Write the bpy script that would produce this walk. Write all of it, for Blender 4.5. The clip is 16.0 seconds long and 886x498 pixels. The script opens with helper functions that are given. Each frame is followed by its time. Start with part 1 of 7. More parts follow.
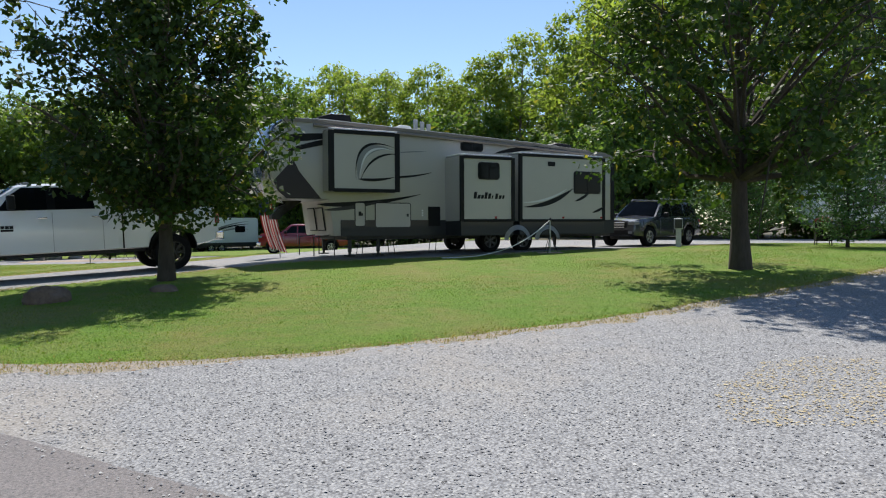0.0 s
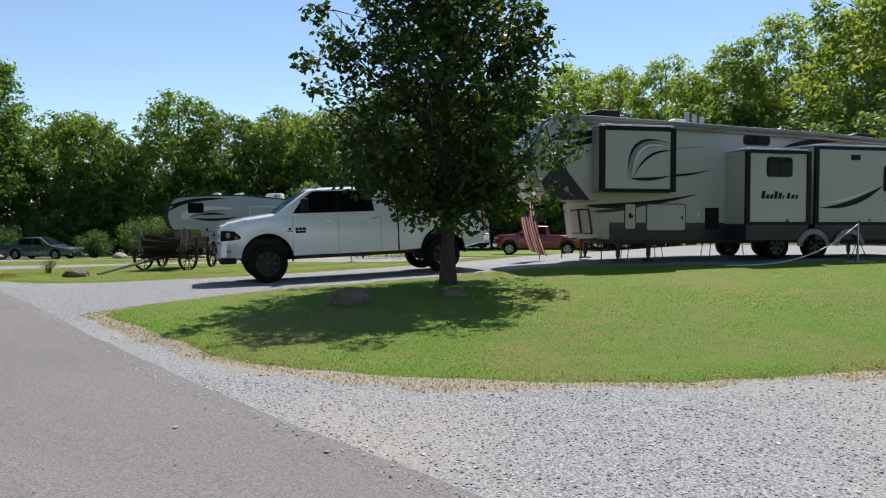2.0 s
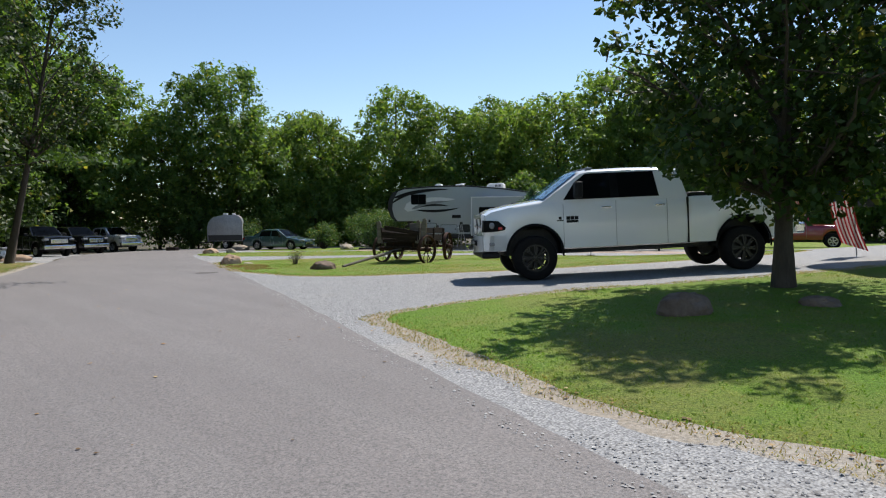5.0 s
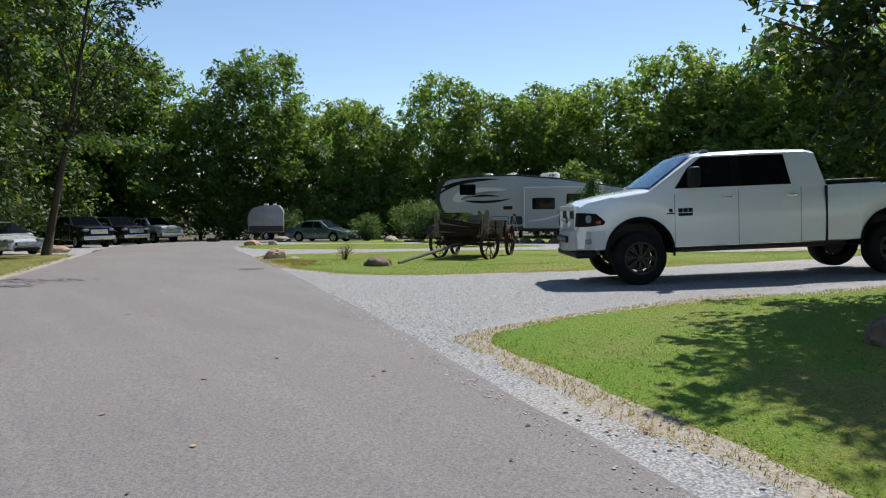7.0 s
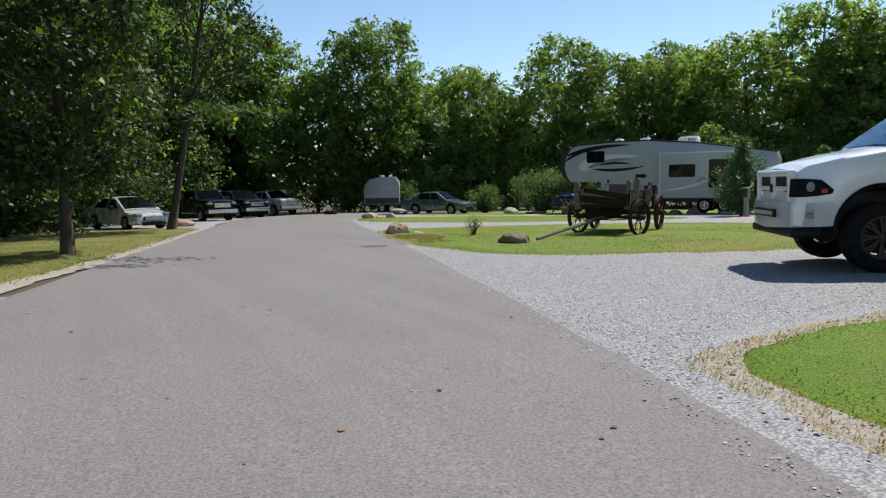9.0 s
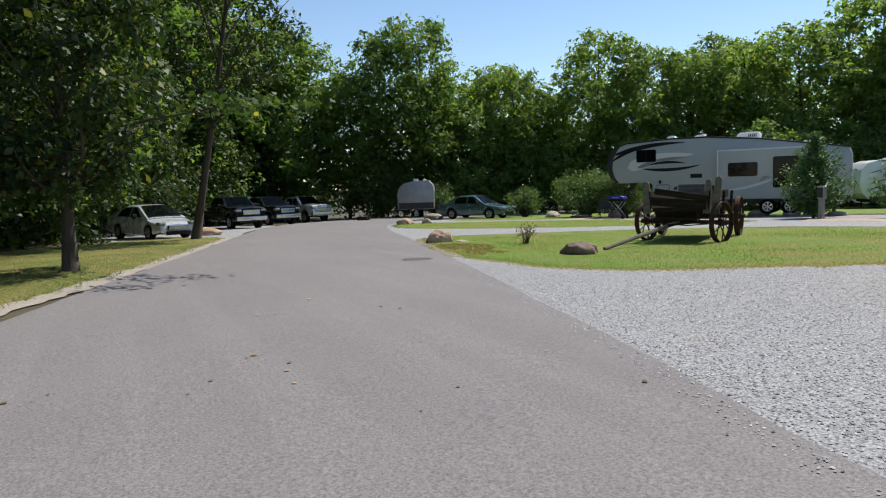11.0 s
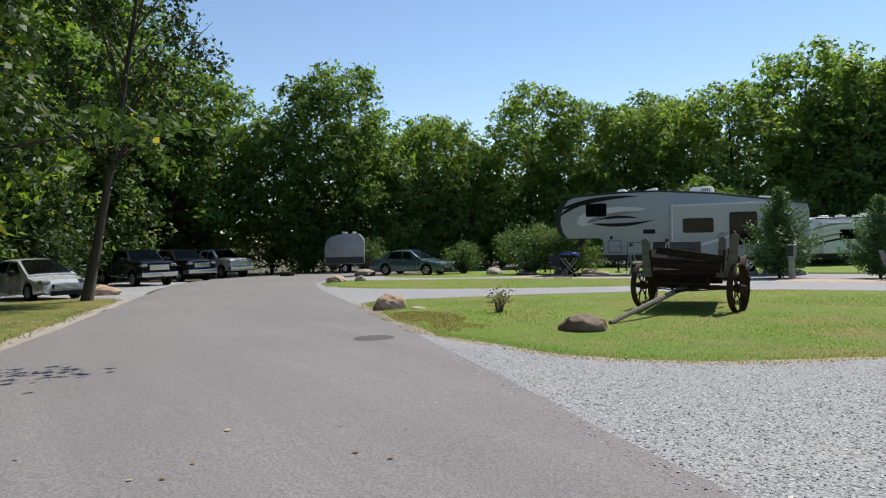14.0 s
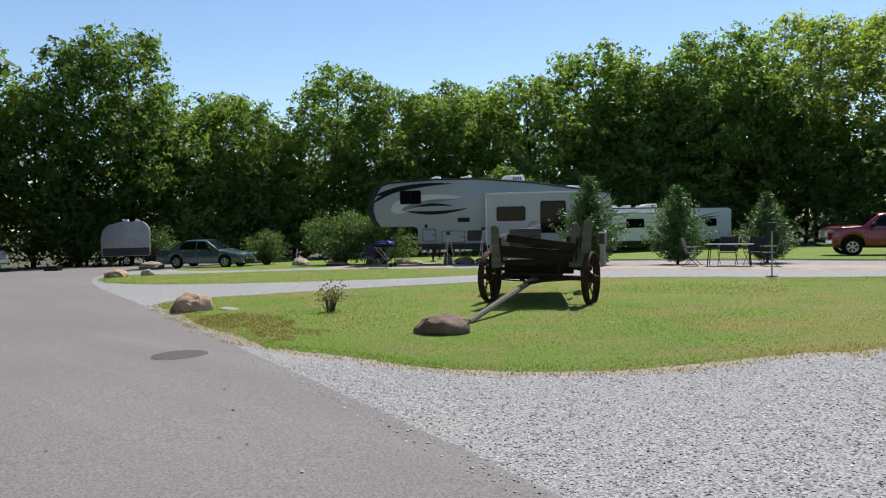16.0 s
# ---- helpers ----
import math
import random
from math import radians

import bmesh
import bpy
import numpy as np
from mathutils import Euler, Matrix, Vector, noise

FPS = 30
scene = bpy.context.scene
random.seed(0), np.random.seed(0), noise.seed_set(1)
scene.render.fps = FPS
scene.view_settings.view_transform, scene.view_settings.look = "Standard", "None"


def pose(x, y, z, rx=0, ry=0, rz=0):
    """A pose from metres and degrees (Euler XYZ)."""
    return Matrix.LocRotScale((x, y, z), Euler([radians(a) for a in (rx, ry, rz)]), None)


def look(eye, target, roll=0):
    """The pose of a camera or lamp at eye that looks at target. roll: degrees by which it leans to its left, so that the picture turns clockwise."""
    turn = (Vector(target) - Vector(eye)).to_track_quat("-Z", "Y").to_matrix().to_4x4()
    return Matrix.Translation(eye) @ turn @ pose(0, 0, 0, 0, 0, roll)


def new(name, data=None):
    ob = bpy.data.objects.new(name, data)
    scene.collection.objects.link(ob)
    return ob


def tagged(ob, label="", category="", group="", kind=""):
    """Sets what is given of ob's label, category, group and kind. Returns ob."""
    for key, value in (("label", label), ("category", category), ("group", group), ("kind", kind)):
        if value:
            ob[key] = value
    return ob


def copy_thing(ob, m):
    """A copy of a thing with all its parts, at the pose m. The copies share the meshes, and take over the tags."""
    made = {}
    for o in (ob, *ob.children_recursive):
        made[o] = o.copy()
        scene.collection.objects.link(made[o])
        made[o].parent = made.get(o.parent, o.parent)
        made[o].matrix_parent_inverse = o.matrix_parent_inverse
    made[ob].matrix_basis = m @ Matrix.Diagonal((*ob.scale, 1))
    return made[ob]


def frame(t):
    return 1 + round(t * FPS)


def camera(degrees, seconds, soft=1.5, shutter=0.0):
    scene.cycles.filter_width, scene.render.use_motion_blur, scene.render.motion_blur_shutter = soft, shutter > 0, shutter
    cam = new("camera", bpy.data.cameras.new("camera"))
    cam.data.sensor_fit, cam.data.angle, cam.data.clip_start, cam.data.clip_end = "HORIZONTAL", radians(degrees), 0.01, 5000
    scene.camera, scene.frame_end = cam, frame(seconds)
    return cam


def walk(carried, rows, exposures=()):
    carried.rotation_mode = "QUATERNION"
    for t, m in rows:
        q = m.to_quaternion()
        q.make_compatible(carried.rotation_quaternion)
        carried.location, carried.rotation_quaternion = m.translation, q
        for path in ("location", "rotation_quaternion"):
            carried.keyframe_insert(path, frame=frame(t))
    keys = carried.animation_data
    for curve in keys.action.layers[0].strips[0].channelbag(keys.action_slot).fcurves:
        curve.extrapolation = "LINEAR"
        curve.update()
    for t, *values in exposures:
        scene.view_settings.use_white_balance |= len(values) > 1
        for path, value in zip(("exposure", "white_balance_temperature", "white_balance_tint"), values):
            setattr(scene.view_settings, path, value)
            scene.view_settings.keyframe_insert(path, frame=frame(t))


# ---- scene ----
cam = camera(64.8, 16.0, 1.15)
PATH = [
    (0, (-1.847, 1.034, 1.642), (-2.423, 2.948, 1.574), -0.3),
    (0.5, (-2.244, 1.069, 1.674), (-3.034, 2.906, 1.627), 0.6),
    (1, (-2.65, 1.093, 1.691), (-3.565, 2.87, 1.61), 0.8),
    (1.5, (-3.068, 1.222, 1.704), (-4.09, 2.939, 1.619), 0.3),
    (2, (-3.52, 1.333, 1.693), (-4.644, 2.986, 1.629), -0.0),
    (2.5, (-3.989, 1.457, 1.657), (-5.156, 3.079, 1.578), -0.9),
    (3, (-4.479, 1.575, 1.674), (-5.729, 3.134, 1.603), -1.1),
    (3.5, (-4.963, 1.719, 1.674), (-6.28, 3.223, 1.598), -1.9),
    (4, (-5.445, 1.895, 1.646), (-6.824, 3.341, 1.557), -1.4),
    (4.5, (-5.916, 1.955, 1.637), (-7.4, 3.295, 1.564), -1.0),
    (7, (-8.626, 2.76, 1.653), (-10.224, 3.958, 1.542), -0.2),
    (7.5, (-9.171, 2.901, 1.663), (-10.805, 4.05, 1.564), -0.7),
    (8, (-9.731, 3.085, 1.656), (-11.438, 4.121, 1.541), -0.7),
    (8.5, (-10.262, 3.22, 1.644), (-12.012, 4.174, 1.487), -0.6),
    (9, (-10.808, 3.36, 1.627), (-12.568, 4.29, 1.436), -0.9),
    (11.5, (-13.555, 4.142, 1.593), (-15.361, 4.984, 1.417), -1.6),
    (12, (-14.1, 4.219, 1.578), (-15.892, 5.087, 1.392), -0.7),
    (12.5, (-14.628, 4.326, 1.61), (-16.417, 5.207, 1.455), -1.0),
    (13, (-15.208, 4.539, 1.669), (-16.999, 5.42, 1.531), -0.9),
    (13.5, (-15.849, 4.727, 1.652), (-17.664, 5.564, 1.566), -0.7),
    (14, (-16.352, 4.861, 1.672), (-18.051, 5.916, 1.64), -1.1),
    (14.5, (-16.879, 5.051, 1.679), (-18.512, 6.204, 1.613), -1.0),
    (15, (-17.395, 5.193, 1.676), (-18.94, 6.461, 1.612), -1.0),
    (15.5, (-17.881, 5.396, 1.657), (-19.306, 6.797, 1.582), -1.2),
    (16, (-18.37, 5.607, 1.627), (-19.697, 7.101, 1.554), -1.0),
]
walk(cam, [(t, look(eye, target, roll)) for t, eye, target, roll in PATH], exposures=[(0, 0.36), (16, 0.36)])

# ---------------------------------------------------------------- light
SUN = Vector((-0.20, 0.69, 1.0)).normalized()
world = bpy.data.worlds.new("sky")
scene.world = world
world.use_nodes = True
wn = world.node_tree
sky = wn.nodes.new("ShaderNodeTexSky")
sky.sky_type, sky.sun_disc = "NISHITA", False
sky.sun_elevation = math.asin(SUN.z)
sky.sun_rotation = math.atan2(SUN.x, SUN.y)
sky.air_density, sky.dust_density, sky.ozone_density = 1.0, 0.0, 2.2
wn.links.new(sky.outputs[0], wn.nodes["Background"].inputs[0])
wn.nodes["Background"].inputs[1].default_value = 0.112
sun = new("sun", bpy.data.lights.new("sun", "SUN"))
sun.data.energy, sun.data.angle, sun.data.color = 4.9, radians(0.53), (1.0, 0.955, 0.88)
sun.matrix_world = look(SUN * 100, (0, 0, 0))


# ---------------------------------------------------------------- materials
def rgb(c):
    return (*c, 1.0)


class Nodes:
    """Short hand for building one node material."""

    def __init__(self, name):
        self.m = bpy.data.materials.new(name)
        self.m.use_nodes = True
        self.t = self.m.node_tree
        self.b = self.t.nodes["Principled BSDF"]
        self.co = self.t.nodes.new("ShaderNodeTexCoord").outputs["Object"]

    def link(self, a, b):
        self.t.links.new(a, b)

    def world_co(self):
        self.co = self.t.nodes.new("ShaderNodeNewGeometry").outputs["Position"]

    def noise(self, scale, detail=4, rough=0.55, stretch=None):
        n = self.t.nodes.new("ShaderNodeTexNoise")
        n.inputs["Scale"].default_value, n.inputs["Detail"].default_value = scale, detail
        n.inputs["Roughness"].default_value = rough
        co = self.co
        if stretch:
            mp = self.t.nodes.new("ShaderNodeMapping")
            mp.inputs["Scale"].default_value = stretch
            self.link(co, mp.inputs[0])
            co = mp.outputs[0]
        self.link(co, n.inputs["Vector"])
        return n.outputs["Fac"]

    def cells(self, scale, out="Color"):
        n = self.t.nodes.new("ShaderNodeTexVoronoi")
        n.inputs["Scale"].default_value = scale
        self.link(self.co, n.inputs["Vector"])
        return n.outputs[out]

    def ramp(self, fac, stops):
        n = self.t.nodes.new("ShaderNodeValToRGB")
        e = n.color_ramp.elements
        while len(e) < len(stops):
            e.new(0.5)
        for k, (p, c) in zip(e, stops):
            k.position, k.color = p, rgb(c) if not isinstance(c, float) else (c, c, c, 1)
        self.link(fac, n.inputs[0])
        return n.outputs[0]

    def mix(self, fac, a, b, mode="MIX"):
        n = self.t.nodes.new("ShaderNodeMix")
        n.data_type, n.blend_type = "RGBA", mode
        for v, i in ((fac, 0), (a, 6), (b, 7)):
            if isinstance(v, (int, float)):
                n.inputs[i].default_value = v
            elif isinstance(v, tuple):
                n.inputs[i].default_value = rgb(v)
            else:
                self.link(v, n.inputs[i])
        return n.outputs[2]

    def bump(self, fac, strength, distance):
        n = self.t.nodes.new("ShaderNodeBump")
        n.inputs["Strength"].default_value, n.inputs["Distance"].default_value = strength, distance
        self.link(fac, n.inputs["Height"])
        self.link(n.outputs[0], self.b.inputs["Normal"])

    def done(self, color, rough=0.6, metal=0.0, coat=0.0, spec=None):
        for v, k in ((color, "Base Color"), (rough, "Roughness"), (metal, "Metallic"), (coat, "Coat Weight"), (spec, "Specular IOR Level")):
            if v is None:
                continue
            if isinstance(v, tuple):
                self.b.inputs[k].default_value = rgb(v)
            elif isinstance(v, (int, float)):
                self.b.inputs[k].default_value = v
            else:
                self.link(v, self.b.inputs[k])
        return self.m


def paint(name, c, rough=0.35, coat=0.6, metal=0.0, dirt=0.12, spec=None):
    n = Nodes(name)
    f = n.noise(2.3, 5)
    g = n.noise(60, 2)
    col = n.mix(n.ramp(f, [(0.35, 0.0), (0.75, dirt)]), c, tuple(v * 0.72 + 0.03 for v in c))
    col = n.mix(n.ramp(g, [(0.4, 0.0), (0.8, dirt * 0.5)]), col, tuple(v * 0.85 for v in c))
    return n.done(col, n.ramp(f, [(0.3, rough * 0.8), (0.8, min(1.0, rough * 1.3))]), metal, coat, spec)


def worn(name, c1, c2, scale, rough=0.8, bump=0.01, fine=30.0, metal=0.0, stretch=None, spec=None):
    n = Nodes(name)
    a = n.noise(scale, 6, 0.6, stretch)
    b = n.noise(scale * fine / 6, 4, 0.6, stretch)
    col = n.mix(n.ramp(a, [(0.3, 0.0), (0.7, 1.0)]), c1, c2)
    col = n.mix(n.ramp(b, [(0.3, 0.0), (0.75, 0.5)]), col, tuple(v * 0.5 for v in c1))
    n.bump(b, 0.6, bump)
    return n.done(col, rough, metal, 0.0, spec)


def glass(name, tint, rough=0.03, gloss=0.22):
    n = Nodes(name)
    f = n.noise(1.7, 3)
    m = n.done(n.mix(f, tint, tuple(v * 0.6 for v in tint)), rough, 0.0, 0.0)
    n.b.inputs["Specular IOR Level"].default_value = gloss
    return m


def asphalt():
    n = Nodes("asphalt")
    n.world_co()
    big = n.noise(0.22, 5, 0.6)
    along = n.noise(0.5, 4, 0.6, (0.35, 1.6, 1))
    fine = n.noise(48, 5, 0.8)
    grit = n.cells(160)
    col = n.mix(n.ramp(big, [(0.3, 0.0), (0.7, 1.0)]), (0.173, 0.148, 0.145), (0.236, 0.202, 0.196))
    col = n.mix(n.ramp(along, [(0.42, 0.0), (0.75, 0.55)]), col, (0.275, 0.240, 0.230))
    streak = n.noise(0.9, 4, 0.6, (0.09, 2.2, 1))
    col = n.mix(n.ramp(streak, [(0.5, 0.0), (0.72, 0.4)]), col, (0.285, 0.262, 0.254))
    patch = n.noise(7, 5, 0.7)
    col = n.mix(n.ramp(patch, [(0.56, 0.0), (0.72, 0.35)]), col, (0.115, 0.105, 0.105))
    col = n.mix(n.ramp(fine, [(0.38, 0.95), (0.60, 0.0)]), col, (0.062, 0.058, 0.058))
    col = n.mix(0.22, col, n.ramp(grit, [(0.0, 0.07), (1.0, 0.46)]))
    n.bump(fine, 0.55, 0.006)
    return n.done(col, 0.88, 0, 0, 0.35)


def gravel():
    n = Nodes("gravel")
    n.world_co()
    stone = n.cells(54)
    edge = n.cells(54, "Distance")
    small = n.cells(120)
    big = n.noise(0.35, 5, 0.6)
    tone = n.ramp(stone, [(0.0, (0.17, 0.175, 0.185)), (0.45, (0.30, 0.30, 0.31)), (0.8, (0.40, 0.395, 0.39)), (1.0, (0.56, 0.55, 0.53))])
    col = n.mix(0.35, tone, n.ramp(small, [(0.0, 0.14), (1.0, 0.52)]))
    col = n.mix(n.ramp(edge, [(0.35, 0.0), (0.75, 0.75)]), col, (0.095, 0.093, 0.098))
    col = n.mix(n.ramp(big, [(0.52, 0.0), (0.72, 0.45)]), col, (0.36, 0.31, 0.25))
    n.bump(edge, -0.9, 0.012)
    return n.done(col, 0.9, 0, 0, 0.3)


def lawn(name, dry, c1=(0.132, 0.258, 0.017), c2=(0.200, 0.305, 0.028)):
    n = Nodes(name)
    n.world_co()
    big = n.noise(0.16, 5, 0.6)
    mid = n.noise(0.9, 5, 0.65)
    fine = n.noise(38, 4, 0.75)
    col = n.mix(n.ramp(big, [(0.35, 0.0), (0.68, 1.0)]), c1, c2)
    col = n.mix(n.ramp(mid, [(0.42, 0.0), (0.74, dry)]), col, (0.33, 0.25, 0.10))
    col = n.mix(n.ramp(n.noise(0.42, 5, 0.7), [(0.5, 0.0), (0.68, min(1.0, dry))]), col, (0.34, 0.25, 0.085))
    col = n.mix(n.ramp(n.noise(2.6, 5, 0.7), [(0.5, 0.0), (0.8, 0.45)]), col, (0.09, 0.17, 0.015))
    col = n.mix(n.ramp(fine, [(0.3, 0.8), (0.62, 0.0)]), col, (0.035, 0.072, 0.010))
    n.bump(fine, 0.9, 0.04)
    return n.done(col, 0.85, 0, 0, 0.2)


def dirt():
    n = Nodes("stony_dirt")
    n.world_co()
    big, fine = n.noise(1.1, 5, 0.6), n.noise(30, 4, 0.7)
    col = n.mix(n.ramp(big, [(0.35, 0.0), (0.7, 1.0)]), (0.31, 0.24, 0.16), (0.37, 0.315, 0.25))
    col = n.mix(n.ramp(fine, [(0.35, 0.8), (0.6, 0.0)]), col, (0.15, 0.125, 0.085))
    col = n.mix(0.3, col, n.ramp(n.cells(45), [(0.0, 0.16), (1.0, 0.55)]))
    n.bump(fine, 0.8, 0.015)
    return n.done(col, 0.92, 0, 0, 0.25)


def leafy(name, c1, c2, yellow=(0.30, 0.27, 0.05), share=0.03, trans=0.38, dry=None):
    n = Nodes(name)
    n.world_co()
    geo = n.t.nodes.new("ShaderNodeNewGeometry")
    r = geo.outputs["Random Per Island"]
    col = n.ramp(r, [(0.0, c1), (0.97 - share, c2), (1.0 - share * 0.5, yellow)])
    info = n.t.nodes.new("ShaderNodeObjectInfo")
    col = n.mix(n.ramp(info.outputs["Random"], [(0.0, 0.0), (1.0, 0.35)]), col, tuple(v * 0.55 for v in c1))
    if dry:
        col = n.mix(n.ramp(n.noise(0.42, 5, 0.7), [(0.51, 0.0), (0.68, 0.55)]), col, dry)
        col = n.mix(n.ramp(n.noise(0.9, 5, 0.65), [(0.5, 0.0), (0.74, 0.4)]), col, dry)
    n.link(col, n.b.inputs["Base Color"])
    n.b.inputs["Roughness"].default_value = 0.55
    n.b.inputs["Specular IOR Level"].default_value = 0.35
    tr = n.t.nodes.new("ShaderNodeBsdfTranslucent")
    n.link(n.mix(1.0, col, (1.6, 1.6, 0.7), "MULTIPLY"), tr.inputs[0])
    mx = n.t.nodes.new("ShaderNodeMixShader")
    mx.inputs[0].default_value = trans
    n.link(n.b.outputs[0], mx.inputs[1])
    n.link(tr.outputs[0], mx.inputs[2])
    n.link(mx.outputs[0], n.t.nodes["Material Output"].inputs[0])
    return n.m


def varied(name, stops, rough=0.85, by_island=True):
    """Pieces that each take a tone of their own."""
    n = Nodes(name)
    if by_island:
        r = n.t.nodes.new("ShaderNodeNewGeometry").outputs["Random Per Island"]
    else:
        r = n.t.nodes.new("ShaderNodeObjectInfo").outputs["Random"]
    f = n.noise(25, 3)
    col = n.mix(n.ramp(f, [(0.3, 0.0), (0.8, 0.35)]), n.ramp(r, stops), (0.12, 0.11, 0.10))
    return n.done(col, rough, 0, 0, 0.3)


ASPHALT, GRAVEL = asphalt(), gravel()
# the second is dry and brownish, its greens also dulled for tree shade
LAWN, LAWN_DRY_SHADE = lawn("lawn", 0.62), lawn("shaded_lawn", 0.95, (0.125, 0.175, 0.030), (0.20, 0.215, 0.055))
LAWN_PALE = lawn("sun_dried_lawn", 0.85, (0.155, 0.262, 0.023), (0.228, 0.312, 0.042))
DIRT = dirt()
SOIL = worn("forest_floor", (0.055, 0.042, 0.026), (0.10, 0.085, 0.04), 0.8, 0.95, 0.02)
PATIO = worn("patio_slab", (0.36, 0.265, 0.20), (0.43, 0.33, 0.26), 0.7, 0.9, 0.004)
BARK = worn("bark", (0.05, 0.038, 0.028), (0.10, 0.08, 0.062), 5, 0.95, 0.03, 30, 0, (1, 1, 0.25))
BARK_PALE = worn("pale_bark", (0.16, 0.135, 0.105), (0.26, 0.225, 0.18), 5, 0.95, 0.02, 30, 0, (1, 1, 0.3))
# darker copy of the oak leaf: shade of the forest edge in the colour
LEAF_ROAD_SHADE = leafy("roadside_leaf", (0.018, 0.040, 0.009), (0.046, 0.082, 0.016), (0.22, 0.20, 0.05), 0.03, 0.30)
LEAF_OAK = leafy("oak_leaf", (0.026, 0.056, 0.012), (0.06, 0.108, 0.02))
LEAF_MID = leafy("broad_leaf", (0.098, 0.175, 0.042), (0.210, 0.296, 0.078), trans=0.55)
LEAF_LIGHT = leafy("pale_leaf", (0.15, 0.22, 0.05), (0.27, 0.34, 0.10), trans=0.58)
LEAF_DARK = leafy("dark_leaf", (0.078, 0.150, 0.040), (0.168, 0.256, 0.070), trans=0.54)
LEAF_SHRUB = leafy("shrub_leaf", (0.045, 0.10, 0.032), (0.11, 0.175, 0.065))
LEAF_BUSH = leafy("dull_bush_leaf", (0.07, 0.085, 0.05), (0.15, 0.15, 0.09), (0.22, 0.10, 0.07), 0.1)
NEEDLE = leafy("evergreen_spray", (0.045, 0.112, 0.034), (0.105, 0.205, 0.055), (0.14, 0.16, 0.05), 0.02, 0.25)
BLADE = leafy("grass_blade", (0.085, 0.195, 0.014), (0.165, 0.285, 0.034), (0.36, 0.30, 0.12), 0.08, 0.4, (0.30, 0.26, 0.08))
PALE_BLADE = leafy("sun_dried_grass_blade", (0.108, 0.20, 0.017), (0.198, 0.29, 0.045), (0.38, 0.31, 0.13), 0.14, 0.4, (0.36, 0.28, 0.11))
BROWN_BLADE = leafy("scorched_grass_blade", (0.24, 0.13, 0.06), (0.36, 0.22, 0.10), (0.22, 0.25, 0.05), 0.25, 0.25)
# blades with the roadside trees' shade mixed into their greens, plus dry brown
SHADE_DARK_BLADE = leafy("shade_grass_blade", (0.07, 0.115, 0.016), (0.15, 0.185, 0.04), (0.28, 0.22, 0.10), 0.18, 0.35, (0.26, 0.20, 0.09))
DRY_BLADE = leafy("dry_grass_blade", (0.26, 0.20, 0.07), (0.42, 0.32, 0.13), (0.16, 0.20, 0.04), 0.30, 0.3)
STONES = varied("stone_chips", [(0.0, (0.09, 0.09, 0.095)), (0.12, (0.20, 0.20, 0.21)), (0.55, (0.31, 0.31, 0.32)), (0.88, (0.42, 0.415, 0.41)), (1.0, (0.58, 0.57, 0.55))])
STRAW = varied("straw", [(0.0, (0.42, 0.31, 0.14)), (1.0, (0.62, 0.50, 0.26))])
LITTER = varied("leaf_litter", [(0.0, (0.10, 0.06, 0.03)), (0.6, (0.30, 0.17, 0.07)), (1.0, (0.46, 0.34, 0.18))])
ROCK = worn("field_rock", (0.12, 0.078, 0.055), (0.25, 0.18, 0.13), 3, 0.92, 0.03, 30)
ROCK_PALE = worn("pale_rock", (0.36, 0.30, 0.24), (0.50, 0.42, 0.34), 3, 0.92, 0.03, 30)
ROCK_TAN = worn("tan_rock", (0.40, 0.25, 0.16), (0.52, 0.38, 0.27), 4, 0.92, 0.03, 30)
WHITE = paint("white_car_paint", (0.78, 0.79, 0.80), 0.22, 0.8)
BLACKCAR = paint("black_car_paint", (0.008, 0.008, 0.009), 0.2, 0.4, spec=0.3)
SILVER = paint("silver_car_paint", (0.55, 0.56, 0.58), 0.28, 0.8, 0.35)
TEAL = paint("teal_grey_car_paint", (0.075, 0.13, 0.145), 0.25, 0.8, 0.4)
DARKSUV = paint("dark_slate_car_paint", (0.035, 0.038, 0.05), 0.22, 0.9, 0.2)
RED = paint("red_car_paint", (0.23, 0.006, 0.012), 0.22, 0.8)
CREAM = paint("cream_gelcoat", (0.44, 0.413, 0.368), 0.4, 0.2)
GREYGEL = paint("grey_gelcoat", (0.36, 0.385, 0.39), 0.35, 0.4)
GREYDARK = paint("dark_grey_gelcoat", (0.024, 0.026, 0.029), 0.4, 0.15, spec=0.3)
WHITEGEL = paint("white_gelcoat", (0.74, 0.75, 0.75), 0.35, 0.4)
TRIM = paint("black_trim", (0.008, 0.008, 0.009), 0.5, 0.0, spec=0.2)
SWOOSH = paint("grey_graphic", (0.22, 0.225, 0.23), 0.35, 0.3)
SWOOSH_PALE = paint("pale_graphic", (0.62, 0.63, 0.63), 0.35, 0.3)
NAVY = paint("navy_cap", (0.03, 0.05, 0.11), 0.2, 0.7)
MAROON = paint("dark_hitch_panel", (0.016, 0.009, 0.009), 0.4, 0.1, spec=0.25)
ROOFWHITE = worn("roof_membrane", (0.70, 0.69, 0.66), (0.60, 0.58, 0.55), 2, 0.8, 0.002)
BROWN_EDGE = paint("tan_roof_edge", (0.20, 0.17, 0.14), 0.5, 0.1)
PLASTIC = paint("black_plastic", (0.011, 0.011, 0.012), 0.6, 0.0, spec=0.2)
WHITEPLASTIC = paint("white_plastic", (0.74, 0.74, 0.72), 0.45, 0.1)
RUBBER = worn("tyre_rubber", (0.006, 0.006, 0.0065), (0.013, 0.0125, 0.012), 9, 0.9, 0.004, spec=0.2)
BLACKRIM = paint("black_rim", (0.008, 0.008, 0.009), 0.3, 0.1, spec=0.35)
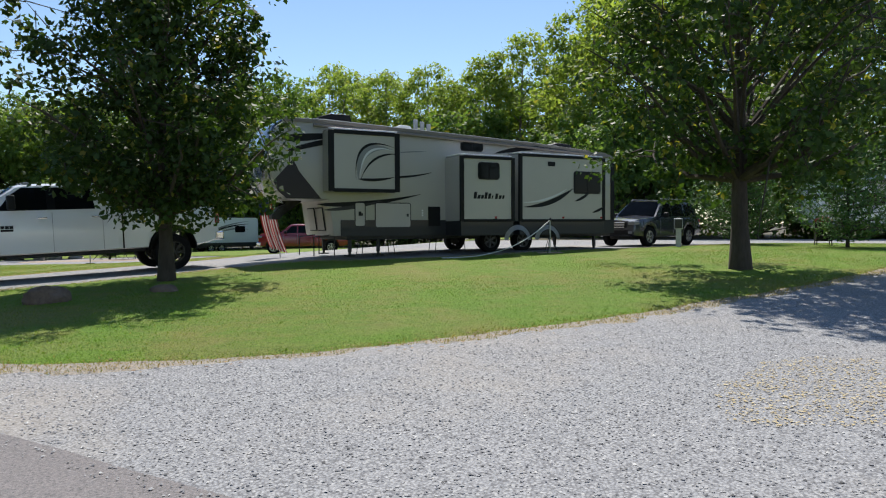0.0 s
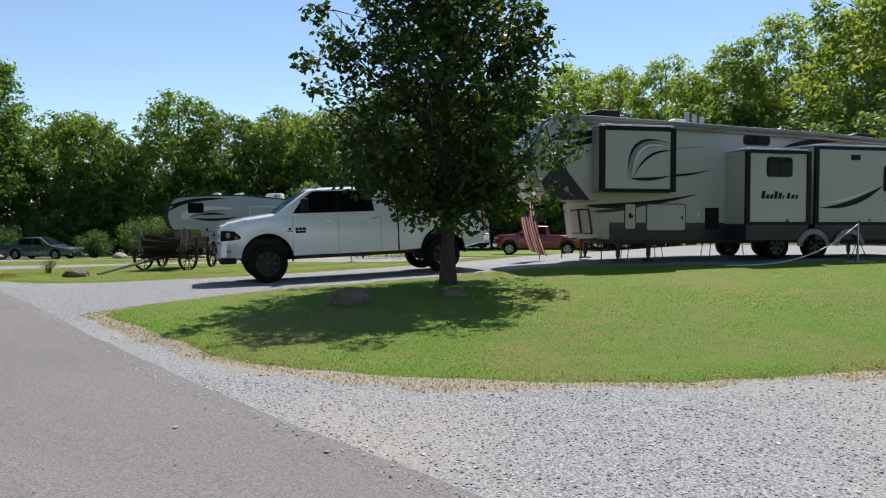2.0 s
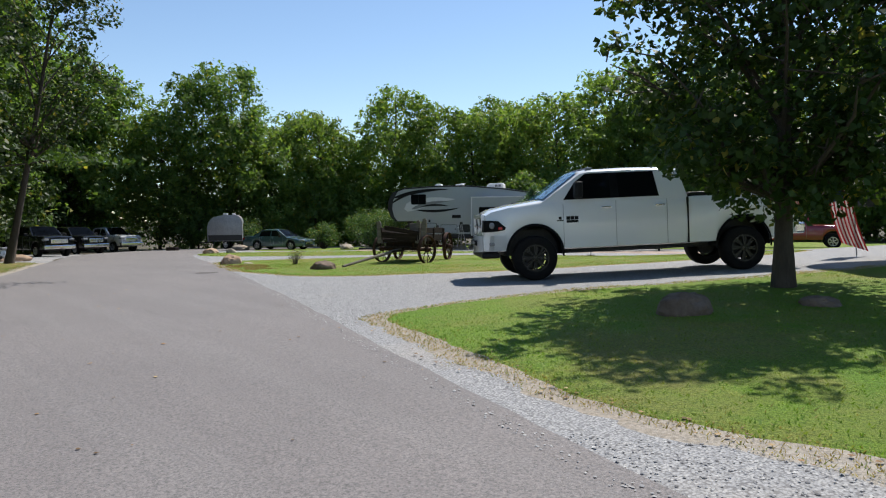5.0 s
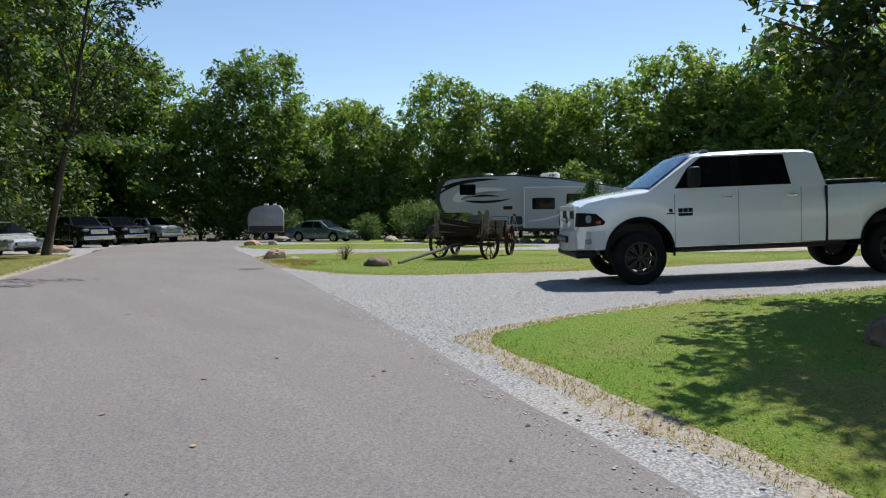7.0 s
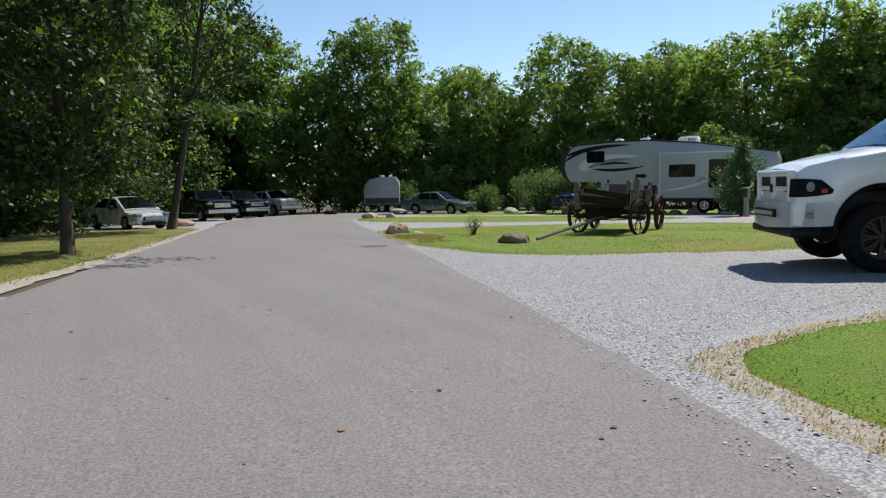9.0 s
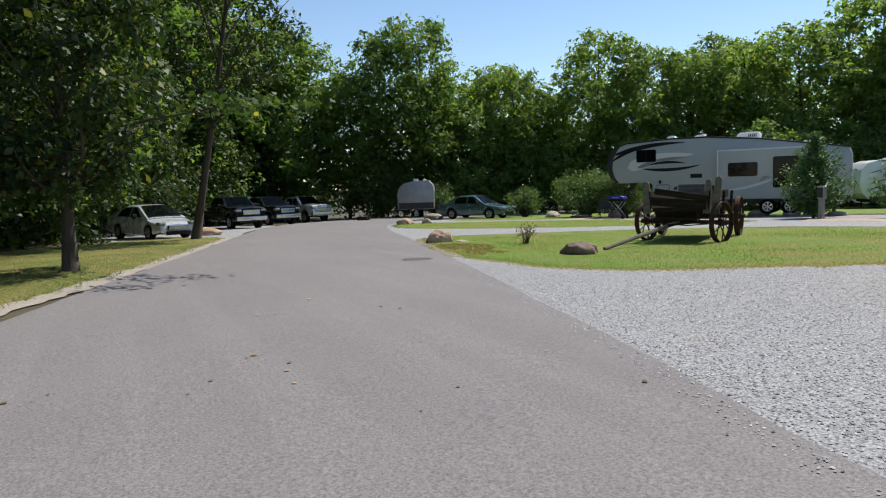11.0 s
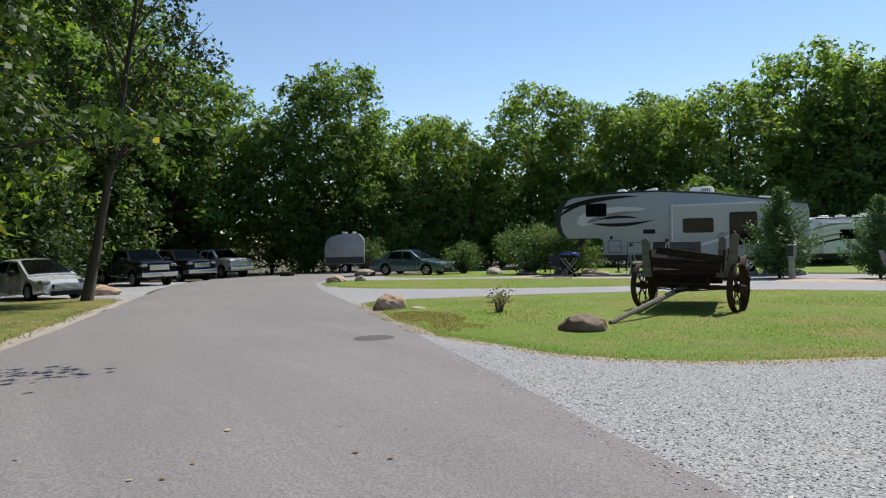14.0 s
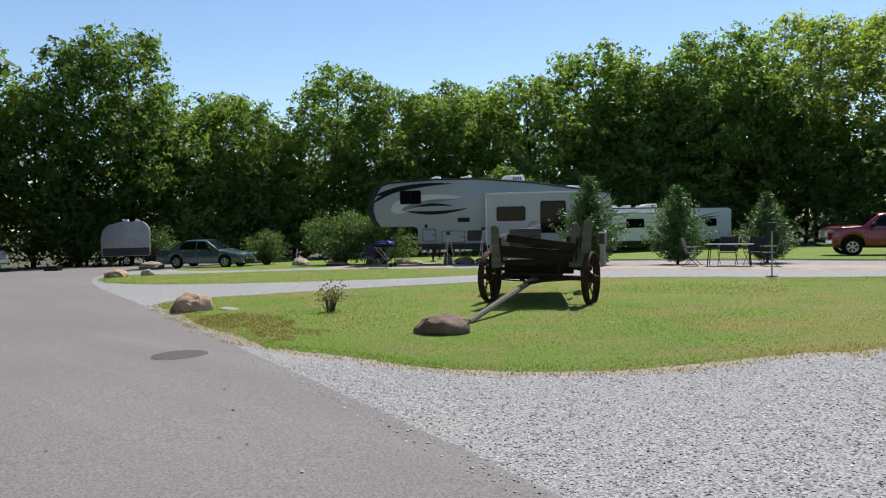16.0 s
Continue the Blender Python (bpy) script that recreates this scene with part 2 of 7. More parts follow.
DARKRIM = paint("dull_steel_rim", (0.10, 0.10, 0.105), 0.5, 0.0, 0.3)
ALLOY = paint("alloy_rim", (0.55, 0.55, 0.56), 0.3, 0.2, 0.8)
CHROME = paint("chrome", (0.75, 0.76, 0.78), 0.12, 0.0, 1.0, 0.04)
STEEL = worn("galvanised_steel", (0.36, 0.37, 0.38), (0.48, 0.48, 0.48), 6, 0.45, 0.002, 30, 0.7)
DARKSTEEL = worn("dark_steel", (0.03, 0.03, 0.03), (0.06, 0.055, 0.05), 6, 0.6, 0.003, 30, 0.3)
GLASS = glass("tinted_window", (0.006, 0.007, 0.008), 0.04, 0.12)
# the reflected blue sky is put into this pane's base colour
SKY_WINDSHIELD = glass("windshield_glass", (0.05, 0.21, 0.42), 0.03, 0.9)
LAMPGLASS = glass("lamp_lens", (0.30, 0.31, 0.32), 0.08)
AMBER = paint("amber_lens", (0.65, 0.12, 0.02), 0.15, 0.6)
REDLENS = paint("red_lens", (0.35, 0.01, 0.015), 0.15, 0.6)
OLDWOOD = worn("weathered_wood", (0.014, 0.010, 0.008), (0.048, 0.034, 0.026), 3, 0.95, 0.012, 40, 0, (1.0, 5, 5), 0.15)
GREYWOOD = worn("grey_weathered_wood", (0.10, 0.084, 0.07), (0.23, 0.20, 0.17), 3, 0.92, 0.012, 40, 0, (1.0, 5, 5))
RUST = worn("rusty_iron", (0.035, 0.018, 0.013), (0.10, 0.05, 0.035), 9, 0.88, 0.006, 30, 0.1, None, 0.2)
IRON = worn("castings", (0.085, 0.075, 0.072), (0.13, 0.117, 0.112), 8, 0.85, 0.004, 30, 0.4)
CLOTH_RED = worn("red_cloth", (0.42, 0.035, 0.04), (0.50, 0.06, 0.06), 14, 0.9, 0.002)
CLOTH_WHITE = worn("white_cloth", (0.66, 0.64, 0.60), (0.74, 0.72, 0.70), 14, 0.9, 0.002)
CLOTH_BLUE = worn("blue_cloth", (0.03, 0.05, 0.16), (0.05, 0.07, 0.2), 14, 0.9, 0.002)
BLUEPAINT = paint("blue_enamel", (0.02, 0.03, 0.30), 0.25, 0.6)
HOSE = paint("white_hose", (0.62, 0.63, 0.62), 0.45, 0.1)
FABRIC = worn("camp_fabric", (0.03, 0.032, 0.035), (0.06, 0.06, 0.065), 12, 0.9, 0.002)
GREYCOVER = worn("silver_camper_skin", (0.30, 0.30, 0.31), (0.42, 0.42, 0.43), 2, 0.4, 0.003, 30, 0.2)


# ---------------------------------------------------------------- building helpers
def mesh_of(name, bm, material, smooth=None):
    bmesh.ops.recalc_face_normals(bm, faces=bm.faces)
    me = bpy.data.meshes.new(name)
    bm.to_mesh(me)
    bm.free()
    me.materials.append(material)
    if smooth is not None:
        me.shade_smooth()
        me.set_sharp_from_angle(angle=radians(smooth))
    return me


def part(name, bm, material, parent, label="", smooth=None):
    ob = new(name, mesh_of(name, bm, material, smooth))
    ob.parent = parent
    return tagged(ob, label) if label else ob


def thing(name, label, category, m, group="", kind=""):
    ob = new(name)
    ob.matrix_world = m
    ob.empty_display_size = 0.2
    return tagged(ob, label, category, group, kind)


def solo(name, bm, material, label, category, m=None, group="", kind="", smooth=None):
    ob = new(name, mesh_of(name, bm, material, smooth))
    ob.matrix_world = m or Matrix()
    return tagged(ob, label, category, group, kind)


def share(ob, parent, m):
    """One more of the same piece, on the same mesh."""
    o = new(ob.name.split(".")[0], ob.data)
    o.parent = parent
    o.matrix_local = m
    if "label" in ob:
        o["label"] = ob["label"]
    return o


def bevel(bm, geom_edges, w, seg=2):
    bmesh.ops.bevel(bm, geom=geom_edges, offset=w, segments=seg, affect="EDGES", profile=0.5, clamp_overlap=True)


def box(x0, x1, y0, y1, z0, z1, r=0.0, bm=None, m=None, seg=2):
    b = bmesh.new()
    bmesh.ops.create_cube(b, size=1, matrix=Matrix.Translation(((x0 + x1) / 2, (y0 + y1) / 2, (z0 + z1) / 2)) @ Matrix.Diagonal((x1 - x0, y1 - y0, z1 - z0, 1)))
    if r:
        bevel(b, b.edges[:], min(r, 0.45 * min(abs(x1 - x0), abs(y1 - y0), abs(z1 - z0))), seg)
    return join(bm, b, m)


def join(bm, b, m=None):
    """b, moved by m, added to bm (or alone)."""
    if m is not None:
        bmesh.ops.transform(b, matrix=m, verts=b.verts)
    if bm is None:
        return b
    me = bpy.data.meshes.new("tmp")
    b.to_mesh(me)
    b.free()
    bm.from_mesh(me)
    bpy.data.meshes.remove(me)
    return bm


def prism(pts, y0, y1, r=0.0, bm=None, m=None, seg=2):
    """A side profile of (x, z) points, drawn out from y0 to y1."""
    b = bmesh.new()
    a = [b.verts.new((x, y0, z)) for x, z in pts]
    c = [b.verts.new((x, y1, z)) for x, z in pts]
    b.faces.new(a)
    b.faces.new(c[::-1])
    for i in range(len(pts)):
        j = (i + 1) % len(pts)
        b.faces.new((a[j], a[i], c[i], c[j]))
    bmesh.ops.recalc_face_normals(b, faces=b.faces)
    if r:
        bevel(b, b.edges[:], r, seg)
    return join(bm, b, m)


def tube(pts, radii, n=8, bm=None, m=None):
    """A tapered tube along points."""
    b = bmesh.new()
    rings = []
    pts = [Vector(p) for p in pts]
    if isinstance(radii, (int, float)):
        radii = [radii] * len(pts)
    for i, p in enumerate(pts):
        d = (pts[min(i + 1, len(pts) - 1)] - pts[max(i - 1, 0)]).normalized()
        q = d.to_track_quat("Z", "Y")
        rings.append([b.verts.new(p + q @ Vector((radii[i] * math.cos(2 * math.pi * k / n), radii[i] * math.sin(2 * math.pi * k / n), 0))) for k in range(n)])
    for r0, r1 in zip(rings, rings[1:]):
        for k in range(n):
            b.faces.new((r0[k], r0[(k + 1) % n], r1[(k + 1) % n], r1[k]))
    b.faces.new(rings[0][::-1])
    b.faces.new(rings[-1])
    return join(bm, b, m)


def lathe(profile, n=28, bm=None, m=None):
    """(r, y) points turned about the y axis."""
    b = bmesh.new()
    rings = [[b.verts.new((r * math.cos(2 * math.pi * k / n), y, r * math.sin(2 * math.pi * k / n))) for k in range(n)] for r, y in profile]
    for r0, r1 in zip(rings, rings[1:]):
        for k in range(n):
            b.faces.new((r0[k], r0[(k + 1) % n], r1[(k + 1) % n], r1[k]))
    if profile[0][0] < 0.01:
        b.faces.new(rings[0][::-1])
    if profile[-1][0] < 0.01:
        b.faces.new(rings[-1])
    return join(bm, b, m)


def arc(cx, cz, r, a0, a1, n):
    return [(cx + r * math.cos(radians(a0 + (a1 - a0) * i / n)), cz + r * math.sin(radians(a0 + (a1 - a0) * i / n))) for i in range(n + 1)]


def lerp_list(pts, x):
    if x <= pts[0][0]:
        return pts[0][1]
    for (x0, z0), (x1, z1) in zip(pts, pts[1:]):
        if x <= x1:
            return z0 + (z1 - z0) * (x - x0) / max(1e-6, x1 - x0)
    return pts[-1][1]


def raw(name, verts, faces, material):
    me = bpy.data.meshes.new(name)
    me.from_pydata(verts, [], faces)
    me.materials.append(material)
    return me


# ---------------------------------------------------------------- the lie of the land
def ground_z(x, y):
    """Height of the land; works on numbers and arrays."""
    a = np.clip((np.asarray(x, float) + 24) / 14, 0, 1)
    rise = 0.62 * a * a * (3 - 2 * a) * np.clip((np.asarray(y, float) - 3) / 20, 0, 1)
    v = -np.maximum(x, -75.0) - 24
    fall = 0.023 * (np.log1p(np.exp(-np.abs(v) / 3)) * 3 + np.maximum(v, 0))
    dip = 0.015 * np.clip(np.asarray(y, float) - 22, 0, 25) * (1 - a * a * (3 - 2 * a))
    return 0.18 + rise - fall - dip


def gz(x, y):
    return float(ground_z(x, y))


LATTICE = np.random.default_rng(5).uniform(-1, 1, (64, 64))


def ripple(x, y, s):
    """Smooth random waves between -1 and 1, about 1 / s metres across."""
    out = 0.0
    for k, amp in ((1.0, 0.65), (2.3, 0.35)):
        u, v = np.asarray(x, float) * s * k + 7.3 * k, np.asarray(y, float) * s * k + 3.1 * k
        i, j = np.floor(u).astype(int), np.floor(v).astype(int)
        a, b = u - i, v - j
        a, b = a * a * (3 - 2 * a), b * b * (3 - 2 * b)
        g = lambda p, q: LATTICE[p % 64, q % 64]
        out = out + amp * ((g(i, j) * (1 - a) + g(i + 1, j) * a) * (1 - b) + (g(i, j + 1) * (1 - a) + g(i + 1, j + 1) * a) * b)
    return out


def polygon_sd(X, Y, poly):
    """Signed distance to a polygon, positive inside."""
    P = np.array(poly)
    d = np.full(X.shape, 1e9)
    inside = np.zeros(X.shape, bool)
    for (ax, ay), (bx, by) in zip(P, np.roll(P, -1, 0)):
        ex, ey = bx - ax, by - ay
        t = np.clip(((X - ax) * ex + (Y - ay) * ey) / (ex * ex + ey * ey + 1e-9), 0, 1)
        d = np.minimum(d, np.hypot(X - ax - t * ex, Y - ay - t * ey))
        if by != ay:
            inside ^= ((ay > Y) != (by > Y)) & (X < (bx - ax) * (Y - ay) / (by - ay) + ax)
    return np.where(inside, d, -d)


def rounded(poly, times=3):
    """Chaikin corner cutting."""
    for _ in range(times):
        q = []
        for (ax, ay), (bx, by) in zip(poly, poly[1:] + poly[:1]):
            q += [(ax * 0.75 + bx * 0.25, ay * 0.75 + by * 0.25), (ax * 0.25 + bx * 0.75, ay * 0.25 + by * 0.75)]
        poly = q
    return poly


def region(name, poly, cell, lift, material, label, category, ragged=0.0, edge=0.12, bumpy=0.0, rim=0.12, grow=0.0):
    """A sheet that lies on the land inside an outline, with its rim drawn down to the land."""
    xs, ys = [p[0] for p in poly], [p[1] for p in poly]
    gx = np.arange(min(xs) - 2 * cell - grow, max(xs) + 2 * cell + grow, cell)
    gy = np.arange(min(ys) - 2 * cell - grow, max(ys) + 2 * cell + grow, cell)
    X, Y = np.meshgrid(gx, gy, indexing="ij")
    sd = polygon_sd(X, Y, poly) + grow
    if ragged:
        sd = sd + ragged * (ripple(X, Y, 1.0) + 0.6 * ripple(X, Y, 3.3))
    nx, ny = X.shape
    verts, index, faces = [], {}, []

    def height(x, y, s):
        k = min(1.0, max(0.0, s / edge))
        return gz(x, y) + lift * (rim + (1 - rim) * k) + bumpy * k * float(ripple(x, y, 0.45))

    def vid(key, x, y, s):
        if key not in index:
            index[key] = len(verts)
            verts.append((x, y, height(x, y, s)))
        return index[key]

    for i in range(nx - 1):
        row = sd[i:i + 2]
        for j in np.nonzero(np.maximum(row[:, :-1].max(0), row[:, 1:].max(0)) > 0)[0]:
            ring = ((i, j), (i + 1, j), (i + 1, j + 1), (i, j + 1))
            f = []
            for a, b in zip(ring, ring[1:] + ring[:1]):
                sa, sb = sd[a], sd[b]
                if sa > 0:
                    f.append(vid(a, X[a], Y[a], sa))
                if (sa > 0) != (sb > 0):
                    t = sa / (sa - sb)
                    f.append(vid((min(a, b), max(a, b)), X[a] + t * (X[b] - X[a]), Y[a] + t * (Y[b] - Y[a]), 0.0))
            if len(f) > 2:
                faces.append(f)
    me = raw(name, verts, faces, material)
    me.shade_smooth()
    return tagged(new(name, me), label, category, kind="structure")


def scatter(poly, count, rng, ragged=0.0, margin=0.0, band=None):
    """Random places inside an outline; band keeps to a strip along its rim."""
    P = np.array(poly)
    lo, hi = P.min(0), P.max(0)
    got = np.zeros((0, 2))
    while len(got) < count:
        q = rng.uniform(lo, hi, (count * 2, 2))
        sd = polygon_sd(q[:, 0], q[:, 1], poly)
        if ragged:
            sd = sd + ragged * (ripple(q[:, 0], q[:, 1], 1.0) + 0.6 * ripple(q[:, 0], q[:, 1], 3.3))
        ok = sd > margin
        if band:
            ok &= sd < band
        got = np.vstack([got, q[ok]])
    return got[:count]


# outlines in the plan
ROAD = rounded([(30, -7), (5, 1.9), (-4, 4.2), (-9, 5.25), (-13.6, 6.55), (-17.8, 7.9), (-25.6, 10.25), (-33.2, 12.5), (-41.7, 14.9), (-48.2, 17.4), (-55, 21.5), (-58, 27), (-59, 40), (-67, 40), (-66.5, 26),
                (-63, 17), (-55.5, 12.2), (-47, 9.9), (-38, 7.3), (-31.8, 5.6), (-26.2, 3.9), (-21.5, 2.45), (-14, 0.1), (-4, -2.9), (8, -6.5), (26, -14)], 2)
ISLAND_A = rounded([(-14.6, 8.1), (-14.1, 7.2), (-13.0, 6.85), (-11.2, 6.4), (-9.6, 5.85), (-8.4, 6.0), (-7.2, 6.3), (-5.6, 6.95), (-4.4, 7.9), (-3.4, 8.9), (-2.2, 10.2), (-1.2, 11.6), (0.6, 14), (2.9, 17.6), (6, 23.5), (9, 31), (2, 33), (-1.5, 26.3), (-4.6, 23.0),
                    (-8.2, 19.3), (-11.2, 18.2), (-12.0, 16.1), (-12.9, 13.8), (-14.0, 11.8), (-14.5, 10)], 2)
ISLAND_B = rounded([(-33.6, 12.75), (-30.5, 11.75), (-25.8, 10.35), (-24.3, 10.5), (-22.6, 10.65), (-21.6, 11.3), (-20.5, 12.7), (-19.3, 14.4), (-17.6, 17.4), (-15.5, 20.6), (-15, 24), (-18, 25.2), (-21.4, 24.5), (-24.6, 23.8), (-28.3, 21.6), (-30.6, 18.8), (-32.4, 15.6)], 2)
STRIP_C = rounded([(-42, 15.4), (-46.5, 16.9), (-49, 18.6), (-44.6, 20.6), (-41, 24.2), (-39, 25.3), (-35, 26.4), (-31.5, 26.8), (-31.4, 22.6), (-34, 19.6), (-37.3, 17.2)], 2)
LAWN_BACK = rounded([(-50, 21.6), (-46.5, 22.2), (-43.8, 25.2), (-44, 29), (-40, 36), (-30, 38.2), (-23, 37.2), (-12, 40), (-6, 44), (-30, 60), (-60, 58), (-56.5, 34), (-55.5, 27), (-53.5, 23.6)], 2)
LAWN_LEFT = rounded([(-45, 6.8), (-42.8, 8.2), (-40.2, 7.6), (-36.2, 6.5), (-31.5, 5.3), (-27, 3.75), (-22.8, 2.3), (-21.2, 1.0), (-21.5, -2), (-28, -3), (-38, -1), (-44, 3)], 2)
PATIO_A = [(-30.6, 26.4), (-20.5, 29.5), (-21.2, 32.0), (-31.2, 28.8)]
PATIO_B = [(-44, 26), (-42.0, 24.9), (-37.2, 27.0), (-38, 29.4), (-43.6, 28)]
GRAVEL_OUT = rounded([(14, 2), (-4, 3.4), (-18, 7), (-33, 11.8), (-44, 15), (-50, 17.5), (-54, 21), (-51, 27), (-45, 31), (-36, 35), (-24, 36), (-10, 38), (0, 40), (14, 44), (26, 30), (22, 12)], 2)

# one sheet of land out to the horizon
def land():
    near_x, near_y = np.arange(-110, 60.1, 2.0), np.arange(-60, 110.1, 2.0)
    far = np.array([150, 250, 450, 900, 2000.0])
    xs = np.concatenate([-far[::-1] - 110, near_x, far + 60])
    ys = np.concatenate([-far[::-1] - 60, near_y, far + 110])
    X, Y = np.meshgrid(xs, ys, indexing="ij")
    Z = ground_z(X, Y) - 0.02
    nx, ny = X.shape
    v = np.stack([X, Y, Z], -1).reshape(-1, 3).tolist()
    f = [(i * ny + j, (i + 1) * ny + j, (i + 1) * ny + j + 1, i * ny + j + 1) for i in range(nx - 1) for j in range(ny - 1)]
    me = raw("ground", v, f, SOIL)
    me.shade_smooth()
    tagged(new("ground", me), "dark leaf-strewn forest floor around the campground", "ground", kind="structure")


land()
region("gravel_drive", GRAVEL_OUT, 0.6, 0.022, GRAVEL, "grey crushed stone drives and camping pads", "gravel", 0.1, 0.3)
region("gravel_verge", rounded([(-47, 9.5), (-44, 9.2), (-40, 7.2), (-42, 4), (-60, 2), (-66, 10), (-62, 15), (-54, 11.8)], 2), 0.6, 0.022, GRAVEL, "grey crushed stone parking apron beside the road", "gravel", 0.1, 0.3)
region("gravel_shoulder", rounded([(-22.3, 3.3), (-20.6, 2.4), (-17, 1.6), (-12, -1), (-14, -4), (-21, -2.5), (-21.4, 0.8)], 2), 0.4, 0.024, GRAVEL, "grey crushed stone drive entrance beside the road", "gravel", 0.1, 0.3)
region("road", ROAD, 0.3, 0.034, ASPHALT, "worn grey asphalt campground road", "road", 0.035, 0.10, 0.0, 0.85)
region("dirt_edge", ISLAND_A, 0.2, 0.030, DIRT, "dry tan dirt mixed with stone along the lawn edge", "dirt", 0.26, 0.3, 0.0, 0.0, 0.30)
region("dirt_edge_wagon", ISLAND_B, 0.2, 0.030, DIRT, "dry tan dirt mixed with stone along the lawn edge", "dirt", 0.26, 0.3, 0.0, 0.0, 0.22)
region("lawn_by_camper", ISLAND_A, 0.22, 0.055, LAWN, "mown green lawn island with dry edges", "lawn", 0.10, 0.35, 0.012)
region("lawn_by_wagon", ISLAND_B, 0.22, 0.055, LAWN_PALE, "mown green lawn island with dry brown patches", "lawn", 0.16, 0.35, 0.012)
region("lawn_strip", STRIP_C, 0.3, 0.05, LAWN_PALE, "narrow strip of mown grass between gravel drives", "lawn", 0.12, 0.35)
region("lawn_back", LAWN_BACK, 0.6, 0.04, LAWN, "grass between the far camping sites", "lawn", 0.15, 0.35)
region("dirt_edge_road", LAWN_LEFT, 0.3, 0.024, DIRT, "dry dirt and leaf crumbs between grass and asphalt", "dirt", 0.3, 0.3, 0.0, 0.0, 0.32)
region("lawn_left", LAWN_LEFT, 0.3, 0.05, LAWN_DRY_SHADE, "patchy shaded grass under the roadside trees", "lawn", 0.15, 0.35)
region("patio", PATIO_A, 0.4, 0.06, PATIO, "tan concrete camping patio", "patio", 0.0, 0.03)
region("patio_small", PATIO_B, 0.4, 0.06, PATIO, "tan concrete pad beside the grey camper", "patio", 0.0, 0.03)


# ---------------------------------------------------------------- trees
def leaf_cloud(name, centres, normals, sizes, material, rng, slim=0.62):
    """Single leaves: folded rhombs at the given places."""
    n = len(centres)
    d = rng.normal(size=(n, 3))
    nn = normals + 0.9 * rng.normal(size=(n, 3))
    nn /= np.linalg.norm(nn, axis=1, keepdims=True) + 1e-9
    u = np.cross(nn, d)
    u /= np.linalg.norm(u, axis=1, keepdims=True) + 1e-9
    w = np.cross(nn, u)
    s = sizes[:, None]
    v = np.stack([centres - u * s * 0.5, centres + w * s * slim * 0.5 - nn * s * 0.1, centres + u * s * 0.5, centres - w * s * slim * 0.5 - nn * s * 0.1], 1).reshape(-1, 3)
    me = bpy.data.meshes.new(name)
    me.vertices.add(4 * n)
    me.vertices.foreach_set("co", v.ravel())
    me.loops.add(4 * n)
    me.loops.foreach_set("vertex_index", np.arange(4 * n))
    me.polygons.add(n)
    me.polygons.foreach_set("loop_start", np.arange(0, 4 * n, 4))
    me.update(calc_edges=True)
    me.materials.append(material)
    return me


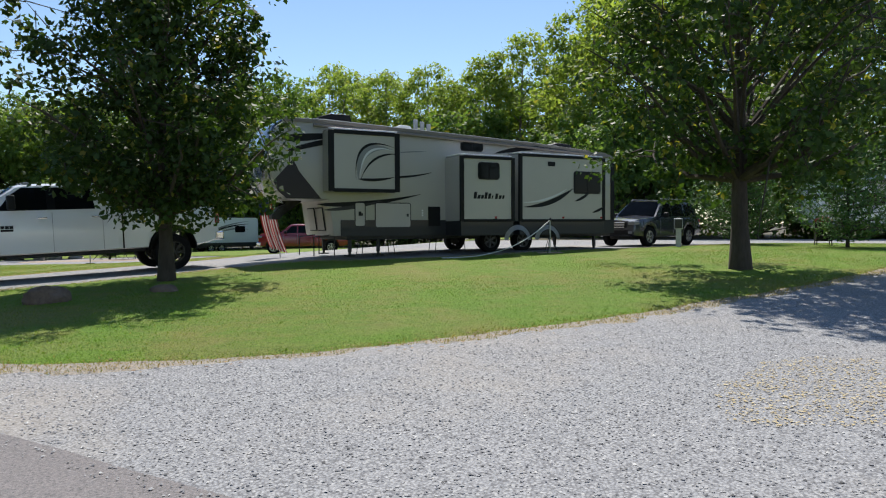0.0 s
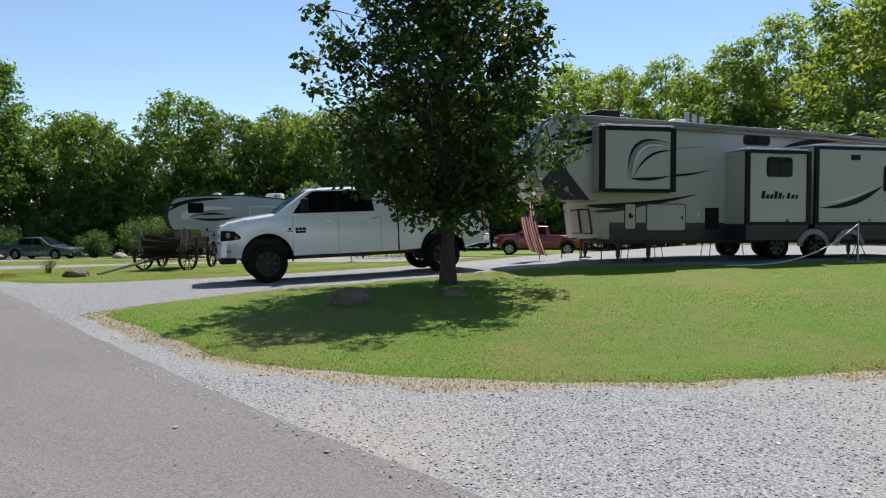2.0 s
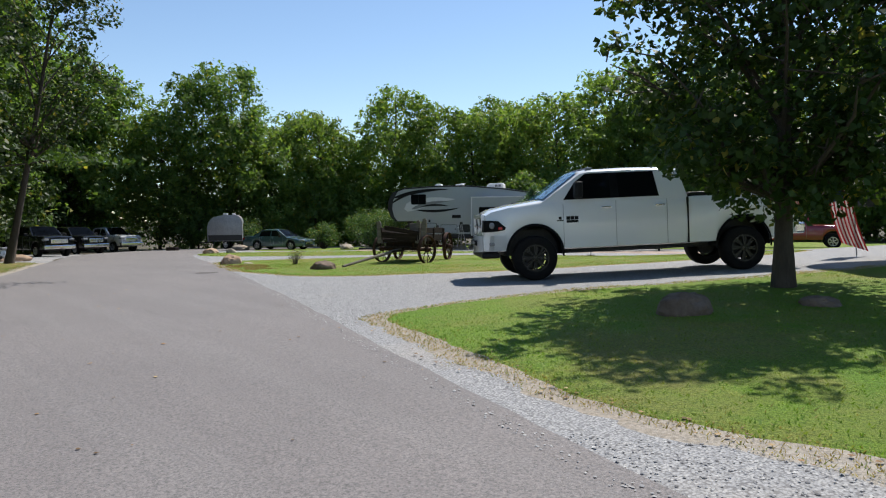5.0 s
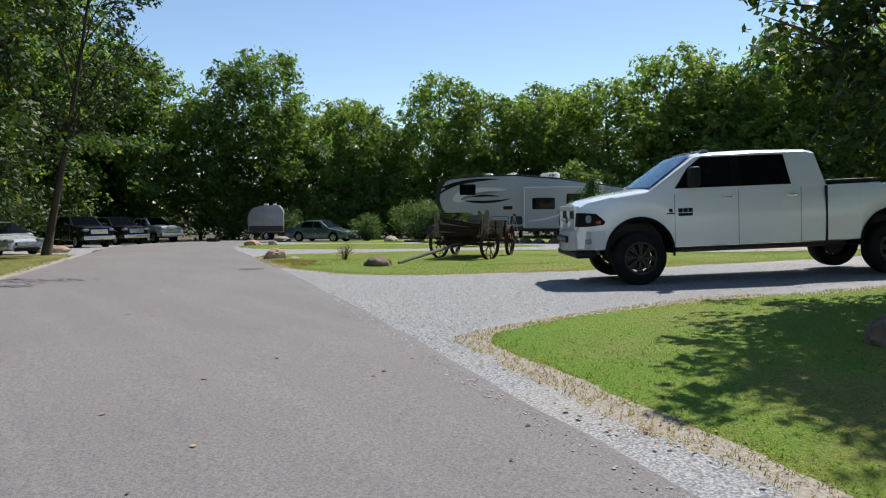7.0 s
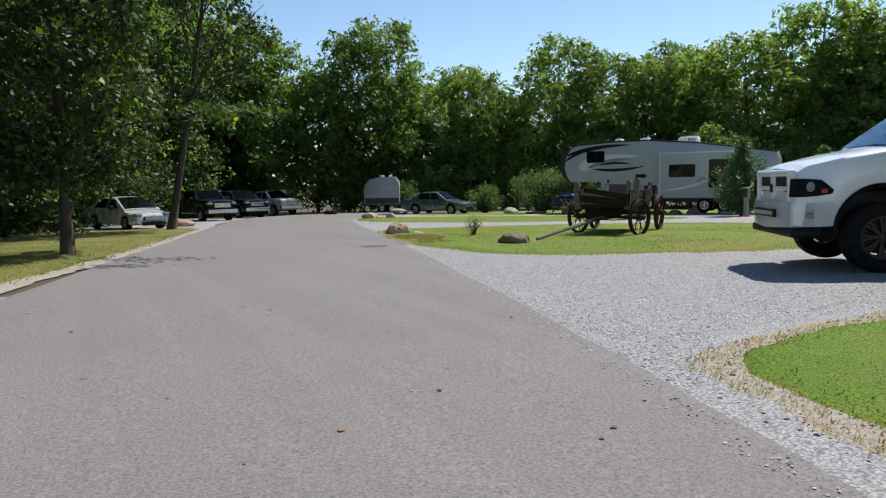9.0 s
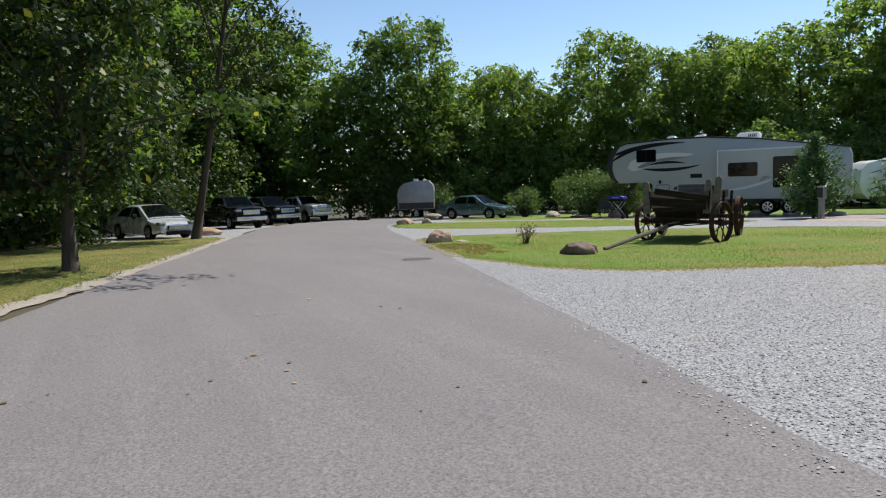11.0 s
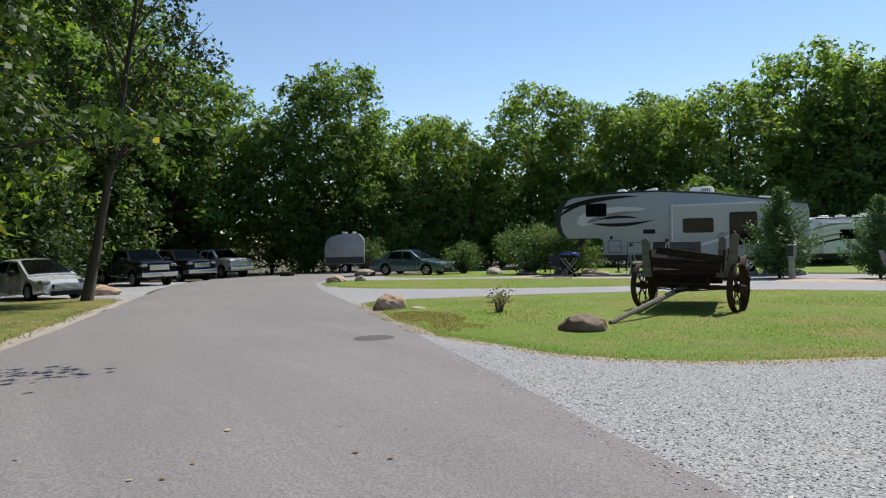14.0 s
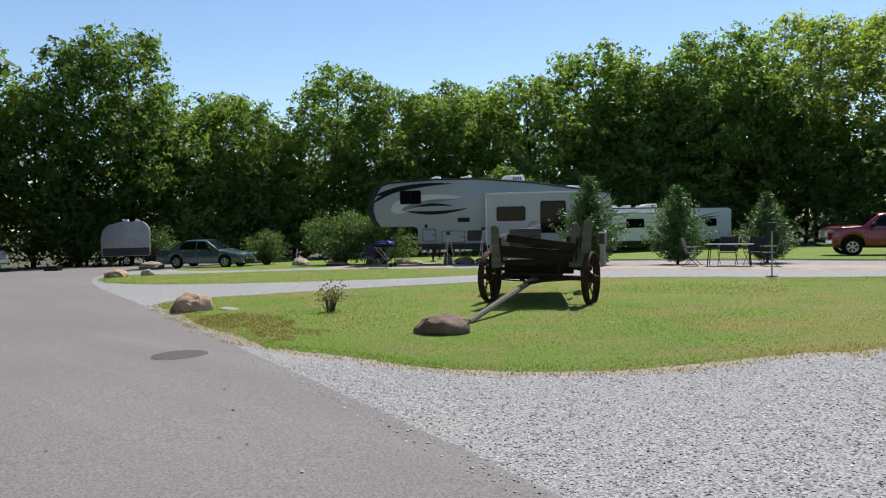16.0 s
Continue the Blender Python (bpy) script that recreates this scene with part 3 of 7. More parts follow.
def tree_meshes(seed, height, crown_low, radius, trunk_r, clumps, per, leaf, leaf_mat, bark, lean=(0.0, 0.0), clump_r=0.55, slender=False, twigs=True, sides=9):
    """Trunk with limbs, and a crown of single leaves in clumps at the twigs."""
    rng = np.random.default_rng(seed)
    bm = bmesh.new()
    top = Vector((lean[0] * height, lean[1] * height, height * 0.93))
    n = 9
    axis = []
    for i in range(n + 1):
        k = i / n
        axis.append(Vector((top.x * k + 0.10 * math.sin(3 * k + seed) * k * radius * 0.4, top.y * k + 0.10 * math.cos(4 * k + seed) * k * radius * 0.4, top.z * k)))
    rad = [trunk_r * (1.28 if i == 0 else 1) * (1 - 0.88 * (i / n) ** 0.9) for i in range(n + 1)]
    tube([axis[0] - Vector((0, 0, 0.25))] + axis, [rad[0] * 1.25] + rad, sides, bm)
    cents = []
    limbs = max(8, clumps // 6)
    for li in range(limbs):
        k = (li + 0.5) / limbs
        zc = crown_low + (height * 0.97 - crown_low) * k ** 0.95
        # crown outline: widest below the middle
        prof = math.sin(math.pi * min(1.0, 0.18 + 0.80 * k)) ** 0.7
        reach = radius * prof * rng.uniform(0.70, 1.12)
        az = li * 2.399 + rng.uniform(-0.4, 0.4)
        start_h = max(crown_low * 0.75, zc - reach * (0.9 if not slender else 1.2))
        start_h = min(start_h, height * 0.85)
        f = start_h / (height * 0.93) * n
        i0 = min(n - 1, int(f))
        a = axis[i0].lerp(axis[i0 + 1], f - i0)
        tip = Vector((a.x + math.cos(az) * reach, a.y + math.sin(az) * reach, zc))
        mid = a.lerp(tip, 0.5) + Vector((0, 0, -0.10 * reach if k < 0.3 else 0.10 * reach))
        r0 = max(0.012, 0.42 * trunk_r * (1 - 0.75 * k))
        tube([a, a.lerp(mid, 0.6), mid, mid.lerp(tip, 0.55) + Vector(rng.normal(size=3) * 0.05 * reach), tip], [r0, r0 * 0.8, r0 * 0.62, r0 * 0.4, r0 * 0.12], 5, bm)
        for c in range(max(1, clumps // limbs)):
            s = rng.uniform(0.35, 1.05)
            base = a.lerp(mid, s * 2) if s < 0.5 else mid.lerp(tip, (s - 0.5) * 2)
            off = Vector(rng.normal(size=3)) * radius * 0.16
            off.z *= 0.7
            p = base + off
            if twigs:
                tube([base, base.lerp(p, 0.6) + Vector((0, 0, 0.04)), p], [r0 * 0.28, r0 * 0.18, 0.006], 4, bm)
            cents.append(p)
    trunk = mesh_of("trunk", bm, bark, 50)
    C = np.array([tuple(c) for c in cents])
    m = len(C)
    cr = clump_r * rng.uniform(0.6, 1.35, m)
    idx = np.repeat(np.arange(m), per)
    d = rng.normal(size=(m * per, 3))
    d /= np.linalg.norm(d, axis=1, keepdims=True)
    rr = rng.uniform(0.15, 1.0, m * per) ** 0.5
    pts = C[idx] + d * (cr[idx] * rr)[:, None] * np.array([1.0, 1.0, 0.72])
    nor = d + np.array([0, 0, 0.9])
    keep = pts[:, 2] > crown_low * 0.55
    pts, nor = pts[keep], nor[keep]
    sz = leaf * rng.uniform(0.6, 1.35, len(pts))
    return trunk, leaf_cloud("crown", pts, nor, sz, leaf_mat, rng)


def leaf_bits(name, centres, normals, sizes, material, rng):
    """Single leaves far off: one pointed triangle each."""
    n = len(centres)
    nn = normals + 0.75 * rng.normal(size=(n, 3))
    nn /= np.linalg.norm(nn, axis=1, keepdims=True) + 1e-9
    u = np.cross(nn, rng.normal(size=(n, 3)))
    u /= np.linalg.norm(u, axis=1, keepdims=True) + 1e-9
    w = np.cross(nn, u)
    s = sizes[:, None]
    v = np.stack([centres - u * s * 0.5 + w * s * 0.36, centres - u * s * 0.4 - w * s * 0.36, centres + u * s * 0.62], 1).reshape(-1, 3)
    me = bpy.data.meshes.new(name)
    me.vertices.add(3 * n)
    me.vertices.foreach_set("co", v.ravel())
    me.loops.add(3 * n)
    me.loops.foreach_set("vertex_index", np.arange(3 * n))
    me.polygons.add(n)
    me.polygons.foreach_set("loop_start", np.arange(0, 3 * n, 3))
    me.update(calc_edges=True)
    me.materials.append(material)
    return me


def forest_meshes(seed, height, crown_low, radius, trunk_r, billows, sprays, per, leaf, leaf_mat, bark, billow_r=1.5, spray_r=0.64):
    """A forest tree: limbs that end in billows of leafy sprays, dense outside and dark within."""
    rng = np.random.default_rng(seed)
    bm = bmesh.new()
    n = 7
    axis = [Vector((0.12 * radius * math.sin(2.5 * i / n + seed) * i / n, 0.12 * radius * math.cos(3.5 * i / n + seed) * i / n, height * 0.94 * i / n)) for i in range(n + 1)]
    rad = [trunk_r * (1 - 0.85 * (i / n) ** 0.9) for i in range(n + 1)]
    tube([axis[0] - Vector((0, 0, 0.3))] + axis, [rad[0] * 1.4] + rad, 7, bm)
    P, N = [], []
    for i in range(billows):
        k = ((i + 0.5) / billows) ** 0.85
        z = crown_low + (height * 0.93 - crown_low) * k
        prof = math.sin(math.pi * (0.24 + 0.71 * k)) ** 0.65
        reach = radius * prof * rng.uniform(0.25, 1.0) ** 0.6
        az = i * 2.399 + rng.uniform(-0.7, 0.7)
        f = min(n - 0.01, max(0.3, (z - reach * 0.7) / (height * 0.94) * n))
        a = axis[int(f)].lerp(axis[int(f) + 1], f - int(f))
        c = Vector((axis[-1].x * k + math.cos(az) * reach, axis[-1].y * k + math.sin(az) * reach, z))
        r0 = max(0.02, 0.34 * trunk_r * (1 - 0.7 * k))
        tube([a, a.lerp(c, 0.55) + Vector((0, 0, 0.06 * reach)), c], [r0, r0 * 0.6, r0 * 0.2], 5, bm)
        br = billow_r * rng.uniform(0.65, 1.25) * (1 - 0.25 * k)
        out = np.array([math.cos(az) * 0.6, math.sin(az) * 0.6, 0.35 + 0.4 * k])
        m = max(3, int(sprays * (br / billow_r) ** 1.5))
        d = rng.normal(size=(m, 3)) + out * 0.9
        d /= np.linalg.norm(d, axis=1, keepdims=True)
        q = np.array(c) + d * br * rng.uniform(0.35, 1.15, (m, 1)) * np.array([1, 1, 0.9])
        idx = np.repeat(np.arange(m), per)
        e = rng.normal(size=(m * per, 3))
        e /= np.linalg.norm(e, axis=1, keepdims=True)
        sr = spray_r * rng.uniform(0.6, 1.4, m)
        P.append(q[idx] + e * (sr[idx] * rng.uniform(0.2, 1.0, m * per) ** 0.6)[:, None] * np.array([1.1, 1.1, 0.75]))
        N.append(0.6 * d[idx] + 0.5 * e + np.array([0, 0, 0.55]))
    P, N = np.vstack(P), np.vstack(N)
    return mesh_of("trunk", bm, bark, 50), leaf_bits("crown", P, N, leaf * rng.uniform(0.55, 1.35, len(P)), leaf_mat, rng)


def plant(name, meshes, m, label, category="tree", group=""):
    t = thing(name, label, category, m, group)
    for me in meshes:
        o = new(me.name.split(".")[0], me)
        o.parent = t
    return t


def evergreen_meshes(seed, height, radius, per=46):
    """A young cone-shaped evergreen: whorls of drooping boughs with feathery sprays."""
    rng = np.random.default_rng(seed)
    bm = bmesh.new()
    tube([(0, 0, -0.1), (0, 0, height * 0.4), (0.02, 0, height)], [0.07, 0.045, 0.008], 7, bm)
    P, N = [], []
    levels = 17
    for i in range(levels):
        k = i / (levels - 1)
        z = height * (0.07 + 0.90 * k)
        reach = radius * (1 - k) ** 0.8 * (1 if i else 0.8) + 0.05
        boughs = 11 if k < 0.7 else 6
        for j in range(boughs):
            az = j * 2 * math.pi / boughs + i * 0.8 + rng.uniform(-0.2, 0.2)
            r = reach * rng.uniform(0.55, 1.2)
            tip = Vector((math.cos(az) * r, math.sin(az) * r, z + r * 0.55))
            tube([(0, 0, z), (tip.x * 0.5, tip.y * 0.5, z + r * 0.08), tip], [0.016, 0.010, 0.004], 4, bm)
            for c in range(int(per * (0.35 + 0.65 * (1 - k)))):
                s = rng.uniform(0.15, 1.05)
                P.append((tip.x * s + rng.normal() * 0.075, tip.y * s + rng.normal() * 0.075, z + r * 0.55 * s * s + rng.normal() * 0.06))
                N.append((math.cos(az) * 0.4, math.sin(az) * 0.4, 0.8))
    return mesh_of("trunk", bm, BARK, 50), leaf_cloud("crown", np.array(P), np.array(N), 0.15 * rng.uniform(0.6, 1.3, len(P)), NEEDLE, rng, 0.34)


def shrub_meshes(seed, height, radius, count, leaf, mat, stems=7, low=0.04, thick=1.0):
    rng = np.random.default_rng(seed)
    bm = bmesh.new()
    cents = []
    for i in range(stems):
        az = i * 2.4 + rng.uniform(-0.3, 0.3)
        for j in range(4):
            r = radius * rng.uniform(0.25, 0.95)
            tip = Vector((math.cos(az + j * 0.5) * r, math.sin(az + j * 0.5) * r, height * rng.uniform(0.4, 1.0) * (1 - 0.35 * (r / radius) ** 2)))
            tube([(0.05 * math.cos(az), 0.05 * math.sin(az), -0.05), tip * 0.55 + Vector((0, 0, 0.06)), tip], [0.03 * height * thick, 0.018 * height * thick, 0.004 * thick], 5, bm)
            cents += [tip, tip * 0.75]
    C = np.array([tuple(c) for c in cents])
    idx = rng.integers(0, len(C), count)
    d = rng.normal(size=(count, 3))
    d /= np.linalg.norm(d, axis=1, keepdims=True)
    pts = C[idx] + d * rng.uniform(0.2, 1, (count, 1)) ** 0.5 * radius * 0.34
    pts = pts[pts[:, 2] > low]
    count, d = len(pts), rng.normal(size=(len(pts), 3))
    return mesh_of("stem", bm, BARK, 50), leaf_cloud("foliage", pts, d + np.array([0, 0, 0.7]), leaf * rng.uniform(0.6, 1.3, count), mat, rng)


def at(x, y, dz=0.0, rz=0.0, s=1.0):
    return pose(x, y, gz(x, y) + dz, 0, 0, rz) @ Matrix.Diagonal((s, s, s, 1))


# the two lawn trees
plant("oak_tree", tree_meshes(11, 7.6, 1.85, 2.5, 0.155, 390, 66, 0.14, LEAF_OAK, BARK, (0.0, 0.0), 0.46), at(-11.35, 13.03, 0, 140), "young broad-crowned oak with dark green leaves on the lawn")
plant("oak_tree", tree_meshes(23, 9.4, 2.6, 3.6, 0.20, 300, 62, 0.155, LEAF_OAK, BARK, (0.0, 0.0), 0.5), at(-0.06, 17.1), "tall dark-leaved oak on the lawn beside the gravel pad")
# roadside trees under the forest edge
ROADSIDE = plant("roadside_tree", tree_meshes(31, 9.5, 2.1, 2.4, 0.14, 260, 60, 0.17, LEAF_ROAD_SHADE, BARK, (0.02, 0.0), 0.55), at(-29.2, 3.2), "slim leaning roadside tree with drooping leafy twigs")
plant("roadside_tree", tree_meshes(37, 14.5, 6.0, 3.2, 0.17, 170, 56, 0.19, LEAF_ROAD_SHADE, BARK, (0.11, 0.155), 0.6, True), at(-42.3, 7.0), "tall leaning roadside tree with a long bare trunk")
plant("roadside_tree", tree_meshes(39, 10, 2.0, 3.6, 0.15, 280, 60, 0.20, LEAF_ROAD_SHADE, BARK, (0.0, 0.0), 0.7), at(-33.5, 0.2), "leafy tree at the edge of the roadside grass")



def added_branch():
    """Added long low branch reaching over the road; flat leafy sprays cast shadow streaks."""
    rng = np.random.default_rng(41)
    bm = bmesh.new()
    tube([(0, 0, 2.4), (0.8, 1.4, 3.0), (2.1, 3.3, 3.3), (2.9, 3.5, 3.3), (3.7, 3.4, 3.1)], [0.03, 0.024, 0.016, 0.010, 0.004], 6, bm)
    P = []
    for cx, cy, cz, r in ((1.5, 3.0, 3.2, 0.4), (2.1, 3.6, 3.3, 0.5), (2.7, 4.2, 3.2, 0.45), (3.2, 2.6, 3.2, 0.4), (3.5, 3.0, 3.1, 0.4)):
        d = rng.normal(size=(60, 3)) * np.array([1.0, 1.0, 0.25]) * r * 0.7
        P.append(np.array([cx, cy, cz]) + d)
    P = np.vstack(P)
    return mesh_of("trunk", bm, BARK, 50), leaf_cloud("crown", P, np.tile([0.0, 0.0, 1.0], (len(P), 1)), 0.16 * rng.uniform(0.6, 1.3, len(P)), LEAF_OAK, rng)


for me in added_branch():
    o = new("limb" if me.name.startswith("trunk") else "limb_leaves", me)
    o.parent = ROADSIDE

# forest round the campground: a few kinds, each grown once
KINDS = [
    forest_meshes(101, 15.0, 1.0, 4.9, 0.22, 62, 14, 17, 0.33, LEAF_MID, BARK, 1.75),
    forest_meshes(102, 17.5, 1.4, 5.0, 0.24, 66, 14, 17, 0.34, LEAF_DARK, BARK, 1.8),
    forest_meshes(103, 13.0, 0.8, 4.8, 0.18, 58, 14, 17, 0.32, LEAF_MID, BARK, 1.7),
    forest_meshes(104, 17.0, 2.2, 4.0, 0.18, 56, 11, 20, 0.29, LEAF_LIGHT, BARK_PALE, 1.3),
    forest_meshes(105, 8.0, 0.4, 3.9, 0.12, 50, 13, 17, 0.31, LEAF_DARK, BARK, 1.5),
    forest_meshes(106, 8.0, 0.4, 3.9, 0.12, 46, 13, 17, 0.27, LEAF_ROAD_SHADE, BARK, 1.5),
]


def forest_tree(x, y, kind, s, turn, group):
    label = ("mid-green broadleaf tree at the forest edge", "tall dark green forest tree", "rounded mid-green forest tree",
             "tall thin pale-leaved tree with open crown", "low dark understorey tree", "low understorey tree with shade-darkened leaf colour")[kind]
    plant("forest_tree", KINDS[kind], pose(x, y, gz(x, y) - 0.05, 0, 0, turn) @ Matrix.Diagonal((s, s, s * (0.94 + 0.12 * ((turn * 7) % 1)), 1)), label, "tree", group)


def belt(points, step, rows, depth, kinds, smin, smax, rng, group):
    """Trees in rows along a line of the plan, each row behind the other."""
    for r in range(rows):
        for (ax, ay), (bx, by) in zip(points, points[1:]):
            ln = math.hypot(bx - ax, by - ay)
            nx, ny = -(by - ay) / ln, (bx - ax) / ln
            for i in range(max(1, int(ln / step))):
                k = (i + 0.5 * (r % 2)) * step / ln
                x = ax + (bx - ax) * k + nx * depth * r + rng.uniform(-1.1, 1.1)
                y = ay + (by - ay) * k + ny * depth * r + rng.uniform(-1.1, 1.1)
                forest_tree(x, y, int(rng.choice(kinds)), rng.uniform(smin, smax) * (1 + 0.10 * r), rng.uniform(0, 360), group)


rng = np.random.default_rng(7)
# along the road, behind the parked cars
belt([(-80, 14), (-64, 3.5), (-50, -1.0), (-36, -5.0), (-22, -8)], 4.6, 2, -5, [0, 1, 0, 1], 1.12, 1.38, rng, "forest beside the road")
belt([(-76, 15), (-62, 5.5), (-50, 1.5), (-38, -2.5)], 4.0, 1, -4, [5], 0.7, 1.05, rng, "undergrowth beside the road")
# far end of the road
belt([(-58, 50), (-68, 37), (-73, 24), (-78, 13)], 4.6, 1, -6, [0, 0, 2, 1], 0.80, 1.02, rng, "forest at the end of the road")
belt([(-71.5, 30), (-74, 20)], 4.4, 1, -6, [0, 1], 0.84, 1.0, rng, "forest at the end of the road")
belt([(-75, 19), (-72, 8.5), (-65, 2.5)], 4.2, 1, -6, [0, 1], 1.0, 1.15, rng, "forest at the end of the road")
belt([(-68, 46), (-76, 31)], 4.4, 1, -6, [0, 2], 0.85, 1.0, rng, "forest at the end of the road")
belt([(-58, 46), (-66, 36), (-70, 26), (-72, 18)], 4.2, 1, -4, [4], 0.75, 1.05, rng, "undergrowth at the end of the road")
# behind the grey and the white campers
belt([(-41, 66), (-53, 59)], 4.4, 1, -6, [0, 1, 1, 0], 1.10, 1.28, rng, "tall forest behind the campers")
belt([(-8, 64), (-29, 68), (-40, 67.5)], 5.0, 2, -6, [3, 0, 3], 0.9, 1.14, rng, "forest behind the campers")
belt([(-33, 68), (-52, 56), (-60, 46)], 4.8, 2, -6, [0, 2, 2, 0], 0.84, 1.06, rng, "forest behind the campers")
belt([(0, 57), (-14, 60.5), (-34, 64.5)], 3.6, 1, -4, [4], 1.0, 1.3, rng, "undergrowth behind the campers")
belt([(-44, 58), (-49, 46), (-56, 42)], 4.2, 1, -4, [4, 4, 4], 0.75, 1.05, rng, "undergrowth behind the campers")
# behind the cream camper
belt([(36, 52), (17, 52)], 5.2, 1, -6, [0, 2], 0.6, 0.8, rng, "forest behind the campers")
belt([(14, 51.5), (10, 51), (-2, 53), (-14, 61)], 5.0, 2, -6, [3], 1.02, 1.28, rng, "forest behind the campers")
belt([(34, 46), (22, 46.5), (8, 46), (-4, 48), (-12, 55)], 4.4, 1, -4, [4], 0.75, 1.1, rng, "undergrowth behind the campers")
belt([(38, 28), (36, 50)], 5.5, 1, -7, [0, 2, 4], 0.5, 0.66, rng, "forest beside the far sites")

# young evergreens and shrubs between the sites
EVER = evergreen_meshes(5, 3.1, 1.35, 62)
for x, y, s, lab in ((-32.2, 29.8, 1.12, "young cone-shaped evergreen in front of the grey camper"), (-29.2, 31.1, 0.95, "young feathery evergreen at the edge of the patio"), (-26.6, 33.1, 0.85, "young feathery evergreen at the end of the patio")):
    plant("evergreen_tree", EVER, at(x, y, 0, x * 40, s), lab, "evergreen", "young evergreens by the patio")
DARKEVER = evergreen_meshes(8, 4.4, 2.1, 70)
plant("evergreen_tree", DARKEVER, at(4.2, 26.5, 0, 30, 1.0), "dark bushy evergreen at the edge of the lawn", "evergreen")
plant("evergreen_tree", DARKEVER, at(1.4, 30.5, 0, 130, 0.95), "dark bushy evergreen beside the lawn tree", "evergreen")
SHRUB = shrub_meshes(3, 2.6, 1.9, 9000, 0.115, LEAF_SHRUB)
SHRUB2 = shrub_meshes(4, 1.9, 1.2, 3600, 0.12, LEAF_SHRUB)
plant("shrub", SHRUB, at(-46.2, 29.0, 0, 0, 1.05), "large pale grey-green shrub beside the grey camper", "shrub")
plant("shrub", SHRUB, at(-44.2, 29.9, 0, 90, 1.0), "large leafy shrub beside the grey camper", "shrub")
plant("shrub", SHRUB2, at(-52.2, 28.6, 0, 0, 1.0), "pale leafy shrub behind the parked sedan", "shrub")
plant("shrub", SHRUB2, at(-63.4, 27.4, 0, 70, 1.35), "leafy shrub beside the small silver camper", "shrub")
SMALL = shrub_meshes(6, 0.50, 0.34, 330, 0.05, LEAF_BUSH, 6, 0.2, 0.6)
plant("small_bush", SMALL, at(-27.95, 13.4, 0.04), "small sparse twiggy bush on the lawn", "bush")


# ---------------------------------------------------------------- rocks
def rock_mesh(seed, sx, sy, sz, mat):
    bm = bmesh.new()
    bmesh.ops.create_icosphere(bm, subdivisions=4, radius=1)
    o = Vector((seed * 3.1, seed * 1.7, seed))
    for v in bm.verts:
        p = v.co.copy()
        n1 = noise.noise(p * 0.9 + o)
        n2 = noise.noise(p * 2.6 + o)
        n3 = noise.noise(p * 8 + o)
        c = noise.cell(p * 1.6 + o)
        k = 1 + 0.26 * n1 + 0.12 * n2 + 0.035 * n3 + 0.05 * c
        v.co = Vector((p.x * sx * k, p.y * sy * k, max(-0.35, p.z * k) * sz))
    return mesh_of("rock", bm, mat, 28)


def rock(seed, x, y, sx, sy, sz, mat, turn, label, dz=0.0):
    ob = new("rock", rock_mesh(seed, sx, sy, sz, mat))
    ob.matrix_world = at(x, y, sz * 0.25 + 0.03 + dz, turn)
    tagged(ob, label, "rock")


rock(1, -24.5, 12.5, 0.37, 0.27, 0.22, ROCK, 40, "flat-topped brown field rock on the lawn")
rock(2, -30.6, 12.25, 0.34, 0.30, 0.30, ROCK_TAN, 20, "pale tan rock at the lawn corner by the road")
rock(9, -30.0, 12.65, 0.22, 0.13, 0.06, ROCK_PALE, 20, "small pale stone beside the tan rock")
rock(12, -30.75, 12.02, 0.12, 0.12, 0.14, ROCK, 20, "small dark rock leaning on the tan rock")
rock(3, -11.15, 9.9, 0.34, 0.27, 0.25, ROCK, 60, "dark brown rock in the tree's shade on the lawn")
rock(13, -10.2, 11.5, 0.26, 0.18, 0.12, ROCK, 10, "half-buried rock near the lawn tree")
rock(4, -46.9, 17.9, 0.55, 0.36, 0.26, ROCK_TAN, 10, "tan rock at the tip of the grass strip")
rock(14, -46.3, 18.9, 0.28, 0.2, 0.2, ROCK_PALE, 60, "pale rock at the tip of the grass strip")
rock(5, -55.4, 23.4, 0.7, 0.4, 0.3, ROCK_PALE, 40, "pale boulder beside the road bend")
for i in range(16):
    k = i / 15
    rock(20 + i % 6, -49.3 + 15.6 * k + 0.3 * math.sin(i * 5), 28.3 + 5.0 * k + 0.5 * math.cos(i * 3), 0.5 - 0.15 * (i % 3), 0.36, 0.30 - 0.05 * (i % 4), ROCK_PALE, i * 47, "pale rock in the border of stones under the trees")
for i, (x, y) in enumerate(((-47.6, 7.6), (-46.6, 8.0), (-49.4, 8.2))):
    rock(30 + i, x, y, 0.6, 0.36, 0.24, ROCK_TAN, i * 60, "tan rock beside the parking apron")


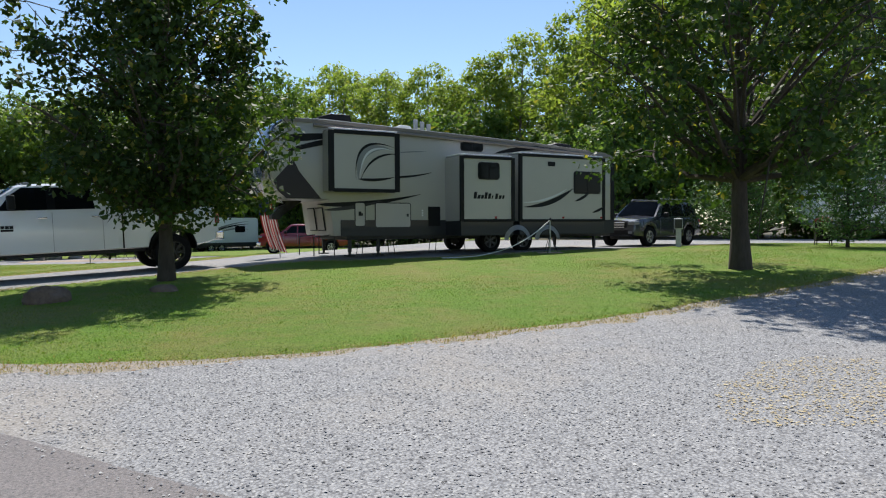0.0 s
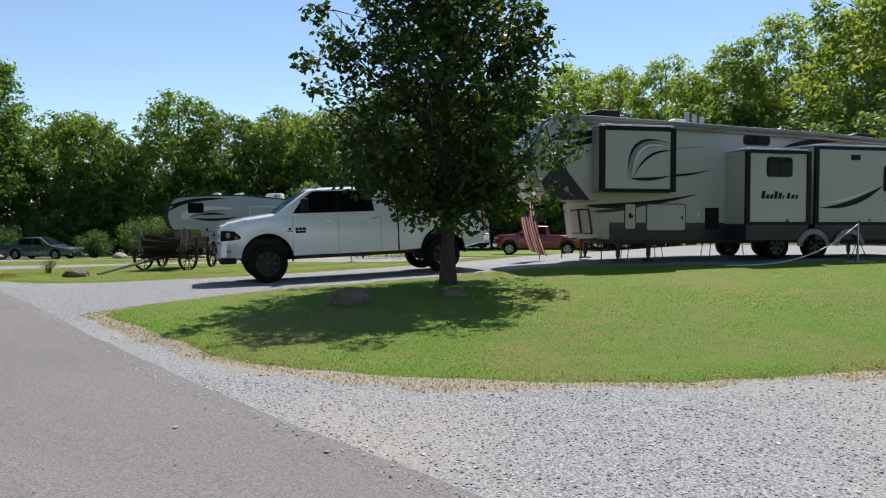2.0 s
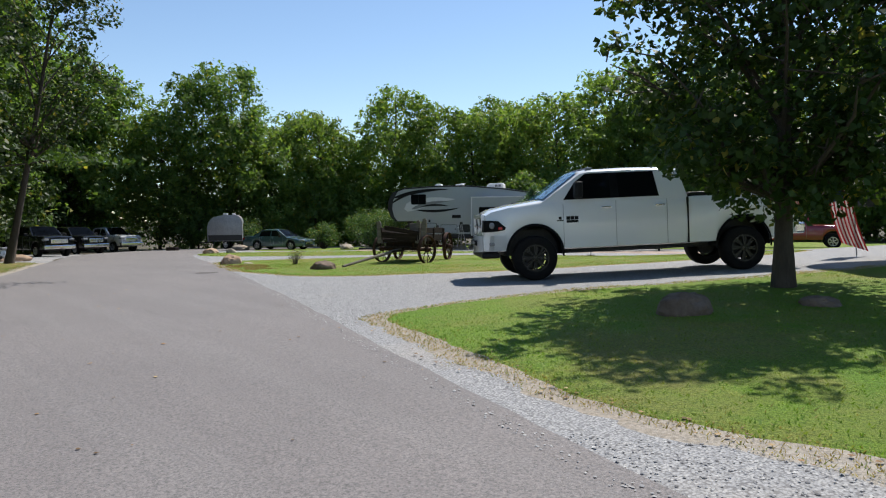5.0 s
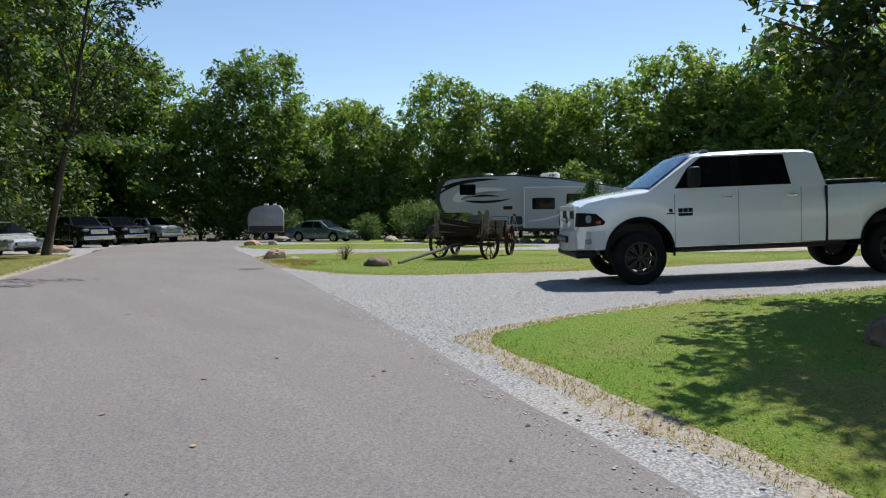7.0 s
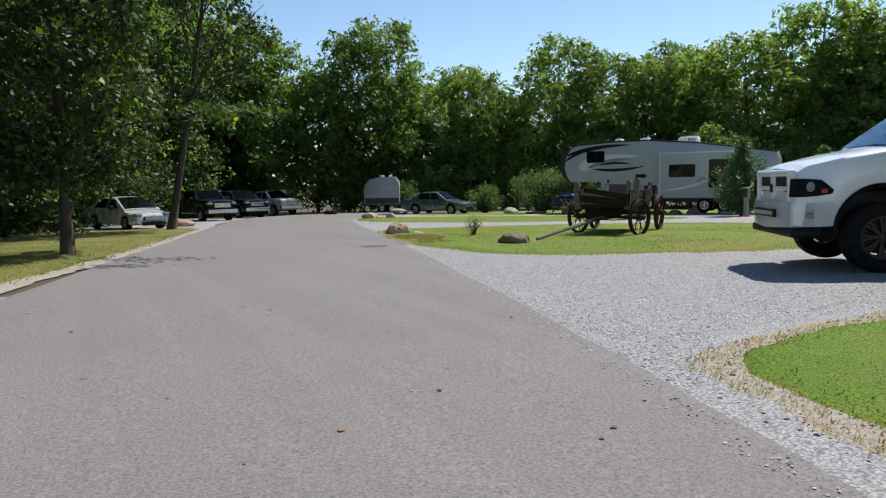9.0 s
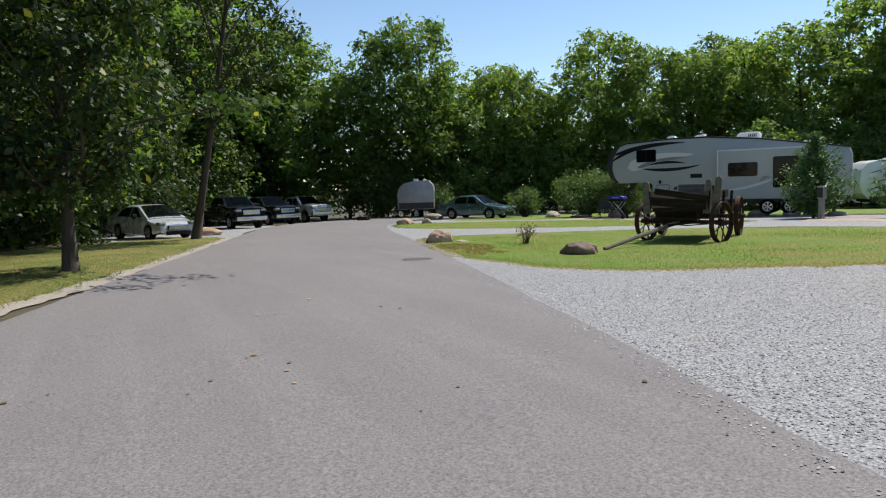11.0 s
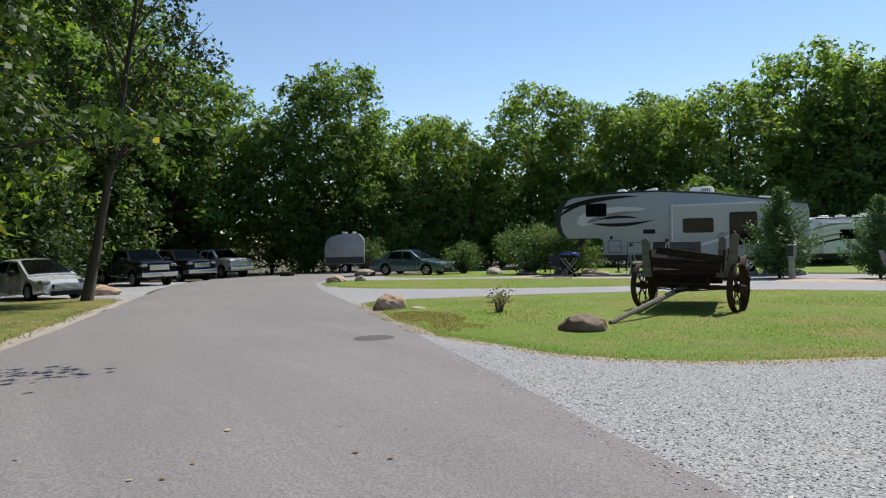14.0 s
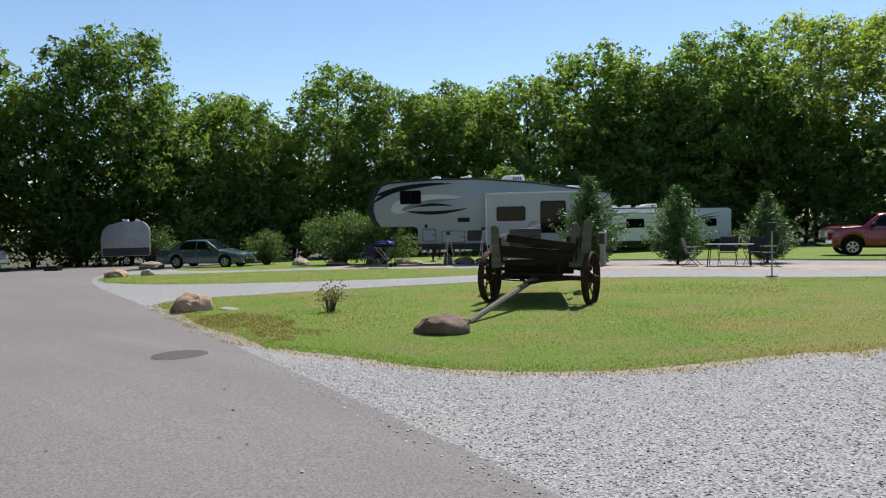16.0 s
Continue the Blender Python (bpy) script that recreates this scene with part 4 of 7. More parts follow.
# ---------------------------------------------------------------- vehicles
def wheel(parent, x, y, r, wide, rim_mat, side, spokes, knobs=0, name="wheel"):
    """A tyre with its rim; side is +1 or -1: where the face looks along y."""
    w = new(name)
    w.parent = parent
    w.matrix_local = pose(x, y, r) @ Matrix.Diagonal((1, side, 1, 1))
    h = wide / 2
    ri = r * 0.60
    b = lathe([(ri, -h), (r * 0.90, -h), (r * 0.97, -h * 0.86), (r, -h * 0.6), (r, h * 0.6), (r * 0.97, h * 0.86), (r * 0.90, h), (r * 0.72, h * 1.03), (ri, h * 0.94), (ri, -h)], 36)
    for k in range(knobs):
        a = 2 * math.pi * k / knobs
        for s in (-1, 1):
            box(-0.022, 0.022, s * h * 0.62 - 0.045, s * h * 0.62 + 0.045, r - 0.006, r + 0.004, 0, b, Matrix.Rotation(a + 0.04 * s, 4, "Y"))
    part("tyre", b, RUBBER, w, "", 40)
    b = lathe([(ri * 0.96, h * 0.2), (ri * 1.02, h * 0.86), (ri * 1.02, h * 0.97), (ri * 0.93, h * 0.97), (ri * 0.88, h * 0.35), (ri * 0.86, h * 0.2)], 32)
    lathe([(0.001, h * 0.45), (r * 0.10, h * 0.45), (r * 0.13, h * 0.62), (r * 0.12, h * 0.74), (0.001, h * 0.76)], 16, b)
    for k in range(spokes):
        a = 2 * math.pi * k / spokes
        for da in (-0.11, 0.11):
            prism([(0, r * 0.08), (0.018, r * 0.08), (0.028, ri * 0.95), (-0.010, ri * 0.95)], h * 0.45, h * 0.80, 0, b, Matrix.Rotation(a + da, 4, "Y"))
    part("rim", b, rim_mat, w, "", 40)
    b = lathe([(0.001, -h * 0.3), (ri * 0.8, -h * 0.3), (ri * 0.8, -h * 0.1), (0.001, -h * 0.1)], 24)
    part("brake_disc", b, DARKSTEEL, w, "", 40)
    return w


def vehicle(name, label, m, P):
    """A road vehicle. Front looks along -x, front hub at x = 0, road at z = 0."""
    car = thing(name, label, P.get("category", "car"), m)
    w, r, wb = P["half"], P["tyre"], P["wheelbase"]
    top, sill, body = P["top"], P["sill"], P["paint"]
    x0, x1 = top[0][0], top[-1][0]
    arch = P.get("arch", r * 1.22)
    xs = set(np.linspace(x0, x1, 40).round(4).tolist())
    for hub in (0.0, wb):
        xs |= {round(hub + arch * math.cos(a), 4) for a in np.linspace(0, math.pi, 15)}
        xs |= {round(hub + arch + 0.001, 4), round(hub - arch - 0.001, 4)}
    xs |= {round(p[0], 4) for p in top}
    xs = sorted(x for x in xs if x0 <= x <= x1)

    def low(x):
        z = sill
        for hub in (0.0, wb):
            if abs(x - hub) < arch:
                z = max(z, r + P.get("lift", 0.0) + math.sqrt(arch * arch - (x - hub) ** 2))
        z += max(0.0, (x0 + 0.55 - x)) * P.get("rise_front", 0.25) + max(0.0, (x - x1 + 0.55)) * P.get("rise_rear", 0.3)
        return z

    def half(x):
        f = 1 - 0.13 * max(0.0, (x0 + 0.8 - x) / 0.8) ** 2.2 - 0.07 * max(0.0, (x - x1 + 0.7) / 0.7) ** 2.2
        return w * f

    # lower body
    b = bmesh.new()
    rings = []
    for x in xs:
        zt, zb, hw = lerp_list(top, x), low(x), half(x)
        zb = min(zb, zt - 0.06)
        hh = zt - zb
        sec = [(0.0, zb), (hw * 0.86, zb), (hw * 0.975, zb + 0.03), (hw * 0.995, zb + 0.25 * hh), (hw, zb + 0.52 * hh), (hw * 0.985, zb + 0.74 * hh), (hw * 0.965, zb + 0.90 * hh), (hw * 0.925, zt - 0.012), (hw * 0.80, zt + 0.008), (0.0, zt + P.get("crown", 0.03))]
        ring = [b.verts.new((x, y, z)) for y, z in sec] + [b.verts.new((x, -y, z)) for y, z in sec[-2:0:-1]]
        rings.append(ring)
    n = len(rings[0])
    for a, c in zip(rings, rings[1:]):
        for k in range(n):
            b.faces.new((a[k], a[(k + 1) % n], c[(k + 1) % n], c[k]))
    b.faces.new(rings[0])
    b.faces.new(rings[-1][::-1])
    part("body", b, body, car, "", 38)

    # cab
    g = P["cab"]
    zb0, zr, tum = g["belt"], g["roof"], g["tumble"]
    key = [(g["ws0"], 0.0), (g["ws1"], 0.94), (g["ws1"] + 0.18, 1.0), ((g["ws1"] + g["rg1"]) / 2, 1.02), (g["rg1"] - 0.15, 0.985), (g["rg1"], 0.92), (g["rg0"], 0.0)]
    b = bmesh.new()
    rings = []

    def side_y(x, v):
        return min(half(x), w) * 0.95 - tum * v

    for x in sorted(set(np.linspace(g["ws0"], g["rg0"], 30).round(3).tolist() + [round(k[0], 3) for k in key])):
        v = lerp_list(key, x)
        zt = zb0 + (zr - zb0) * v
        base = zb0 - 0.10
        sec = [(side_y(x, 0), base), (side_y(x, 0), zb0), (side_y(x, v * 0.5), zb0 + (zt - zb0) * 0.5), (side_y(x, v * 0.93), zb0 + (zt - zb0) * 0.93), (side_y(x, v) - 0.06, zt + 0.0), (side_y(x, v) * 0.6, zt + 0.022), (0, zt + 0.03)]
        rings.append([b.verts.new((x, y, z)) for y, z in sec] + [b.verts.new((x, -y, z)) for y, z in sec[-2::-1]])
    n = len(rings[0])
    for a, c in zip(rings, rings[1:]):
        for k in range(n):
            b.faces.new((a[k], a[(k + 1) % n], c[(k + 1) % n], c[k]))
    b.faces.new(rings[0])
    b.faces.new(rings[-1][::-1])
    part("cab", b, body, car, "", 30)

    def pane(pts, side, depth=0.016, mat=GLASS, nm="window", bmx=None):
        """Pane on the cab's flank from (x, share of height) points."""
        b = bmesh.new()
        o, i = [], []
        for x, v in pts:
            y, z = side_y(x, v) + 0.006, zb0 + (zr - zb0) * v
            o.append(b.verts.new((x, side * y, z)))
            i.append(b.verts.new((x, side * (y - depth), z)))
        b.faces.new(o)
        b.faces.new(i[::-1])
        for k in range(len(pts)):
            j = (k + 1) % len(pts)
            b.faces.new((o[k], i[k], i[j], o[j]))
        part(nm, b, mat, car, "", None)

    for side in (-1, 1):
        for win in P["windows"]:
            pane(win, side)
        if "seams" in P:
            for x, za, zc in P["seams"]:
                hw = half(x)
                part("door_seam", box(x - 0.004, x + 0.004, side * hw * 0.998 - 0.003, side * hw * 0.998 + 0.003, za, zc), SWOOSH, car)
        for x, z in P.get("handles", ()):
            hw = half(x)
            b = box(x - 0.10, x + 0.10, side * (hw + 0.012) - 0.016, side * (hw + 0.012) + 0.016, z - 0.018, z + 0.018, 0.012)
            part("door_handle", b, P.get("handle_mat", body), car)
        mx, mz, ms = P["mirror"]
        hw = half(mx)
        b = box(mx - 0.07 * ms, mx + 0.09 * ms, side * (hw + 0.17 * ms) - 0.12 * ms, side * (hw + 0.17 * ms) + 0.12 * ms, mz, mz + P.get("mirror_h", 0.19), 0.04)
        box(mx - 0.02, mx + 0.06, side * hw - 0.12 if side > 0 else side * hw - 0.12 * ms, side * hw + 0.12 * ms if side > 0 else side * hw + 0.12, mz + 0.02, mz + 0.06, 0.01, b)
        part("wing_mirror", b, P.get("mirror_mat", PLASTIC), car)

    def slope_pane(xa, va, xb, vb, nm, mat, inset):
        b = bmesh.new()
        vs = []
        for x, v in ((xa, va), (xb, vb)):
            y, z = side_y(x, v) - inset, zb0 + (zr - zb0) * v + 0.045
            vs.append([b.verts.new((x, y * k, z + 0.018 * (1 - k * k))) for k in (-1, -0.5, 0, 0.5, 1)])
        for k in range(4):
            b.faces.new((vs[0][k], vs[0][k + 1], vs[1][k + 1], vs[1][k]))
        res = bmesh.ops.solidify(b, geom=b.faces[:], thickness=0.012)
        part(nm, b, mat, car)

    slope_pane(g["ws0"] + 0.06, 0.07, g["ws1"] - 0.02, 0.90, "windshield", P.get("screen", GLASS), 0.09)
    if g["rg0"] - g["rg1"] > 0.12:
        slope_pane(g["rg0"] - 0.06, 0.10, g["rg1"] + 0.02, 0.90, "rear_window", GLASS, 0.10)

    # running gear
    for hub in (0.0, wb):
        for side in (-1, 1):
            wheel(car, hub, side * (w - P["wide"] / 2 + P.get("poke", -0.02)), r, P["wide"], P["rim"], side, P.get("spokes", 5), P.get("knobs", 0))
    b = box(x0 + 0.45, x1 - 0.45, -w * 0.55, w * 0.55, max(r * 0.75, sill - 0.10), max(sill + 0.12, r * 2.3), 0.03)
    part("chassis", b, DARKSTEEL, car)
    return car, half, low


# the white pickup on the drive; its long wheelbase is drawn out behind the front doors
def back(x):
    if x < 0:
        return x * 0.82
    return x if x < 0.6 else 0.6 + (x - 0.6) * 1.075


PICKUP = dict(category="pickup truck", screen=SKY_WINDSHIELD, half=1.0, tyre=0.455, wide=0.31, wheelbase=back(4.09), poke=0.03, sill=0.60, lift=0.10, arch=0.57, paint=WHITE, rim=BLACKRIM, spokes=8, knobs=0, rise_front=0.03, rise_rear=0.2, crown=0.05,
              top=[(back(x), z) for x, z in [(-1.26, 0.93), (-1.22, 1.02), (-1.18, 1.36), (-1.04, 1.43), (-0.5, 1.52), (0.2, 1.60), (0.5, 1.62), (0.6, 1.61), (2.95, 1.60), (3.02, 1.575), (5.16, 1.60), (5.2, 1.50), (5.21, 1.05)]],
              cab=dict(belt=1.56, roof=2.20, tumble=0.16, ws0=0.16, ws1=back(0.98), rg1=back(2.90), rg0=back(3.02)),
              windows=[[(back(x), v) for x, v in w] for w in [[(0.62, 0.07), (1.53, 0.07), (1.53, 0.88), (1.08, 0.88), (0.86, 0.62)], [(1.69, 0.07), (2.47, 0.07), (2.40, 0.88), (1.69, 0.88)]]],
              seams=[(0.60, 0.66, 1.52), (back(1.61), 0.62, 1.55), (back(2.60), 0.62, 1.55)], handles=[(back(1.42), 1.42), (back(2.46), 1.42)], handle_mat=CHROME, mirror=(0.86, 1.62, 1.0), mirror_h=0.33)


def white_pickup():
    slope = math.degrees(math.atan2(gz(-13.6, 16.0) - gz(-16.21, 12.4), 4.35))
    m = pose(-16.08, 12.55, gz(-16.21, 12.4) + 0.03, 0, 0, 54) @ pose(0, 0.95, 0, 0, -slope, 0)
    car, half, low = vehicle("pickup_truck", "white lifted crew-cab pickup with black wheels on the gravel drive", m, PICKUP)
    for s in (-1, 1):
        b = bmesh.new()
        o = [b.verts.new((back(x), s * (0.951 - 0.16 * v + 0.004), 1.56 + 0.64 * v)) for x, v in ((1.52, 0.07), (1.70, 0.07), (1.70, 0.88), (1.52, 0.88))]
        b.faces.new(o)
        bmesh.ops.solidify(b, geom=b.faces[:], thickness=0.008)
        part("door_pillar", b, TRIM, car)
    # bumper
    b = bmesh.new()
    pts = [(-1.30, -0.72), (-1.36, -0.45), (-1.38, 0), (-1.36, 0.45), (-1.30, 0.72), (-1.02, 1.0), (-0.74, 1.015)]
    pts = [(-0.74, -1.015), (-1.02, -1.0)] + pts
    lo = [b.verts.new((x, y, 0.58 + 0.05 * abs(y))) for x, y in pts]
    hi = [b.verts.new((x + 0.02, y, 0.94)) for x, y in pts]
    for k in range(len(pts) - 1):
        b.faces.new((lo[k], lo[k + 1], hi[k + 1], hi[k]))
    bmesh.ops.solidify(b, geom=b.faces[:], thickness=0.10)
    part("front_bumper", b, WHITE, car, "body-coloured white bumper", 40)
    b = box(-1.30, -0.85, -0.88, 0.88, 0.48, 0.60, 0.04)
    part("air_dam", b, PLASTIC, car)
    part("light_bar", box(-1.405, -1.33, -0.42, 0.42, 0.74, 0.85, 0.015), PLASTIC, car, "slim lamp bar in the bumper")
    for k in range(12):
        part("lamp_cell", box(-1.411, -1.40, -0.39 + k * 0.065, -0.335 + k * 0.065, 0.765, 0.825, 0.004), LAMPGLASS, car)
    # cross-bar grille
    part("grille_opening", box(-1.215, -1.15, -0.60, 0.60, 0.97, 1.30, 0.02), PLASTIC, car)
    for side in (-1, 1):
        part("grille_frame", box(-1.27, -1.13, side * 0.66 - 0.05, side * 0.66 + 0.05, 0.95, 1.36, 0.035), WHITE, car)
    part("grille_frame", box(-1.275, -1.10, -0.70, 0.70, 1.29, 1.385, 0.035), WHITE, car)
    part("grille_frame", box(-1.25, -1.14, -0.66, 0.66, 0.94, 0.99, 0.02), WHITE, car)
    part("grille_bar", box(-1.265, -1.18, -0.07, 0.07, 0.97, 1.34, 0.025), WHITE, car)
    part("grille_bar", box(-1.26, -1.18, -0.64, 0.64, 1.10, 1.16, 0.02), WHITE, car)
    part("badge", box(-1.278, -1.26, -0.055, 0.055, 1.07, 1.19, 0.02), TRIM, car)
    for s in (-1, 1):
        # head lamp wraps round the corner
        b = bmesh.new()
        q = [(-1.27, 0.72, 1.02, 1.26), (-1.255, 0.90, 1.02, 1.26), (-1.12, 0.975, 1.02, 1.255), (-0.92, 1.002, 1.03, 1.235), (-0.74, 1.008, 1.05, 1.10)]
        lo = [b.verts.new((x, s * y, z0)) for x, y, z0, z1 in q]
        hi = [b.verts.new((x + 0.03, s * (y - 0.005), z1)) for x, y, z0, z1 in q]
        for k in range(len(q) - 1):
            b.faces.new((lo[k], lo[k + 1], hi[k + 1], hi[k]))
        bmesh.ops.solidify(b, geom=b.faces[:], thickness=0.03)
        lamp = part("headlight", b, PLASTIC, car, "dark smoked headlight housing")
        b = lathe([(0.001, 0), (0.055, 0), (0.065, 0.03), (0.05, 0.045), (0.001, 0.06)], 18, None, pose(-1.06, s * 0.985, 1.15) @ Matrix.Diagonal((1, s, 1, 1)))
        part("projector", b, LAMPGLASS, lamp, "", 40)
        part("marker_lens", box(-0.90, -0.80, s * 1.006 - 0.012, s * 1.006 + 0.012, 1.06, 1.12, 0.01), REDLENS, lamp)
        part("fog_lamp", box(-1.13, -1.0, s * 0.985 - 0.03, s * 0.985 + 0.03, 0.74, 0.81, 0.02), LAMPGLASS, car)
        # fender badges as plain bars
        for k in range(3):
            part("badge", box(0.66 + 0.085 * k, 0.735 + 0.085 * k, s * 1.0 - 0.006, s * 1.0 + 0.006, 1.20, 1.27, 0.004), TRIM, car)
        part("badge", box(0.66, 0.905, s * 1.0 - 0.006, s * 1.0 + 0.006, 1.14, 1.19, 0.004), TRIM, car)
        part("badge", box(0.46, 0.60, s * 1.0 - 0.006, s * 1.0 + 0.006, 1.18, 1.20, 0.004), TRIM, car)
        part("badge", box(0.50, 0.56, s * 1.0 - 0.006, s * 1.0 + 0.006, 1.21, 1.27, 0.004), TRIM, car)
        part("tail_light", box(back(5.12), back(5.21) + 0.015, s * 0.92 - 0.055, s * 0.92 + 0.055, 1.14, 1.50, 0.02), REDLENS, car)
        part("side_step", box(0.75, back(3.0), s * 0.86 - 0.06, s * 0.86 + 0.06, 0.52, 0.57, 0.02), DARKSTEEL, car)
        part("bed_seam", box(back(2.99), back(3.02), s * 0.985 - 0.02, s * 0.985 + 0.02, 0.62, 1.56), TRIM, car)
        for hub in (0.0, back(4.09)):
            b = bmesh.new()
            ring = arc(hub, 0.555, 0.60, -8, 188, 22)
            inner = arc(hub, 0.555, 0.555, -8, 188, 22)
            o = [b.verts.new((x, s * 1.0, z)) for x, z in ring]
            i = [b.verts.new((x, s * 1.012, z)) for x, z in inner]
            for k in range(len(o) - 1):
                b.faces.new((o[k], o[k + 1], i[k + 1], i[k]))
            bmesh.ops.solidify(b, geom=b.faces[:], thickness=0.02)
            part("wheel_arch_lip", b, TRIM, car, "", 40)
            b = bmesh.new()
            o = [b.verts.new((x, s * 0.985, z)) for x, z in arc(hub, 0.555, 0.562, -4, 184, 22)]
            i = [b.verts.new((x, s * 0.52, z)) for x, z in arc(hub, 0.555, 0.562, -4, 184, 22)]
            for k in range(len(o) - 1):
                b.faces.new((o[k], o[k + 1], i[k + 1], i[k]))
            b.faces.new(i)
            bmesh.ops.solidify(b, geom=b.faces[:], thickness=0.008)
            part("wheel_well", b, PLASTIC, car, "black wheel well liner", 40)
    for k in range(5):
        part("roof_marker", box(1.12 + 0.02 * abs(k - 2), 1.26 + 0.02 * abs(k - 2), -0.66 + k * 0.33 - 0.06, -0.66 + k * 0.33 + 0.06, 2.205, 2.255, 0.02), LAMPGLASS, car)
    part("rear_bumper", box(back(5.12), back(5.21) + 0.13, -0.98, 0.98, 0.70, 0.93, 0.04), CHROME, car, "bright rear step bumper")
    part("tailgate", box(back(5.17), back(5.21) + 0.025, -0.84, 0.84, 0.96, 1.60, 0.02), WHITE, car)
    part("bed_floor_cover", box(back(3.05), back(5.12), -0.90, 0.90, 1.585, 1.655, 0.02), PLASTIC, car)
    # a short nose
    for o in car.children:
        if o.type == "MESH" and o.name.split(".")[0] not in ("body", "cab") and max(c[0] for c in o.bound_box) < -0.2:
            o.matrix_local = Matrix.Diagonal((0.82, 1, 1, 1))
    return car


white_pickup()

SEDAN = dict(category="car", half=0.915, tyre=0.335, wide=0.22, wheelbase=2.80, sill=0.24, arch=0.385, paint=TEAL, rim=ALLOY, spokes=5, rise_front=0.12, rise_rear=0.2, crown=0.05,
             top=[(-0.96, 0.48), (-0.92, 0.66), (-0.7, 0.76), (0.25, 0.93), (0.6, 0.95), (2.9, 0.98), (3.3, 1.0), (3.85, 0.98), (3.98, 0.90), (4.02, 0.55)],
             cab=dict(belt=0.92, roof=1.47, tumble=0.20, ws0=0.30, ws1=1.12, rg1=2.45, rg0=3.30),
             windows=[[(0.82, 0.13), (1.62, 0.13), (1.62, 0.86), (1.24, 0.84)], [(1.70, 0.13), (2.62, 0.13), (2.52, 0.70), (2.25, 0.86), (1.70, 0.86)]],
             seams=[(1.66, 0.36, 0.92), (2.55, 0.42, 0.92), (0.62, 0.36, 0.92)], handles=[(1.50, 0.80), (2.45, 0.82)], mirror=(0.78, 0.92, 0.8))


def car_front(car, half_w, x, z0, z1, lamp_z, grille_mat=PLASTIC, lamp_mat=LAMPGLASS, bar=None):
    """Grille, lamps and plate of an ordinary car."""
    part("grille", box(x - 0.03, x + 0.10, -half_w * 0.52, half_w * 0.52, z0, z1, 0.03), grille_mat, car)
    for k in range(4):
        z = z0 + (z1 - z0) * (k + 0.5) / 4
        part("grille_bar", box(x - 0.042, x + 0.02, -half_w * 0.50, half_w * 0.50, z - 0.012, z + 0.012, 0.005), bar or CHROME, car)
    for s in (-1, 1):
        part("headlight", box(x - 0.0, x + 0.34, s * half_w * 0.77 - 0.16, s * half_w * 0.77 + 0.16, lamp_z - 0.07, lamp_z + 0.07, 0.05), lamp_mat, car)
        part("fog_lamp", box(x - 0.02, x + 0.12, s * half_w * 0.72 - 0.08, s * half_w * 0.72 + 0.08, z0 - 0.20, z0 - 0.12, 0.02), LAMPGLASS, car)
    part("lower_intake", box(x - 0.02, x + 0.1, -half_w * 0.6, half_w * 0.6, z0 - 0.24, z0 - 0.08, 0.02), PLASTIC, car)


def car_rear(car, half_w, x, z):
    for s in (-1, 1):
        part("tail_light", box(x - 0.22, x + 0.015, s * half_w * 0.78 - 0.15, s * half_w * 0.78 + 0.15, z - 0.07, z + 0.08, 0.04), REDLENS, car)
    part("rear_bumper", box(x - 0.2, x + 0.06, -half_w * 0.86, half_w * 0.86, z - 0.42, z - 0.2, 0.06), PLASTIC, car)


def parked(name, label, P, x, y, facing, front=None, rear=None):
    """facing: the compass of the bonnet in the plan, degrees from +x."""
    c, s = math.cos(radians(facing)), math.sin(radians(facing))
    m = pose(x, y, gz(x, y) + 0.025, 0, 0, facing + 180) @ pose(-P["wheelbase"] / 2, 0, 0)
    car, half, low = vehicle(name, label, m, P)
    if front:
        car_front(car, P["half"], *front)
    if rear:
        car_rear(car, P["half"], *rear)
    return car


parked("sedan", "teal-grey four-door sedan parked beside the road bend", SEDAN, -52.7, 25.3, 30, (-0.97, 0.46, 0.60, 0.70), (4.02, 0.80))
SILVERCAR = dict(SEDAN, paint=SILVER, top=[(-0.92, 0.46), (-0.88, 0.62), (-0.62, 0.73), (0.0, 0.86), (0.5, 0.94), (2.9, 0.99), (3.5, 1.01), (3.86, 0.97), (3.96, 0.86), (4.0, 0.5)],
                 cab=dict(belt=0.92, roof=1.47, tumble=0.24, ws0=0.02, ws1=1.12, rg1=2.42, rg0=3.62),
                 windows=[[(0.62, 0.13), (1.62, 0.13), (1.62, 0.86), (1.20, 0.82)], [(1.70, 0.13), (2.86, 0.16), (2.56, 0.66), (2.25, 0.86), (1.70, 0.86)]])
parked("sedan", "silver four-door sedan parked in the shade", SILVERCAR, -46.6, 5.6, 24, (-0.97, 0.46, 0.62, 0.70), (4.02, 0.80))

